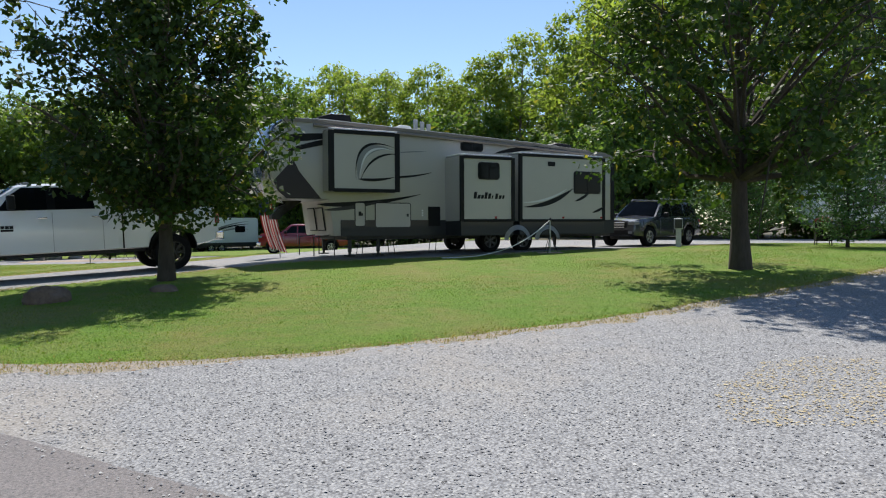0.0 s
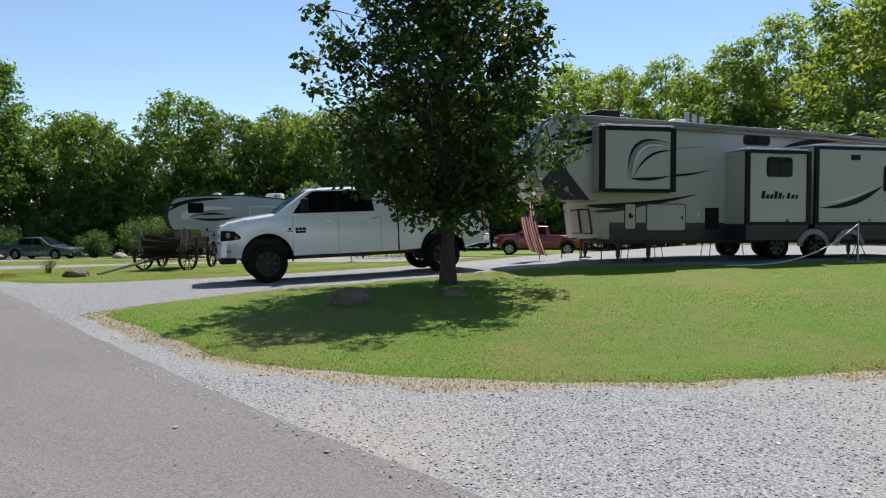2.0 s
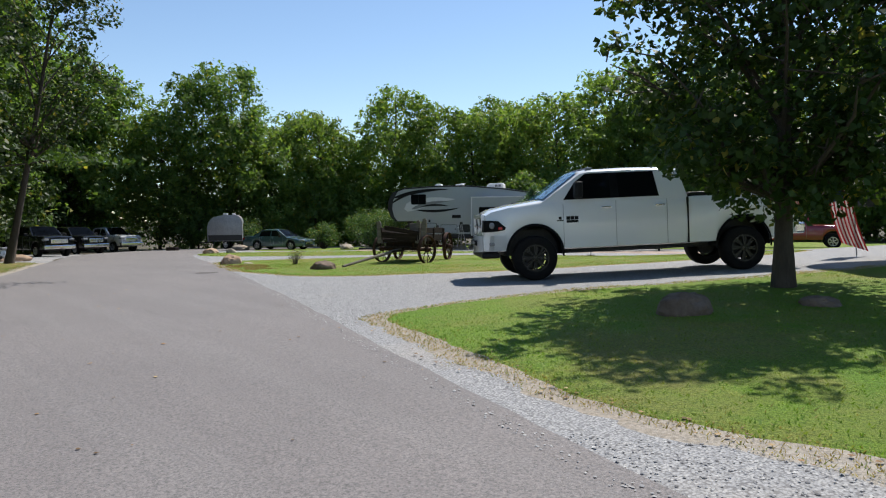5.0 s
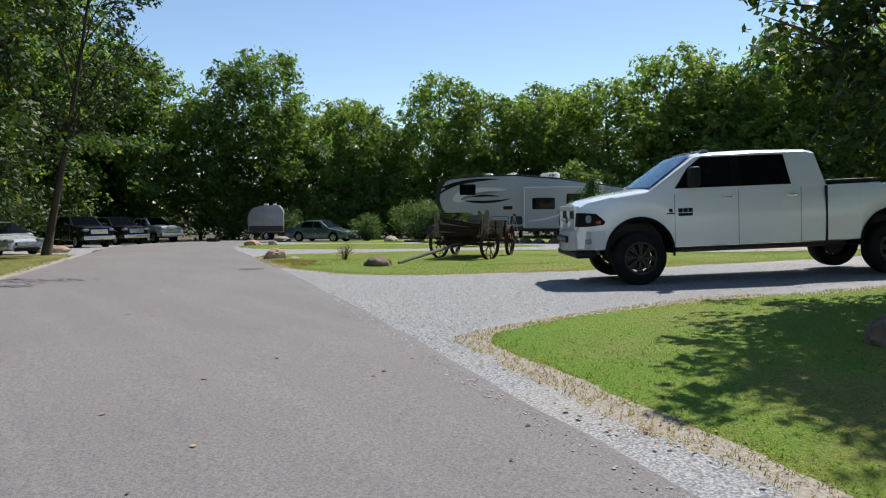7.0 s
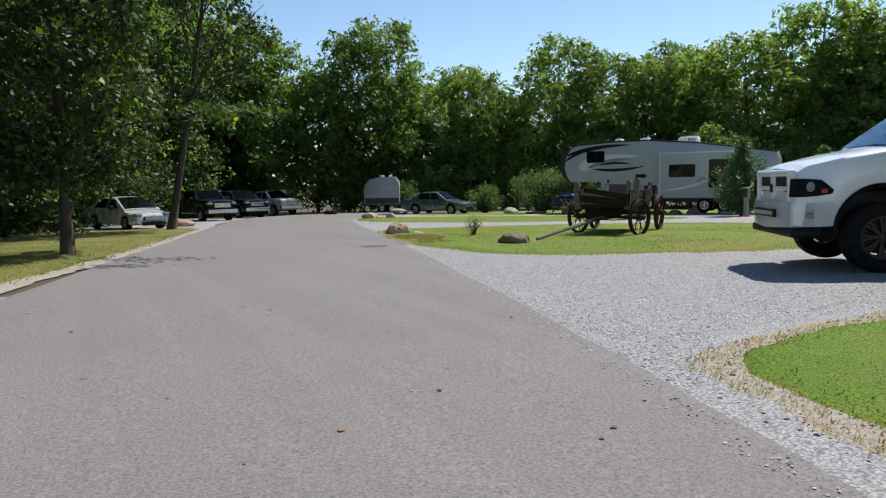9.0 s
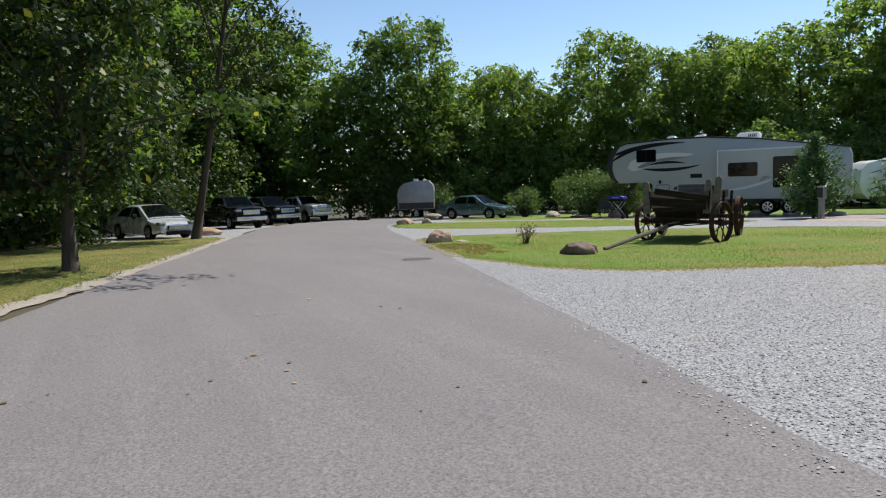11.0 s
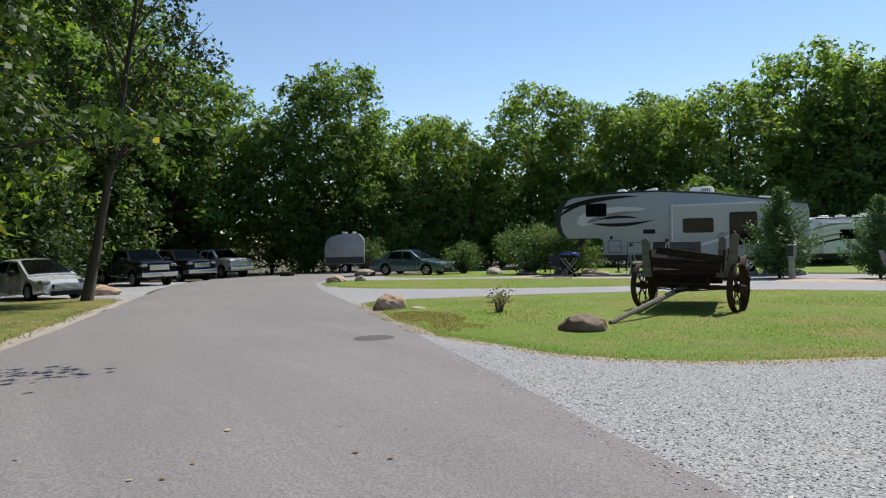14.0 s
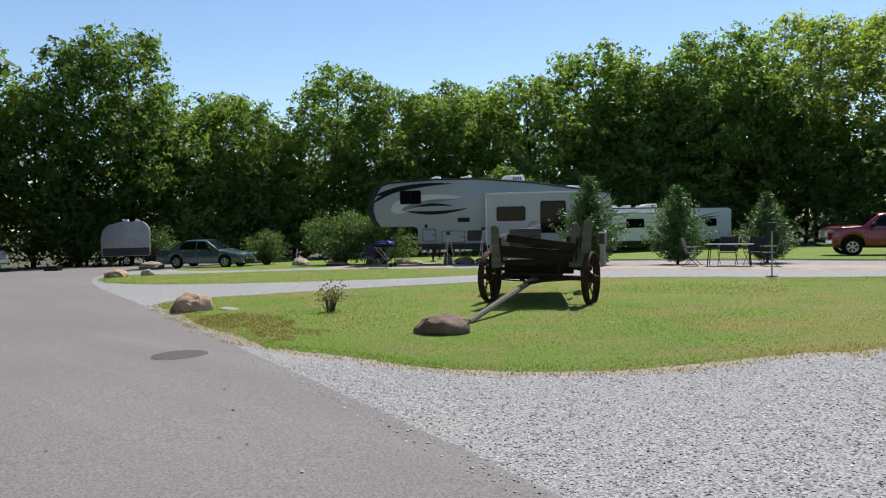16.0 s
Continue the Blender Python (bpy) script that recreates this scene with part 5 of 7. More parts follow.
CREW = dict(category="pickup truck", half=1.0, tyre=0.41, wide=0.27, wheelbase=3.7, sill=0.46, lift=0.04, arch=0.50, paint=BLACKCAR, rim=ALLOY, spokes=6, rise_front=0.03, rise_rear=0.2, crown=0.05,
            top=[(-0.98, 0.80), (-0.95, 1.20), (-0.8, 1.28), (0.5, 1.36), (0.62, 1.30), (2.6, 1.30), (2.66, 1.28), (4.85, 1.30), (4.9, 1.2), (4.92, 0.75)],
            cab=dict(belt=1.26, roof=1.90, tumble=0.18, ws0=0.30, ws1=1.05, rg1=2.46, rg0=2.64),
            windows=[[(0.72, 0.12), (1.50, 0.12), (1.50, 0.84), (1.16, 0.84)], [(1.58, 0.12), (2.34, 0.12), (2.28, 0.84), (1.58, 0.84)]],
            seams=[(1.54, 0.55, 1.25), (0.64, 0.55, 1.25), (2.40, 0.55, 1.25)], handles=[(1.38, 1.14), (2.22, 1.14)], mirror=(0.78, 1.30, 0.9))
for x, y, turn, mat, lab in ((-57.2, 10.6, 16, BLACKCAR, "black crew-cab pickup with a chrome grille parked in shade"), (-61.8, 13.6, 20, BLACKCAR, "black crew-cab pickup parked under the trees"), (-66.6, 17.2, 22, SILVER, "silver crew-cab pickup parked at the forest edge")):
    c = parked("pickup_truck", lab, dict(CREW, paint=mat), x, y, turn, (-1.0, 0.86, 1.14, 1.10, CHROME), (4.92, 1.05))
    part("front_bumper", box(-1.1, -0.8, -0.96, 0.96, 0.52, 0.76, 0.05), CHROME, c)
    c["group"] = "pickups parked in a row"
c = parked("pickup_truck", "red crew-cab pickup with a chrome front at a far site", dict(CREW, paint=RED), -24.1, 42.8, 204, (-1.0, 0.86, 1.14, 1.10, CHROME), (4.92, 1.05))
part("front_bumper", box(-1.1, -0.8, -0.96, 0.96, 0.52, 0.76, 0.05), CHROME, c)

SUV = dict(category="car", half=0.94, tyre=0.36, wide=0.24, wheelbase=2.75, sill=0.34, arch=0.42, paint=DARKSUV, rim=ALLOY, spokes=5, rise_front=0.1, rise_rear=0.2, crown=0.06,
           top=[(-0.90, 0.62), (-0.86, 0.92), (-0.6, 1.0), (0.35, 1.10), (0.6, 1.08), (3.5, 1.10), (3.62, 1.0), (3.66, 0.6)],
           cab=dict(belt=1.05, roof=1.70, tumble=0.18, ws0=0.35, ws1=1.05, rg1=3.25, rg0=3.62),
           windows=[[(0.80, 0.12), (1.55, 0.12), (1.55, 0.84), (1.16, 0.84)], [(1.63, 0.12), (2.45, 0.12), (2.42, 0.84), (1.63, 0.84)], [(2.55, 0.12), (3.30, 0.20), (3.12, 0.82), (2.53, 0.84)]],
           seams=[(1.59, 0.45, 1.05), (0.68, 0.45, 1.05)], handles=[(1.45, 0.95), (2.35, 0.97)], mirror=(0.80, 1.06, 0.85))
c = parked("suv", "dark slate SUV with roof rails parked behind the cream camper", SUV, -2.0, 29.4, 238, (-0.93, 0.68, 0.90, 0.86), (3.66, 0.95))
for s in (-1, 1):
    part("roof_rail", tube([(1.1, s * 0.62, 1.70), (1.2, s * 0.62, 1.775), (3.0, s * 0.62, 1.775), (3.15, s * 0.62, 1.69)], 0.018, 7), STEEL, c)


# ---------------------------------------------------------------- campers
def panel(x0, x1, z0, z1, y, mat, parent, name, t=0.02, r=0.0, label="", round_=0.0):
    """A flat piece on a flank that looks along -y; round_ rounds its corners."""
    if round_:
        pts = arc(x1 - round_, z1 - round_, round_, 0, 90, 5) + arc(x0 + round_, z1 - round_, round_, 90, 180, 5) + arc(x0 + round_, z0 + round_, round_, 180, 270, 5) + arc(x1 - round_, z0 + round_, round_, 270, 360, 5)
        b = prism(pts, y - t, y + 0.004)
    else:
        b = box(x0, x1, y - t, y + 0.004, z0, z1, r)
    return part(name, b, mat, parent, label)


def blade_shape(x0, z0, x1, z1, bow, thick, y, mat, parent, name="graphic", t=0.004, peak=0.5):
    """A curved stripe on a flank that tapers to both ends."""
    n = 16
    dx, dz = x1 - x0, z1 - z0
    ln = math.hypot(dx, dz)
    ux, uz = dx / ln, dz / ln
    up, lo = [], []
    for i in range(n + 1):
        k = i / n
        b = bow * 4 * k * (1 - k)
        w = thick * (math.sin(math.pi * k ** (math.log(0.5) / math.log(peak))) ** 0.8 if 0 < k < 1 else 0) / 2 + 0.002
        cx, cz = x0 + dx * k - uz * b, z0 + dz * k + ux * b
        up.append((cx - uz * w, cz + ux * w))
        lo.append((cx + uz * w, cz - ux * w))
    part(name, prism(up + lo[::-1], y - t, y), mat, parent)


def rv_window(parent, x0, x1, z0, z1, y, name="window"):
    w = panel(x0 - 0.035, x1 + 0.035, z0 - 0.035, z1 + 0.035, y, TRIM, parent, name, 0.022, 0, "", 0.09)
    panel(x0, x1, z0, z1, y - 0.022, GLASS, w, "pane", 0.006, 0, "", 0.07)
    part("mullion", box((x0 + x1) / 2 - 0.012, (x0 + x1) / 2 + 0.012, y - 0.034, y - 0.026, z0 + 0.01, z1 - 0.01), TRIM, w)
    return w


def hatch(parent, x0, x1, z0, z1, y, mat, frame_mat=TRIM):
    h = panel(x0 - 0.025, x1 + 0.025, z0 - 0.025, z1 + 0.025, y, frame_mat, parent, "hatch", 0.014, 0, "", 0.07)
    panel(x0, x1, z0, z1, y - 0.014, mat, h, "hatch_door", 0.006, 0, "", 0.05)
    part("latch", box(x1 - 0.12, x1 - 0.06, y - 0.036, y - 0.02, (z0 + z1) / 2 - 0.04, (z0 + z1) / 2 + 0.04, 0.008), DARKSTEEL, h)


def slide_out(parent, x0, x1, z0, z1, out, mat, border, deep=0.4, trim=TRIM):
    s = part("slide_out", box(x0, x1, -out, deep, z0, z1, 0.02), mat, parent)
    y = -out
    for a in ((x0 - 0.02, x0 + border, z0, z1), (x1 - border, x1 + 0.02, z0, z1), (x0 + border, x1 - border, z1 - border * 0.7, z1 + 0.02), (x0 + border, x1 - border, z0 - 0.02, z0 + border * 0.6)):
        part("slide_trim", box(a[0], a[1], y - 0.03, y + 0.05, a[2], a[3], 0.008), trim, s)
    part("slide_topper", box(x0 + 0.02, x1 - 0.02, -out + 0.06, 0.02, z1 + 0.022, z1 + 0.07, 0.015), WHITEPLASTIC, s)
    return s


def air_conditioner(parent, x, y, z, mat=WHITEPLASTIC, w=1.0):
    pts = [(x - w / 2, z), (x - w / 2 + 0.02, z + 0.20), (x - w / 2 + 0.15, z + 0.30), (x + w / 2 - 0.08, z + 0.32), (x + w / 2, z + 0.22), (x + w / 2, z)]
    a = part("air_conditioner", prism(pts, y - 0.35, y + 0.35, 0.035), mat, parent, "", 40)
    for k in range(5):
        part("vent_slot", box(x + 0.02 + 0.08 * k, x + 0.06 + 0.08 * k, y - 0.358, y - 0.348, z + 0.08, z + 0.22), PLASTIC, a)


def jack(parent, x, y, top):
    b = box(x - 0.045, x + 0.045, y - 0.045, y + 0.045, 0.12, top, 0.006)
    box(x - 0.03, x + 0.03, y - 0.03, y + 0.03, 0.02, 0.2, 0.004, b)
    box(x - 0.13, x + 0.13, y - 0.13, y + 0.13, 0.0, 0.035, 0.005, b)
    part("jack", b, DARKSTEEL, parent)


def cream_camper():
    m = pose(-9.12, 19.93, 0.78, 0, 0, 46)
    rv = thing("camper_trailer", "cream fifth-wheel camper with black trim and open slide-outs", "camper", m)
    prof = [(-1.72, 0.58), (-1.86, 1.58), (-2.95, 1.58), (-3.2, 1.72), (-3.42, 2.1), (-3.52, 2.6), (-3.46, 3.1), (-3.32, 3.5), (-3.05, 3.70), (-1.97, 3.72), (4.95, 3.47), (8.2, 3.29), (8.5, 3.16), (8.58, 2.4), (8.6, 0.58)]
    part("body", prism(prof, 0.0, 2.45, 0.05), CREAM, rv, "cream side walls", 30)
    part("front_cap", prism([(-2.98, 1.62), (-3.22, 1.76), (-3.45, 2.12), (-3.56, 2.6), (-3.50, 3.12), (-3.35, 3.54), (-3.10, 3.735), (-3.06, 3.66), (-3.28, 3.45), (-3.40, 3.05), (-3.44, 2.6), (-3.36, 2.15), (-3.16, 1.80)], 0.16, 2.30, 0.02), NAVY, rv, "glossy navy front cap", 40)
    part("windshield_band", prism([(-3.575, 2.62), (-3.55, 2.95), (-3.45, 3.2), (-3.42, 3.18), (-3.50, 2.9), (-3.53, 2.62)], 0.35, 2.1), GLASS, rv)
    # roof with its tan edge
    part("roof", prism([(-3.02, 3.72), (-1.97, 3.74), (4.95, 3.49), (8.2, 3.31), (8.2, 3.34), (4.95, 3.54), (-1.97, 3.80), (-3.0, 3.77)], 0.06, 2.39, 0.01), ROOFWHITE, rv)
    for y in (-0.012, 2.43):
        part("roof_edge", prism([(-3.10, 3.66), (-1.97, 3.67), (4.95, 3.42), (8.25, 3.23), (8.48, 3.12), (8.50, 3.19), (8.25, 3.32), (4.95, 3.51), (-1.97, 3.76), (-3.08, 3.75)], y - 0.02, y + 0.05), BROWN_EDGE, rv)
    part("awning_roll", tube([(-2.3, -0.07, 3.60), (1.2, -0.07, 3.48), (4.8, -0.07, 3.35), (8.2, -0.07, 3.18)], 0.045, 10), BROWN_EDGE, rv, "rolled tan awning under the roof edge", 40)
    # lower dark skirt
    panel(-1.52, 8.58, 0.56, 1.02, 0.0, GREYDARK, rv, "skirt", 0.018, 0, "dark grey lower skirt")
    part("belly", box(-1.3, 8.5, 0.1, 2.35, 0.46, 0.60, 0.02), DARKSTEEL, rv)
    # hitch and front of the basement
    part("hitch_panel", prism([(-3.40, 2.06), (-2.86, 2.66), (-2.68, 2.32), (-2.08, 1.605), (-3.05, 1.605), (-3.28, 1.80)], -0.012, 0.006), MAROON, rv, "dark angular graphic on the nose")
    part("pin_box", prism([(-2.7, 1.6), (-2.75, 1.25), (-2.95, 1.05), (-3.15, 1.05), (-3.15, 1.18), (-2.95, 1.4), (-2.35, 1.6)], 1.05, 1.4, 0.02), DARKSTEEL, rv)
    # front face panels of the basement, seen from the nose
    for k in range(2):
        y0 = 0.55 + 0.72 * k
        b = box(-0.012, 0.012, y0, y0 + 0.6, 0.12, 0.80, 0.01)
        hp = part("hatch", b, TRIM, rv)
        hp.matrix_local = pose(-1.735, 0, 0.60, 0, -8.0, 0) @ pose(-0.012, 0, 0)
        b = box(-0.012, 0.004, y0 + 0.03, y0 + 0.57, 0.15, 0.77, 0.01)
        d = part("hatch_door", b, CREAM, hp)
        d.matrix_local = pose(-0.008, 0, 0)
    # black stripes at the top of the nose
    blade_shape(-3.15, 3.20, -1.2, 3.44, -0.02, 0.20, -0.003, TRIM, rv, peak=0.25)
    blade_shape(-3.05, 2.86, 0.1, 3.46, 0.10, 0.14, -0.003, TRIM, rv, peak=0.3)
    part("graphic", box(-2.97, -2.945, -0.006, 0.0, 1.75, 3.05), TRIM, rv)
    blade_shape(-2.2, 1.45, 1.0, 1.78, -0.10, 0.13, -0.004, TRIM, rv, peak=0.35)
    blade_shape(-2.0, 1.30, -0.2, 1.58, -0.05, 0.10, -0.006, GREYDARK, rv, peak=0.4)
    blade_shape(3.6, 3.10, 6.6, 3.33, 0.12, 0.14, -0.004, TRIM, rv, peak=0.4)
    blade_shape(6.0, 3.18, 8.4, 3.02, 0.06, 0.10, -0.005, SWOOSH_PALE, rv)
    # slides
    s = slide_out(rv, -2.02, 0.04, 1.80, 3.44, 0.52, CREAM, 0.13)
    y = -0.52
    blade_shape(-1.20, 2.12, -0.16, 2.98, 0.44, 0.24, y - 0.002, SWOOSH, rv, peak=0.5)
    blade_shape(-1.26, 2.12, -0.11, 3.04, 0.54, 0.07, y - 0.005, TRIM, rv, peak=0.55)
    blade_shape(-1.12, 2.14, 0.0, 2.86, 0.24, 0.06, y - 0.009, TRIM, rv, peak=0.55)
    blade_shape(-1.14, 2.20, -0.1, 2.94, 0.40, 0.06, y - 0.007, SWOOSH_PALE, rv, peak=0.5)
    blade_shape(-1.20, 2.14, -0.10, 2.22, -0.05, 0.08, y - 0.011, TRIM, rv, peak=0.4)
    blade_shape(0.08, 2.94, 1.2, 3.04, 0.02, 0.03, -0.003, SWOOSH, rv)
    blade_shape(0.08, 2.26, 1.4, 2.44, -0.04, 0.06, -0.003, TRIM, rv, peak=0.3)
    slide_out(rv, 1.83, 3.70, 0.98, 2.88, 0.92, CREAM, 0.10)
    part("slide_skirt", box(1.84, 3.69, -0.91, 0.02, 0.55, 0.98, 0.01), GREYDARK, rv)
    rv_window(rv, 2.45, 3.13, 2.24, 2.68, -0.92)
    for k, (h, dx) in enumerate(((0.20, 0.10), (0.11, 0.10), (0.11, 0.09), (0.19, 0.09), (0.16, 0.09), (0.10, 0.04), (0.16, 0.09), (0.11, 0.09), (0.11, 0.07))):
        x = 2.26 + 0.125 * k
        part("lettering", prism([(x, 1.64), (x + dx, 1.64), (x + dx + 0.03, 1.64 + h), (x + 0.03, 1.64 + h)], -0.926, -0.92), TRIM, rv)
    part("hinge", box(3.0, 3.08, -0.935, -0.92, 1.02, 1.10, 0.005), TRIM, rv)
    slide_out(rv, 4.12, 7.58, 0.98, 3.06, 0.62, CREAM, 0.10)
    part("slide_skirt", box(4.13, 7.57, -0.61, 0.02, 0.55, 0.98, 0.01), GREYDARK, rv)
    rv_window(rv, 6.30, 7.36, 1.90, 2.56, -0.62)
    panel(5.22, 5.50, 2.72, 2.86, -0.62, TRIM, rv, "vent", 0.02)
    blade_shape(4.25, 1.42, 6.25, 2.04, -0.16, 0.15, -0.624, TRIM, rv, peak=0.55)
    blade_shape(4.25, 1.56, 6.0, 2.02, -0.12, 0.06, -0.627, SWOOSH_PALE, rv, peak=0.5)
    blade_shape(6.3, 1.62, 7.0, 1.98, -0.05, 0.09, -0.624, TRIM, rv)
    blade_shape(7.05, 1.26, 7.56, 1.46, -0.03, 0.08, -0.624, TRIM, rv)
    for k in range(3):
        panel(7.92, 8.08, 1.15 + 0.72 * k, 1.65 + 0.72 * k, 0.0, TRIM, rv, "graphic", 0.004)
    panel(8.42, 8.58, 1.0, 3.1, 0.0, TRIM, rv, "rear_corner_trim", 0.015)
    # fixed wall pieces
    rv_window(rv, 2.40, 3.14, 3.16, 3.36, 0.0)
    hatch(rv, -0.46, 0.64, 0.82, 1.50, 0.0, CREAM)
    hatch(rv, -1.08, -0.80, 0.86, 1.50, 0.0, CREAM)
    panel(-0.99, -0.91, 1.14, 1.26, -0.02, TRIM, rv, "socket", 0.012)
    panel(1.24, 1.64, 0.84, 1.42, 0.0, TRIM, rv, "furnace_vent", 0.025, 0, "black furnace vent")
    for k in range(3):
        panel(1.02, 1.07, 1.14 + 0.07 * k, 1.18 + 0.07 * k, 0.0, WHITEPLASTIC, rv, "tap_fitting", 0.015)
    for x in (5.8, 7.4, 3.0):
        panel(x, x + 0.07, 1.06, 1.12, -0.62 if x > 4 else -0.92, REDLENS, rv, "marker_light", 0.02)
    # wheels, fenders and jacks
    for y in (0.14, 2.30):
        for x in (3.48, 4.72):
            wheel(rv, x, y, 0.38, 0.22, DARKRIM, -1 if y < 1 else 1, 6)
    for x in (3.48, 4.72):
        b = bmesh.new()
        o = [b.verts.new((a, -0.93 if x < 4 else -0.66, c)) for a, c in arc(x + (0.35 if x < 4 else 0.45), 0.36, 0.50, 5, 175, 14)]
        i = [b.verts.new((a, -0.96 if x < 4 else -0.69, c)) for a, c in arc(x + (0.35 if x < 4 else 0.45), 0.36, 0.36, 5, 175, 14)]
        for k in range(len(o) - 1):
            b.faces.new((o[k], o[k + 1], i[k + 1], i[k]))
        bmesh.ops.solidify(b, geom=b.faces[:], thickness=0.02)
        part("fender", b, STEEL, rv, "grey wheel fender", 40)
    for x, y in ((-1.2, 0.15), (-1.2, 2.3), (-0.3, 0.2), (7.8, 0.15), (7.8, 2.3)):
        jack(rv, x, y, 0.62)
    # steps and frame under the nose
    part("stabiliser", tube([(-2.2, 0.3, 0.02), (-2.2, 0.3, 0.55), (-1.6, 0.3, 0.62), (-1.6, 0.3, 0.02)], 0.018, 6), DARKSTEEL, rv)
    part("stabiliser", tube([(-2.2, 1.6, 0.02), (-2.2, 1.6, 0.55), (-1.6, 1.6, 0.62), (-1.6, 1.6, 0.02)], 0.018, 6), DARKSTEEL, rv)
    # roof fittings
    part("roof_dome", prism([(-1.9, 3.78), (-1.82, 3.98), (-1.5, 4.08), (-0.9, 4.08), (-0.82, 3.76)], 0.75, 1.55, 0.04), PLASTIC, rv, "black rooftop air conditioner", 40)
    part("roof_vent", prism([(0.4, 3.68), (0.45, 3.80), (0.62, 3.86), (0.95, 3.84), (1.0, 3.66)], 0.5, 0.95, 0.03), WHITEPLASTIC, rv, "", 40)
    part("roof_vent", prism([(3.0, 3.58), (3.02, 3.68), (3.3, 3.70), (3.42, 3.56)], 0.5, 0.9, 0.02), PLASTIC, rv, "", 40)
    part("roof_dome", prism([(6.4, 3.42), (6.45, 3.60), (6.7, 3.68), (7.3, 3.64), (7.38, 3.38)], 0.75, 1.55, 0.04), PLASTIC, rv, "black rooftop air conditioner", 40)
    part("antenna_mast", tube([(2.0, 1.9, 3.55), (2.0, 1.9, 4.25)], 0.02, 6), STEEL, rv)
    for k in range(3):
        part("antenna_panel", box(1.72 + 0.24 * k, 1.86 + 0.24 * k, 1.84, 1.90, 3.80, 4.28 - 0.06 * k, 0.01), STEEL, rv)
    return rv


cream_camper()


def grey_camper():
    m = pose(-42.0, 28.2, -0.14, 0, 0, 33)
    rv = thing("camper_trailer", "grey fifth-wheel camper with black nose and silver swoosh", "camper", m)
    z = 0.14
    prof = [(1.55, 0.78), (1.52, 1.55), (1.35, 1.64), (-0.35, 1.64), (-0.62, 1.9), (-0.80, 2.4), (-0.76, 2.95), (-0.52, 3.40), (0.2, 3.66), (2.4, 3.78), (4.2, 3.77), (6.6, 3.55), (10.2, 3.0), (10.3, 2.7), (10.3, 0.72)]
    part("body", prism(prof, 0.0, 2.4, 0.05), GREYGEL, rv, "grey side walls", 30)
    part("front_cap", prism([(-0.36, 1.66), (-0.65, 1.9), (-0.84, 2.4), (-0.80, 2.97), (-0.55, 3.43), (-0.10, 3.60), (-0.30, 3.30), (-0.50, 2.9), (-0.55, 2.4), (-0.42, 1.95), (-0.2, 1.66)], -0.012, 2.41, 0.01), GREYDARK, rv, "black front cap", 40)
    part("roof", prism([(0.2, 3.68), (2.4, 3.80), (4.2, 3.79), (6.6, 3.57), (10.2, 3.02), (10.2, 3.05), (6.6, 3.62), (4.2, 3.83), (2.4, 3.84), (0.2, 3.72)], 0.05, 2.35), ROOFWHITE, rv)
    part("roof_edge", prism([(-0.5, 3.40), (0.2, 3.64), (2.4, 3.76), (4.2, 3.75), (6.6, 3.53), (10.25, 2.97), (10.25, 3.04), (6.6, 3.60), (4.2, 3.82), (2.4, 3.83), (0.2, 3.71), (-0.5, 3.46)], -0.03, 0.02), GREYDARK, rv)
    blade_shape(-0.5, 3.10, 3.2, 3.58, 0.16, 0.22, -0.004, TRIM, rv, peak=0.35)
    blade_shape(-0.6, 2.75, 0.9, 3.35, 0.12, 0.14, -0.004, TRIM, rv, peak=0.4)
    blade_shape(0.25, 2.42, 3.6, 2.98, 0.16, 0.62, -0.004, SWOOSH_PALE, rv, peak=0.22)
    blade_shape(0.75, 2.40, 3.3, 2.86, 0.12, 0.22, -0.008, SWOOSH, rv, peak=0.3)
    blade_shape(1.0, 2.36, 3.9, 2.46, -0.14, 0.16, -0.010, TRIM, rv, peak=0.45)
    blade_shape(1.3, 2.52, 3.2, 2.56, 0.10, 0.12, -0.012, TRIM, rv, peak=0.5)
    blade_shape(3.4, 1.15, 6.0, 1.42, 0.10, 0.10, -0.006, SWOOSH_PALE, rv)
    rv_window(rv, 0.75, 1.68, 2.72, 3.28, 0.0)
    # slide with its window and the dark entry glass
    s = part("slide_out", box(4.75, 9.2, -0.45, 0.4, 0.75, 3.06, 0.03), GREYGEL, rv)
    part("slide_trim", box(4.70, 9.25, -0.47, -0.40, 3.04, 3.10, 0.01), SWOOSH_PALE, s)
    part("slide_trim", box(4.72, 4.78, -0.47, -0.40, 0.75, 3.06, 0.01), SWOOSH_PALE, s)
    rv_window(rv, 5.25, 6.48, 1.86, 2.44, -0.45)
    rv_window(rv, 7.2, 8.25, 1.30, 2.66, -0.45)
    blade_shape(4.85, 1.15, 7.4, 1.75, -0.12, 0.12, -0.455, SWOOSH_PALE, rv)
    blade_shape(6.6, 1.55, 7.1, 1.75, 0.1, 0.14, -0.455, SWOOSH, rv)
    panel(3.4, 3.95, 1.82, 2.02, 0.0, TRIM, rv, "vent", 0.02)
    hatch(rv, 1.78, 2.36, 0.98, 1.50, 0.0, GREYGEL)
    hatch(rv, 2.68, 3.70, 0.90, 1.40, 0.0, GREYGEL)
    hatch(rv, 3.86, 4.5, 0.98, 1.40, 0.0, GREYDARK)
    panel(1.86, 1.98, 1.58, 1.74, 0.0, TRIM, rv, "fitting", 0.02)
    panel(1.55, 10.28, 0.70, 0.84, 0.0, GREYDARK, rv, "skirt", 0.02)
    part("belly", box(1.7, 10.2, 0.1, 2.3, 0.56, 0.74, 0.02), DARKSTEEL, rv)
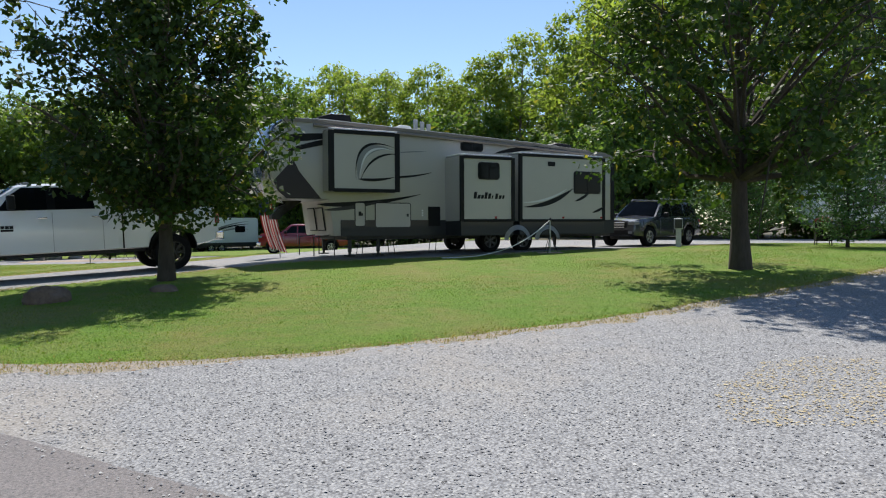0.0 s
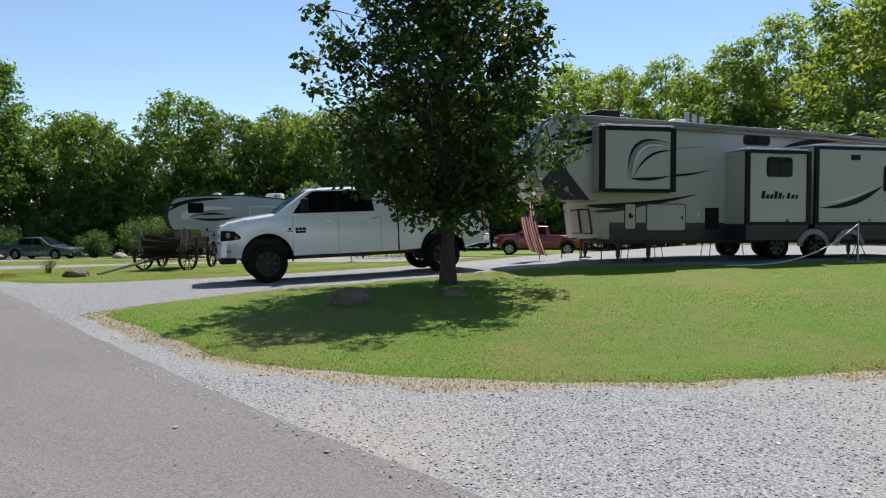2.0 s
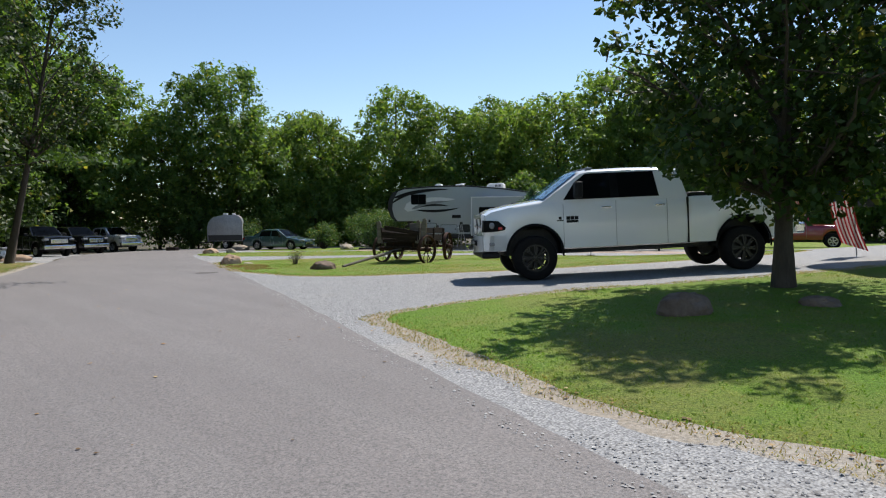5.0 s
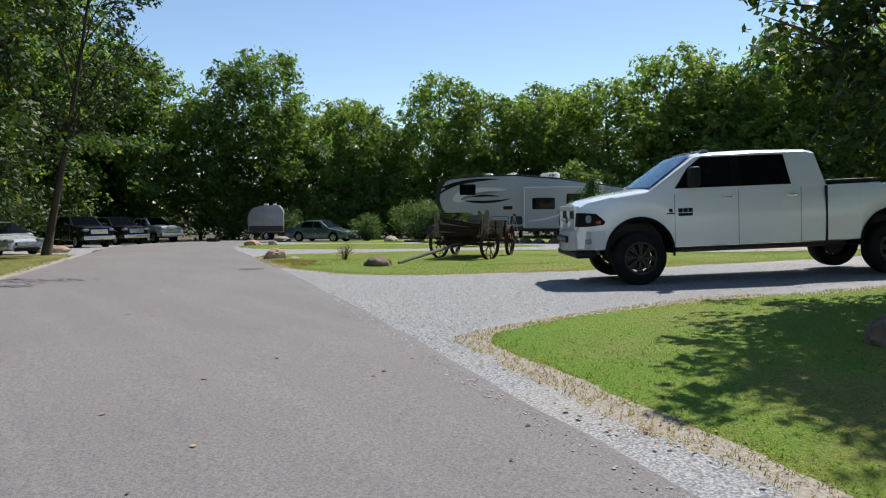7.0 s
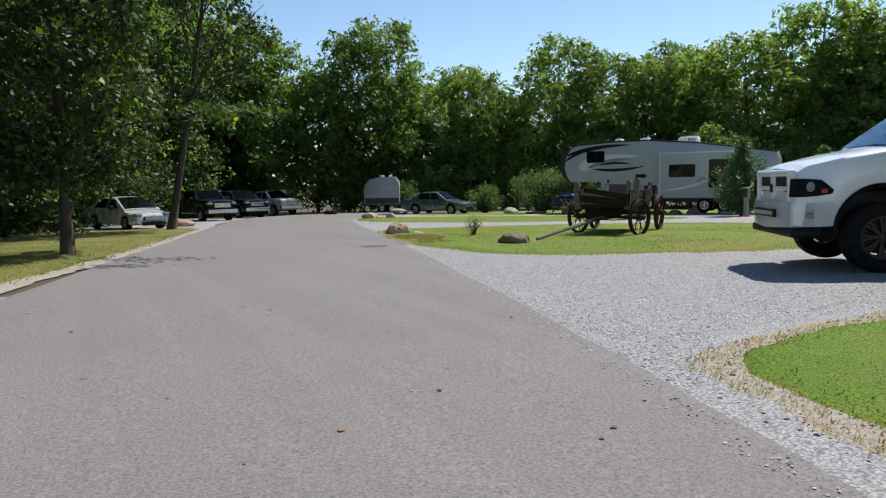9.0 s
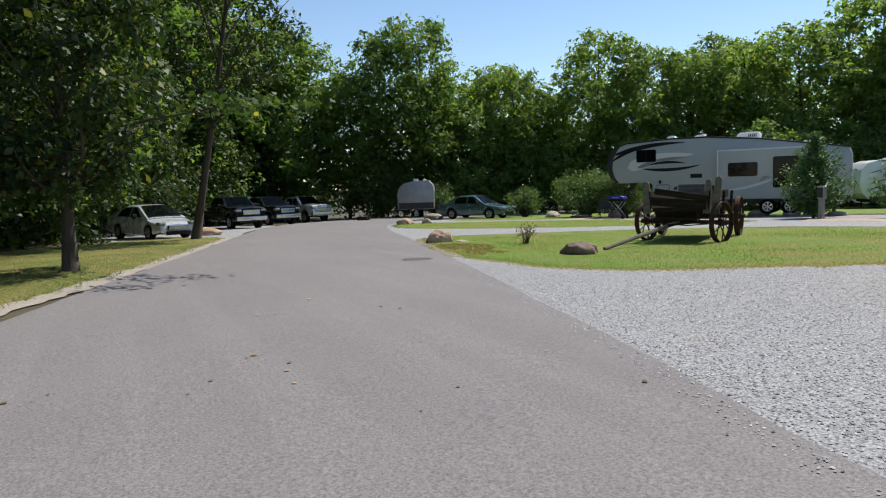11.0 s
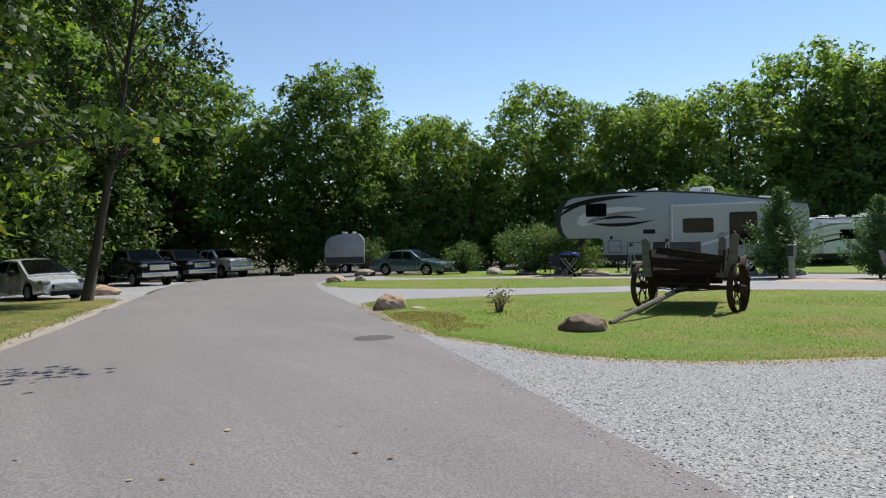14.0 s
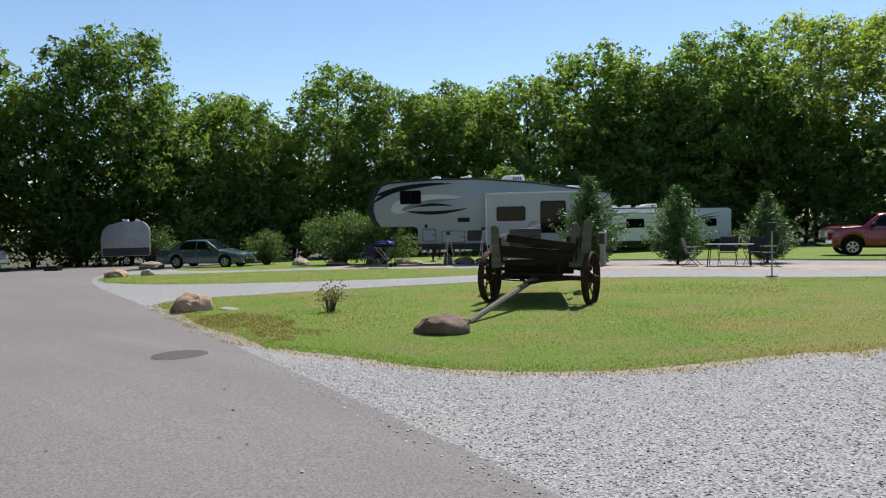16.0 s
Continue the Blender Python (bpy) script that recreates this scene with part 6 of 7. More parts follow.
    part("pin_box", prism([(0.4, 1.66), (0.2, 1.3), (-0.1, 1.2), (-0.1, 1.32), (0.1, 1.45), (0.0, 1.66)], 1.05, 1.4, 0.02), DARKSTEEL, rv)
    air_conditioner(rv, 5.9, 1.2, 3.64, WHITEPLASTIC, 1.05)
    part("roof_vent", prism([(2.1, 3.80), (2.15, 3.92), (2.3, 3.98), (2.5, 3.96), (2.6, 3.80)], 0.5, 0.9, 0.03), WHITEPLASTIC, rv, "", 40)
    part("roof_vent", prism([(3.4, 3.80), (3.5, 3.90), (3.9, 3.98), (4.0, 3.96), (3.85, 3.80)], 0.5, 0.9, 0.02), WHITEPLASTIC, rv, "raised white roof hatch", 40)
    part("roof_vent", prism([(8.3, 3.30), (8.35, 3.42), (8.9, 3.36), (9.0, 3.22)], 0.5, 0.9, 0.02), WHITEPLASTIC, rv, "", 40)
    for y in (0.14, 2.26):
        for x in (6.9, 7.85):
            wheel(rv, x, y, 0.37, 0.22, ALLOY, -1 if y < 1 else 1, 6)
    for x, y in ((2.2, 0.15), (2.2, 2.2), (9.6, 0.15), (9.6, 2.2)):
        jack(rv, x, y, 0.72)


grey_camper()


def white_camper(x, y, rz, length, label, wash):
    m = pose(x, y, gz(x, y), 0, 0, rz)
    rv = thing("camper_trailer", label, "camper", m)
    prof = [(0.35, 0.62), (-0.05, 1.0), (-0.22, 1.7), (-0.10, 2.5), (0.25, 2.95), (0.9, 3.12), (length - 0.3, 3.05), (length, 2.9), (length, 0.62)]
    part("body", prism(prof, 0.0, 2.4, 0.05), WHITEGEL, rv, "white side walls", 30)
    part("roof_edge", box(0.9, length - 0.2, -0.03, 0.02, 3.02, 3.10, 0.01), GREYDARK if wash else SWOOSH_PALE, rv)
    slide_out(rv, length * 0.10, length * 0.45, 0.85, 2.75, 0.45, WHITEGEL, 0.06, 0.4, SWOOSH_PALE)
    rv_window(rv, length * 0.2, length * 0.32, 1.75, 2.3, -0.45)
    rv_window(rv, length * 0.80, length * 0.88, 1.75, 2.25, 0.0)
    rv_window(rv, length * 0.55, length * 0.63, 1.75, 2.25, 0.0)
    for k in range(4):
        blade_shape(length * 0.5 + 0.5 * k, 1.3 + 0.1 * k, length * 0.92, 2.7 - 0.25 * k, 0.25, 0.14, -0.004, (SWOOSH, TRIM, SWOOSH_PALE, SWOOSH)[k], rv, peak=0.35)
        blade_shape(0.1, 1.2 + 0.35 * k, length * 0.42, 1.7 + 0.3 * k, 0.30, 0.12, -0.456, (TRIM, SWOOSH, SWOOSH_PALE, SWOOSH)[k], rv, peak=0.4)
    panel(0.4, length - 0.02, 0.60, 0.82, 0.0, GREYDARK, rv, "skirt", 0.02)
    part("belly", box(0.6, length - 0.2, 0.1, 2.3, 0.42, 0.64, 0.02), DARKSTEEL, rv)
    air_conditioner(rv, length * 0.45, 1.2, 3.06, WHITEPLASTIC, 1.0)
    for k in range(3):
        part("roof_vent", box(length * 0.14 + 1.1 * k, length * 0.14 + 0.5 + 1.1 * k, 0.5, 0.95, 3.08, 3.25, 0.05), WHITEPLASTIC, rv)
    for yy in (0.14, 2.26):
        for xx in (length * 0.6, length * 0.6 + 0.95):
            wheel(rv, xx, yy, 0.36, 0.2, ALLOY, -1 if yy < 1 else 1, 5)
    for xx, yy in ((0.9, 0.15), (0.9, 2.2), (length - 0.5, 0.15), (length - 0.5, 2.2)):
        jack(rv, xx, yy, 0.6)
    return rv


white_camper(-42.0, 47.6, 58, 11.0, "white travel trailer with dark swirls at a far site", True)
rv = white_camper(6.3, 40.2, 18, 9.0, "white travel trailer with grey swirls behind the trees", False)
part("awning", prism([(2.2, 3.0), (7.5, 3.0), (7.5, 2.96), (2.2, 2.96)], -2.4, 0.0), BROWN_EDGE, rv, "tan awning spread out from the wall")
for x in (2.3, 7.4):
    part("awning_arm", tube([(x, 0.0, 1.2), (x, -2.35, 2.95)], 0.02, 6), STEEL, rv)


def silver_camper():
    m = pose(-63.4, 23.7, gz(-63.4, 24), 0, 0, 62) @ Matrix.Diagonal((0.74, 1, 1.08, 1)) @ pose(0.5, 0, 0)
    rv = thing("camper_trailer", "small silver rounded camper parked at the forest edge", "camper", m)
    prof = [(0.0, 0.62)] + arc(0.9, 1.55, 0.95, 185, 95, 8) + [(1.6, 2.62), (3.2, 2.66)] + arc(3.0, 1.9, 0.75, 80, 0, 6) + [(3.75, 0.62)]
    part("body", prism(prof, 0.0, 2.2, 0.08), GREYCOVER, rv, "", 35)
    part("side_panel", prism([(0.1, 0.66), (0.05, 1.1), (3.7, 1.1), (3.7, 0.66)], -0.012, 0.004), GREYDARK, rv)
    part("end_window", prism([(3.77, 1.2), (3.77, 2.0), (3.74, 2.0), (3.74, 1.2)], 0.5, 1.5), GLASS, rv)
    b = box(3.74, 3.79, 0.16, 0.42, 0.8, 2.3, 0.02)
    part("end_panel", b, WHITEPLASTIC, rv)
    part("roof_vent", box(1.6, 2.1, 0.6, 1.1, 2.62, 2.78, 0.05), WHITEPLASTIC, rv)
    part("roof_vent", box(2.6, 2.95, 0.6, 1.1, 2.62, 2.76, 0.05), WHITEPLASTIC, rv)
    for y in (0.10, 2.1):
        wheel(rv, 1.9, y, 0.34, 0.2, ALLOY, -1 if y < 1 else 1, 5)
    for x in (0.6, 3.2):
        jack(rv, x, 0.2, 0.65)
    part("tongue", tube([(0.1, 0.5, 0.55), (-1.1, 1.1, 0.5), (0.1, 1.7, 0.55)], 0.045, 6), DARKSTEEL, rv)


silver_camper()


# ---------------------------------------------------------------- old wagon
def wagon():
    x0, y0 = -25.45, 16.18
    m = pose(x0, y0, gz(x0, y0) + 0.055, 0, 0, 34)
    w = thing("farm_wagon", "old weathered wooden farm wagon with rusty wheels on the lawn", "wagon", m)
    rng = np.random.default_rng(3)

    turned = pose(0, 0, 0, 0, 0, -18)

    def spoked(x, y, r, g):
        h = new("wagon_wheel")
        h.parent = w
        h.matrix_local = g @ pose(x, y, r - 0.015, 0, 0, 90)
        b = lathe([(r, -0.055), (r, 0.055), (r - 0.014, 0.06), (r - 0.03, 0.05), (r - 0.03, -0.05), (r - 0.014, -0.06), (r, -0.055)], 40)
        part("wheel_rim", b, RUST, h, "wide rusty iron rim", 40)
        b = lathe([(0.001, -0.15), (0.055, -0.15), (0.06, -0.08), (0.085, -0.05), (0.085, 0.05), (0.06, 0.08), (0.055, 0.15), (0.001, 0.15)], 16)
        part("wheel_hub", b, RUST, h, "", 40)
        one = None
        for k in range(12):
            a = 2 * math.pi * k / 12
            s = 0.045 if k % 2 else -0.045
            rot = Matrix.Rotation(a, 4, "Y")
            if one is None:
                one = part("spoke", tube([(0, -0.05, 0.06), (0, -0.012, r - 0.025)], 0.013, 6), RUST, h)
            else:
                share(one, h, rot @ (Matrix.Diagonal((1, -1 if k % 2 else 1, 1, 1))))
        return h

    track = 0.95
    for s in (-1, 1):
        spoked(s * track, 0.0, 0.47, turned)
        spoked(s * track, 2.05, 0.50, Matrix())
    part("axle", tube([(-track, 0, 0.455), (track, 0, 0.455)], 0.045, 8, None, turned), RUST, w)
    part("axle", tube([(-track, 2.05, 0.485), (track, 2.05, 0.485)], 0.045, 8), RUST, w)
    part("bolster", box(-0.62, 0.62, -0.08, 0.08, 0.52, 0.68, 0.02), OLDWOOD, w)
    part("bolster", box(-0.62, 0.62, 1.97, 2.13, 0.54, 0.68, 0.02), OLDWOOD, w)
    part("reach_pole", box(-0.05, 0.05, -0.2, 2.3, 0.44, 0.54, 0.015), OLDWOOD, w)
    part("brace_rod", tube([(-0.86, 0.1, 0.42), (0.0, 0.5, 0.33), (0.86, 0.1, 0.42)], 0.014, 6), RUST, w)
    for k in range(5):
        x = -0.58 + 0.24 * k
        b = box(x, x + 0.236, -0.35 - 0.08 * (k % 2), 2.45, 0.69, 0.725, 0.006)
        part("floor_board", b, OLDWOOD, w)
    # side boards, sagging
    for s in (-1, 1):
        for k in range(2):
            b = box(-0.018, 0.018, -0.42, 2.45, -0.10, 0.10, 0.006)
            o = part("side_board", b, OLDWOOD, w, "weathered side plank")
            o.matrix_local = pose(s * (0.64 + 0.02 * k), 0, 0.86 + 0.215 * k, -1.5 + 1.0 * k * s, 4.0 * s, 0.8 * s)
        for y in (-0.30, 1.0, 2.2):
            o = part("stake", box(-0.03, 0.03, -0.045, 0.045, 0.60, 1.14 if y > 0 else 1.20, 0.008), OLDWOOD, w)
            o.matrix_local = pose(s * 0.70, y, 0, 0, 3 * s, 0)
    # front board, split posts and loose planks
    o = part("front_board", box(-0.66, 0.60, -0.022, 0.022, -0.10, 0.10, 0.008), OLDWOOD, w, "dark split front plank")
    o.matrix_local = pose(0, -0.40, 0.90, 0, 5, 0)
    o = part("front_board", box(-0.56, 0.66, -0.022, 0.022, -0.07, 0.07, 0.008), OLDWOOD, w)
    o.matrix_local = pose(0.0, -0.44, 1.10, 0, 9, -3)
    o = part("front_board", box(-0.60, 0.62, -0.02, 0.02, -0.05, 0.05, 0.008), OLDWOOD, w)
    o.matrix_local = pose(0.0, -0.38, 0.76, 0, -1, 2)
    for x, z1, t, wd in ((-0.70, 1.42, -3, 0.09), (0.56, 1.44, 3, 0.08), (0.72, 1.50, 5, 0.09)):
        b = prism([(-wd, 0.66), (wd, 0.66), (wd * 0.9, z1 - 0.06), (wd * 0.3, z1), (-wd * 0.7, z1 - 0.03)], -0.03, 0.03, 0.008)
        o = part("end_post", b, GREYWOOD, w, "grey split upright plank")
        o.matrix_local = pose(x, -0.36, 0, 0, t, 0)
    o = part("tail_board", box(-0.46, 0.22, -0.02, 0.02, 0.94, 1.32, 0.01), GREYWOOD, w)
    o.matrix_local = pose(-0.15, 2.46, 0, 4, 0, 0)
    # tongue down to the grass
    part("tongue", tube([(0.0, -0.10, 0.47), (-0.04, -1.4, 0.28), (-0.10, -2.96, 0.04)], [0.055, 0.05, 0.04], 8, None, turned), GREYWOOD, w, "long grey wooden tongue resting on the grass")
    part("tongue_hound", tube([(-0.4, 0.0, 0.47), (0.02, -0.7, 0.40), (0.42, 0.0, 0.47)], 0.03, 6, None, turned), OLDWOOD, w)
    for x in (-0.35, 0.35):
        part("strap", box(x - 0.03, x + 0.03, -0.10, 0.10, 0.50, 0.70, 0.005), RUST, w)
    part("double_tree", box(-0.55, 0.55, -0.42, -0.34, 0.50, 0.56, 0.012, None, turned), OLDWOOD, w)


wagon()


# ---------------------------------------------------------------- small things
def manhole():
    x, y = -26.1, 9.63
    t = thing("manhole_cover", "round dark iron manhole cover set in the asphalt", "manhole", at(x, y, 0.030, 0, 0.76))
    b = lathe([(0.001, 0.0), (0.34, 0.0), (0.34, 0.012), (0.001, 0.014)], 36, None, pose(0, 0, 0, 90, 0, 0))
    part("lid", b, IRON, t, "", 40)
    b = lathe([(0.345, 0.0), (0.42, 0.0), (0.42, 0.010), (0.345, 0.012), (0.345, 0.0)], 36, None, pose(0, 0, 0, 90, 0, 0))
    part("ring", b, IRON, t, "", 40)


manhole()


def flag():
    """A striped flag that hangs in folds from a short slanted staff."""
    x, y = -13.1, 20.05
    t = thing("flag", "red and white striped flag hanging limp beside the camper", "flag", pose(x, y, gz(x, y), 0, 0, 20))
    part("staff", tube([(0.28, 0.05, 0.0), (0.22, 0.05, 1.0), (0.06, 0.0, 1.9), (-0.3, 0, 2.0)], 0.016, 8), STEEL, t)
    n, rows = 13, 14
    for k in range(n):
        b = bmesh.new()
        vs = []
        for r in range(rows + 1):
            v = r / rows
            pts = []
            for e in (0, 1):
                u = (k + e) / n
                fold = 0.05 * math.sin(u * 15 + v * 1.5) * (0.4 + v)
                xx = -0.34 + u * (0.46 + 0.10 * v) + 0.30 * v * v
                pts.append(b.verts.new((xx, fold, 1.78 - 1.62 * v * (1 - 0.12 * (1 - u)))))
            vs.append(pts)
        for a, c in zip(vs, vs[1:]):
            b.faces.new((a[0], a[1], c[1], c[0]))
        bmesh.ops.solidify(b, geom=b.faces[:], thickness=0.004)
        part("stripe", b, CLOTH_RED if k % 2 == 0 else CLOTH_WHITE, t, "", 60)
    b = bmesh.new()
    vs = [[b.verts.new((-0.345 + u * 0.32, 0.05 * math.sin(u * 0.65 * 15 + v * 0.6) * 0.6 - 0.012, 1.785 - 0.45 * v)) for u in (0, 0.25, 0.5, 0.75, 1)] for v in (0, 0.5, 1)]
    for a, c in zip(vs, vs[1:]):
        for k in range(4):
            b.faces.new((a[k], a[k + 1], c[k + 1], c[k]))
    bmesh.ops.solidify(b, geom=b.faces[:], thickness=0.004)
    part("canton", b, CLOTH_BLUE, t)


flag()


def pedestal(x, y, label, h=1.1):
    t = thing("utility_pedestal", label, "pedestal", at(x, y, 0.04))
    part("post", box(-0.09, 0.09, -0.07, 0.07, 0, h * 0.72, 0.01), STEEL, t)
    part("outlet_box", box(-0.14, 0.14, -0.10, 0.09, h * 0.62, h, 0.02), STEEL, t)
    part("cover", box(-0.12, 0.12, -0.115, -0.095, h * 0.66, h * 0.96, 0.008), DARKSTEEL, t)


pedestal(-30.9, 28.5, "grey metal utility pedestal beside the grey camper", 1.25)
pedestal(-1.0, 26.6, "grey metal utility pedestal beside the lawn", 1.0)


def water_stand():
    t = thing("water_stand", "slim water tap post on a concrete foot with three legs", "tap post", at(-4.75, 21.6, 0.03, 20))
    part("pipe", tube([(0, 0, 0.02), (0, 0, 1.05)], 0.02, 8), STEEL, t)
    part("tap", tube([(0, 0, 1.0), (0.0, -0.10, 1.04), (0, -0.14, 0.98)], 0.022, 8), DARKSTEEL, t)
    for k in range(3):
        a = k * 2.1
        part("leg", tube([(0, 0, 0.6), (0.24 * math.cos(a), 0.24 * math.sin(a), 0.03)], 0.010, 6), DARKSTEEL, t)
    part("foot", box(-0.35, 0.35, -0.18, 0.18, 0.0, 0.05, 0.015), PATIO, t)
    pts = [(-4.75, 21.50, gz(-4.75, 21.5) + 1.0)]
    for k in range(1, 25):
        q = k / 24
        x, y = -4.75 - 2.6 * q, 21.50 - 2.3 * q - 0.35 * math.sin(math.pi * q)
        pts.append((x, y, gz(x, y) + 0.07 + 0.95 * (1 - q) ** 3.2))
    solo("hose", tube(pts, 0.014, 7), HOSE, "white water hose sagging from the tap to the grass", "hose", None, "", "", 60)


water_stand()


def folding_grill():
    x, y = -40.1, 26.3
    t = thing("folding_grill", "blue-lidded portable grill on crossed steel legs", "grill", at(x, y, 0.06, 25))
    part("bowl", prism([(-0.34, 0.86), (-0.42, 0.92), (-0.42, 0.97), (0.42, 0.97), (0.42, 0.92), (0.34, 0.86)], -0.24, 0.24, 0.02), PLASTIC, t)
    part("lid", prism([(-0.42, 0.975), (-0.38, 1.06), (-0.25, 1.11), (0.25, 1.11), (0.38, 1.06), (0.42, 0.975)], -0.24, 0.24, 0.03), BLUEPAINT, t, "blue enamel lid", 40)
    for yy in (-0.2, 0.2):
        part("leg", tube([(-0.36, yy, 0.02), (0.36, yy, 0.86)], 0.014, 6), STEEL, t)
        part("leg", tube([(0.36, yy, 0.06), (-0.36, yy, 0.86)], 0.014, 6), STEEL, t)
    for yy in (-0.23, 0.23):
        part("wheel", lathe([(0.001, -0.02), (0.09, -0.02), (0.09, 0.02), (0.001, 0.02)], 18, None, pose(0.36, yy, 0.09)), PLASTIC, t)
    part("handle", tube([(-0.15, -0.26, 1.02), (-0.15, -0.29, 1.03), (0.15, -0.29, 1.03), (0.15, -0.26, 1.02)], 0.012, 6), STEEL, t)


folding_grill()


def tripod(x, y, h, label):
    t = thing("tripod_stand", label, "stand", at(x, y, 0.05))
    for k in range(3):
        a = k * 2.094 + 0.4
        part("leg", tube([(0.03 * math.cos(a), 0.03 * math.sin(a), h), (0.32 * math.cos(a), 0.32 * math.sin(a), 0.0)], 0.014, 6), STEEL, t)
    part("head", box(-0.06, 0.06, -0.06, 0.06, h - 0.04, h + 0.10, 0.01), DARKSTEEL, t)


tripod(-37.6, 27.6, 1.35, "aluminium tripod stand beside the grey camper")
tripod(-36.2, 28.2, 1.5, "aluminium tripod stand in front of the grey camper")


def folding_chair_mesh():
    t = thing("folding_chair", "folding camp chair with dark fabric on the patio", "chair", Matrix(), "chairs on the patio")
    for s in (-1, 1):
        part("leg", tube([(s * 0.28, -0.26, 0.0), (s * 0.28, 0.22, 0.48)], 0.012, 6), DARKSTEEL, t)
        part("leg", tube([(s * 0.28, 0.26, 0.0), (s * 0.28, -0.22, 0.44)], 0.012, 6), DARKSTEEL, t)
        part("armrest", box(s * 0.28 - 0.03, s * 0.28 + 0.03, -0.26, 0.24, 0.62, 0.65, 0.01), DARKSTEEL, t)
        part("upright", tube([(s * 0.28, 0.16, 0.40), (s * 0.28, 0.34, 0.98)], 0.012, 6), DARKSTEEL, t)
        part("arm_post", tube([(s * 0.28, -0.22, 0.44), (s * 0.28, -0.22, 0.63)], 0.010, 6), DARKSTEEL, t)
    part("seat", box(-0.27, 0.27, -0.24, 0.20, 0.42, 0.445, 0.01), FABRIC, t)
    b = box(-0.27, 0.27, -0.012, 0.012, 0.0, 0.52, 0.01)
    o = part("backrest", b, FABRIC, t)
    o.matrix_local = pose(0, 0.18, 0.46, -17, 0, 0)
    return t


def patio_table():
    t = thing("patio_table", "dark wire patio table on slim legs", "table", at(-26.7, 29.4, 0.065, 15))
    part("tabletop", box(-0.75, 0.75, -0.42, 0.42, 0.70, 0.73, 0.012), DARKSTEEL, t)
    for sx in (-1, 1):
        for sy in (-1, 1):
            part("leg", tube([(sx * 0.66, sy * 0.35, 0.0), (sx * 0.60, sy * 0.30, 0.70)], 0.018, 6), DARKSTEEL, t)


patio_table()
ch = folding_chair_mesh()
ch.matrix_basis = at(-27.8, 29.0, 0.065, 100)
for x, y, r in ((-25.5, 29.7, -80), (-27.0, 30.1, 10), (-26.2, 30.4, -5)):
    copy_thing(ch, at(x, y, 0.065, r))
c2 = copy_thing(ch, at(-41.0, 26.3, 0.065, 60))
c2["label"], c2["group"] = "folding camp chair with dark fabric beside the grey camper", "chairs by the grey camper"


def garden_post():
    t = thing("garden_lamp_post", "thin metal post with a small dark lamp head", "lamp post", at(-23.8, 24.1, 0.05))
    part("pole", tube([(0, 0, 0), (0, 0, 1.16)], 0.02, 8), STEEL, t)
    part("lamp_head", prism([(-0.08, 1.14), (-0.12, 1.30), (-0.10, 1.36), (0.10, 1.36), (0.12, 1.30), (0.08, 1.14)], -0.06, 0.06, 0.01), DARKSTEEL, t)
    part("base", box(-0.12, 0.12, -0.12, 0.12, 0.0, 0.03, 0.01), DARKSTEEL, t)


garden_post()


def red_grill():
    t = thing("kettle_grill", "red-lidded charcoal grill beside the far site", "grill", at(3.95, 28.7, 0.03))
    part("bowl", lathe([(0.001, 0.60), (0.18, 0.62), (0.28, 0.74), (0.29, 0.84), (0.001, 0.84)], 20, None, pose(0, 0, 0, 90, 0, 0) @ Matrix.Diagonal((1, 1, 1, 1))), PLASTIC, t, "", 40)
    part("lid", lathe([(0.30, 0.845), (0.28, 0.95), (0.18, 1.04), (0.001, 1.07)], 20, None, pose(0, 0, 0, 90, 0, 0)), RED, t, "red domed lid", 40)
    part("cart", box(-0.26, 0.26, -0.2, 0.2, 0.18, 0.56, 0.02), PLASTIC, t)
    for sx in (-1, 1):
        for sy in (-1, 1):
            part("leg", tube([(sx * 0.24, sy * 0.18, 0.0), (sx * 0.22, sy * 0.16, 0.72)], 0.018, 6), DARKSTEEL, t)


red_grill()


def camp_rack(x, y, rz, label):
    """A low folding rack of thin dark legs, stowed under a camper."""
    t = thing("folding_rack", label, "rack", at(x, y, 0.03, rz))
    part("top", box(-0.6, 0.6, -0.25, 0.25, 0.40, 0.425, 0.01), DARKSTEEL, t)
    for sx in (-1, 1):
        for sy in (-1, 1):
            part("leg", tube([(sx * 0.55, sy * 0.22, 0.0), (sx * 0.50, sy * 0.20, 0.40)], 0.012, 6), DARKSTEEL, t)


camp_rack(-10.1, 21.2, 46, "low dark folding rack under the cream camper's nose")
camp_rack(-8.2, 22.6, 46, "low dark folding rack under the cream camper")
b = box(-0.45, 0.45, -0.2, 0.2, 0, 0.26, 0.03)
solo("storage_crate", b, MAROON, "dark red storage crate beside the small camper", "crate", at(-60.4, 20.2, 0.03, 30))
b = box(-0.5, 0.5, -0.3, 0.3, 0, 0.12, 0.03)
solo("doormat", b, FABRIC, "dark folded mat on the pad", "mat", at(-44.3, 27.2, 0.05, 10))


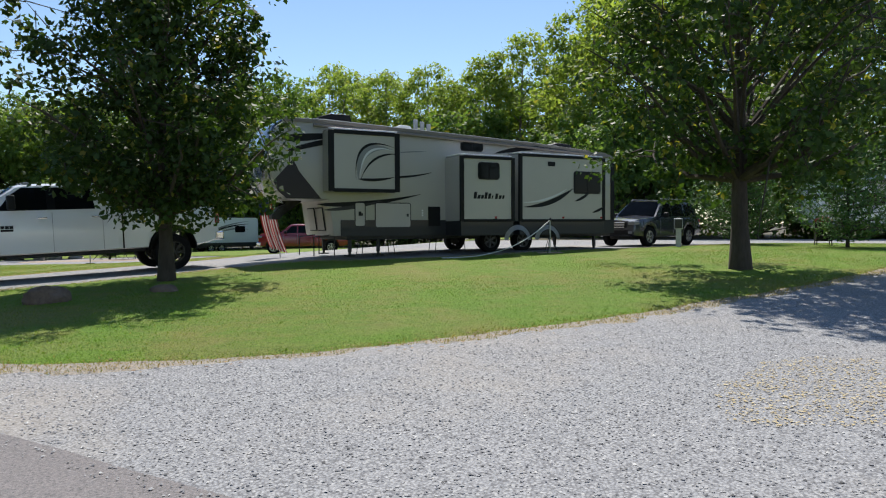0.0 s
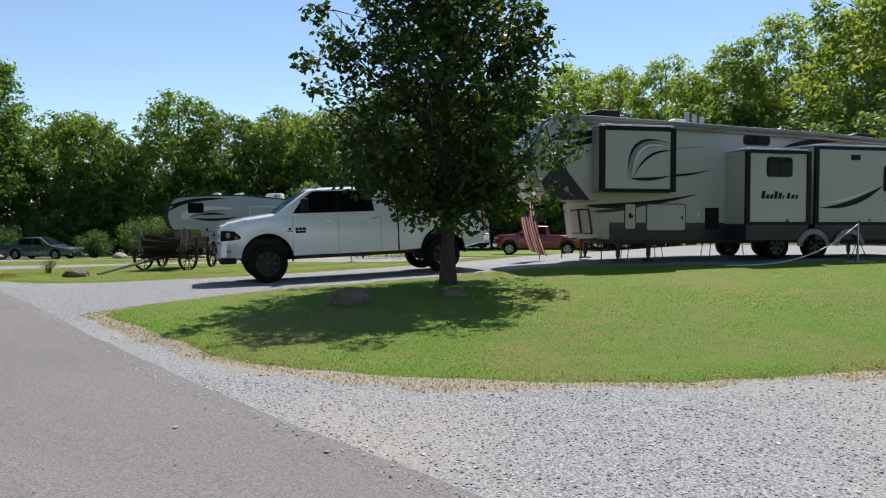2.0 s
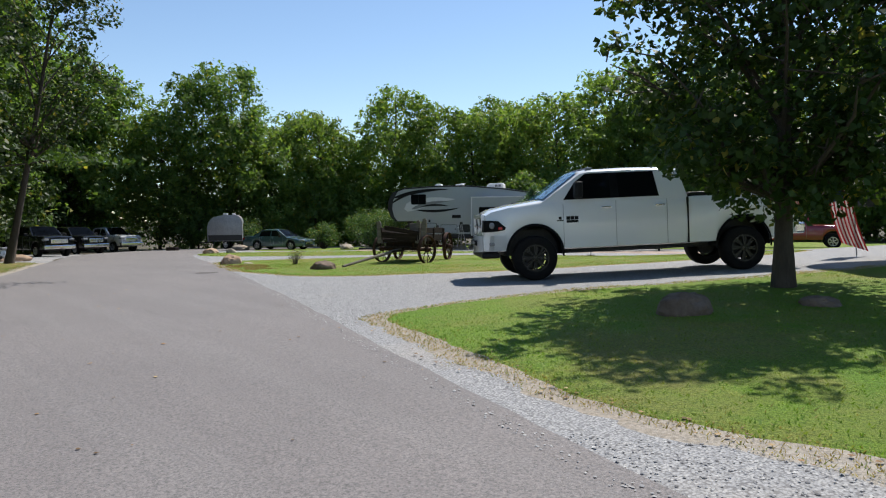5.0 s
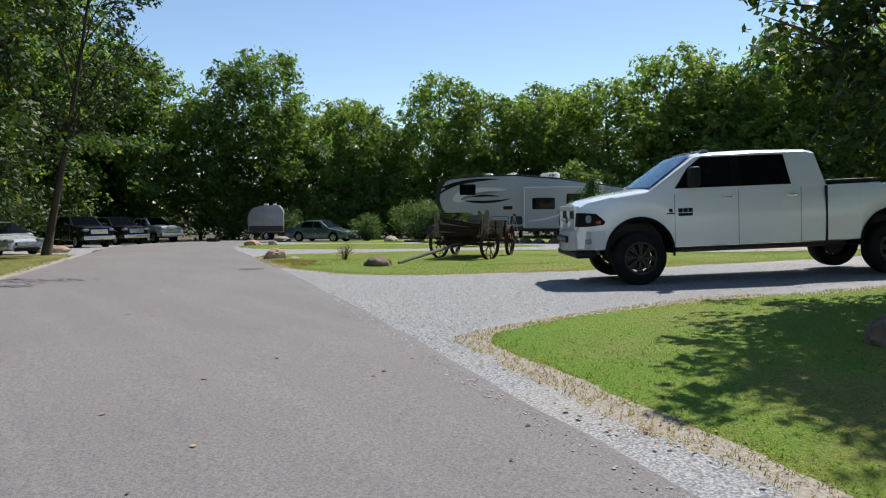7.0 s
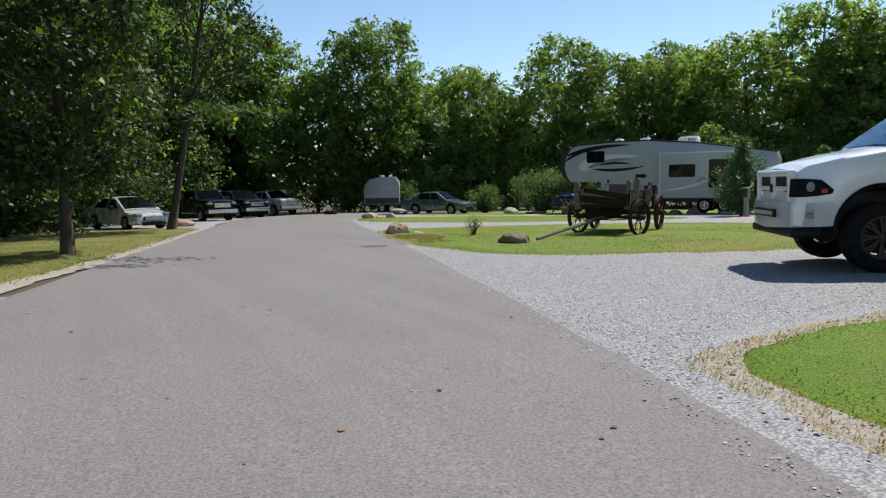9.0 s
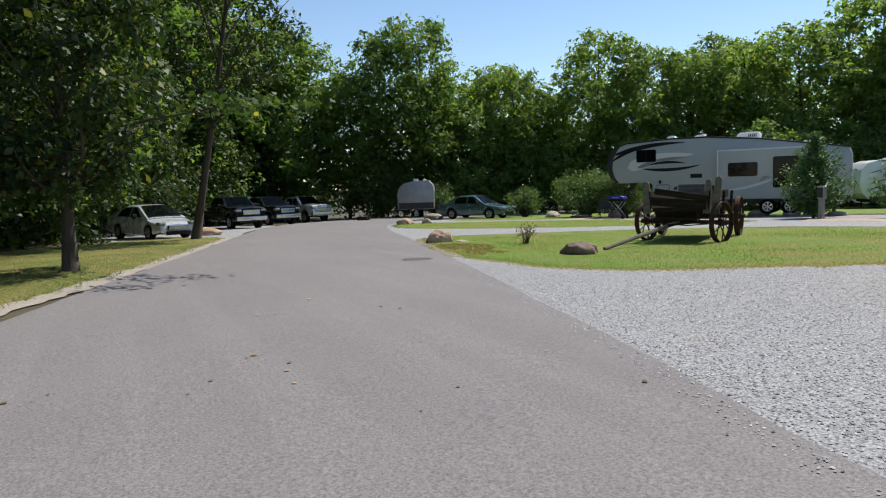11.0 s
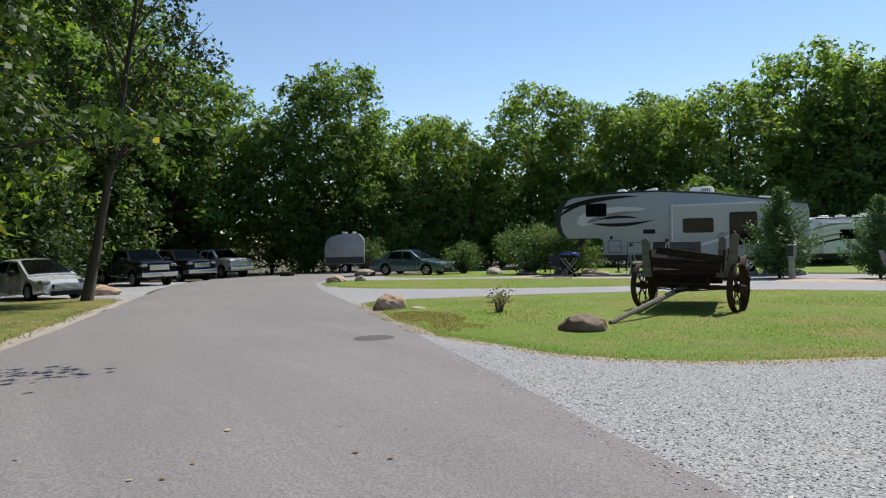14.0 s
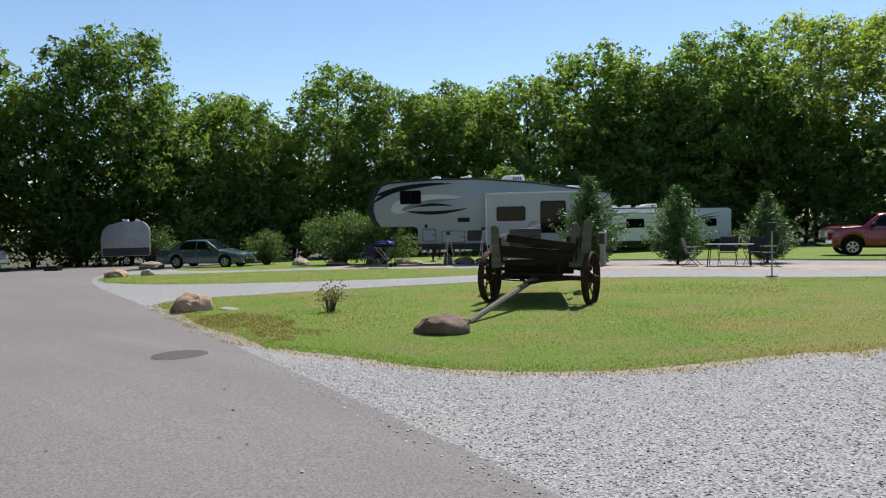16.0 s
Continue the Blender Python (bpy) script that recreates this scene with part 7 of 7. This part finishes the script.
# ---------------------------------------------------------------- ground cover too small to count
def blades(name, poly, count, rng, hmin, hmax, label, ragged, band=None, margin=-0.05, mat=None, lift=0.02, slim=1.0):
    """Grass blades: slim bent triangles."""
    P = scatter(poly, count, rng, ragged, margin, band)
    n = len(P)
    z = ground_z(P[:, 0], P[:, 1]) + lift
    a = rng.uniform(0, 2 * math.pi, n)
    h = rng.uniform(hmin, hmax, n)
    wd = rng.uniform(0.006, 0.013, n) * slim
    lean = rng.uniform(0.2, 1.6, n) * h
    la = rng.uniform(0, 2 * math.pi, n)
    base = np.stack([P[:, 0], P[:, 1], z], 1)
    side = np.stack([np.cos(a) * wd, np.sin(a) * wd, np.zeros(n)], 1)
    tip = base + np.stack([np.cos(la) * lean, np.sin(la) * lean, h], 1)
    v = np.stack([base - side, base + side, tip], 1).reshape(-1, 3)
    me = bpy.data.meshes.new(name)
    me.vertices.add(3 * n)
    me.vertices.foreach_set("co", v.ravel())
    me.loops.add(3 * n)
    me.loops.foreach_set("vertex_index", np.arange(3 * n))
    me.polygons.add(n)
    me.polygons.foreach_set("loop_start", np.arange(0, 3 * n, 3))
    me.update(calc_edges=True)
    me.materials.append(mat or BLADE)
    tagged(new(name, me), label, "grass", kind="stuff")


def chips(name, P, smin, smax, rng, mat, label, category, lift, flat=0.6):
    """Loose angular stones: irregular double pyramids."""
    n = len(P)
    s = rng.uniform(smin, smax, n) * rng.uniform(0.6, 1.0, n)
    a = rng.uniform(0, 2 * math.pi, n)
    z = ground_z(P[:, 0], P[:, 1]) + lift
    V = []
    for k in range(4):
        r = s * rng.uniform(0.7, 1.3, n)
        V.append(np.stack([P[:, 0] + np.cos(a + k * 1.571) * r, P[:, 1] + np.sin(a + k * 1.571) * r, z + rng.uniform(-0.1, 0.4, n) * s * flat], 1))
    V.append(np.stack([P[:, 0] + rng.normal(size=n) * s * 0.3, P[:, 1] + rng.normal(size=n) * s * 0.3, z + s * flat * rng.uniform(0.8, 1.4, n)], 1))
    v = np.stack(V, 1).reshape(-1, 3)
    base = np.arange(n)[:, None] * 5
    tri = np.concatenate([base + np.array([k, (k + 1) % 4, 4]) for k in range(4)], 1).reshape(-1)
    m = 4 * n
    me = bpy.data.meshes.new(name)
    me.vertices.add(5 * n)
    me.vertices.foreach_set("co", v.ravel())
    me.loops.add(3 * m)
    me.loops.foreach_set("vertex_index", tri)
    me.polygons.add(m)
    me.polygons.foreach_set("loop_start", np.arange(0, 3 * m, 3))
    me.update(calc_edges=True)
    me.materials.append(mat)
    tagged(new(name, me), label, category, kind="stuff")


rng = np.random.default_rng(21)
blades("grass", ISLAND_A, 84000, rng, 0.010, 0.030, "short mown green grass blades on the lawn", 0.10, None, 0.10, None, 0.05, 0.7)
blades("grass", ISLAND_B, 72000, rng, 0.010, 0.030, "short mown green grass blades round the wagon", 0.16, None, 0.10, PALE_BLADE, 0.05, 0.7)
blades("dry_grass", ISLAND_A, 30000, rng, 0.012, 0.032, "dry straw-coloured grass along the lawn edge", 0.22, 0.28, -0.12, DRY_BLADE, 0.032, 0.5)
blades("dry_grass", ISLAND_B, 18000, rng, 0.012, 0.032, "dry straw-coloured grass along the lawn edge", 0.22, 0.32, -0.12, DRY_BLADE, 0.032, 0.5)
blades("grass", STRIP_C, 16000, rng, 0.04, 0.07, "short grass on the strip between drives", 0.12, None, -0.05, PALE_BLADE)
blades("dry_grass", rounded([(-29.6, 11.7), (-27.2, 10.95), (-25.6, 10.6), (-25.9, 11.6), (-27.6, 12.3), (-29.2, 12.6)]), 3600, rng, 0.012, 0.03, "brown scorched grass near the lawn corner", 0.45, None, 0.1, BROWN_BLADE, 0.058, 0.8)
blades("grass", LAWN_LEFT, 15000, rng, 0.03, 0.07, "patchy grass under the roadside trees", 0.15, None, -0.05, SHADE_DARK_BLADE)

PAD_A = [(-9.5, 5.3), (-4, 4.2), (3, 2.3), (6, 5), (5, 16), (2.6, 16), (-2, 9.9), (-5, 7), (-8.5, 5.9)]
PAD_B = [(-13.8, 6.65), (-25.5, 10.25), (-22.3, 10.6), (-19.3, 14), (-16.5, 18), (-12.4, 17.5), (-14.6, 11), (-14.9, 8.2)]
chips("gravel_stones", scatter(PAD_A, 40000, rng), 0.006, 0.017, rng, STONES, "loose grey crushed stone on the pad", "gravel", 0.024)
chips("gravel_stones", scatter(PAD_B, 40000, rng), 0.006, 0.017, rng, STONES, "loose grey crushed stone on the drive", "gravel", 0.024)
EDGE = [(-4, 4.15), (-9, 5.2), (-13.6, 6.5), (-17.8, 7.85), (-25.6, 10.2), (-25.6, 10.05), (-17.8, 7.66), (-13.6, 6.3), (-9, 5.02), (-4, 3.97)]
chips("gravel_stones", scatter(EDGE, 900, rng), 0.006, 0.016, rng, STONES, "stray stone chips along the asphalt edge", "gravel", 0.036)
chips("straw", scatter(rounded([(-1.6, 6.0), (-0.2, 6.1), (1.0, 7.2), (0.2, 8.6), (-1.0, 8.0)]), 2600, rng, 0.3), 0.005, 0.016, rng, STRAW, "scattered yellow straw on the gravel", "straw", 0.03, 0.15)
LIT = np.vstack([scatter(ROAD, 900, rng)[:900], scatter(ISLAND_A, 160, rng)])
LIT = LIT[(LIT[:, 0] > -34) & (LIT[:, 0] < 2)]
chips("fallen_leaves", LIT, 0.010, 0.030, rng, LITTER, "dry brown fallen leaves strewn on road and lawn", "leaves", 0.042, 0.25)
FRINGE = np.vstack([scatter(ISLAND_A, 1300, rng, 0.1, -0.35, 0.25), scatter(ISLAND_B, 900, rng, 0.1, -0.35, 0.25)])
chips("leaf_litter", FRINGE, 0.010, 0.028, rng, LITTER, "brown leaf litter along the lawn edge", "leaves", 0.045, 0.3)
chips("leaf_litter", scatter(LAWN_LEFT, 2600, rng), 0.015, 0.04, rng, LITTER, "brown leaf litter under the roadside trees", "leaves", 0.06, 0.35)
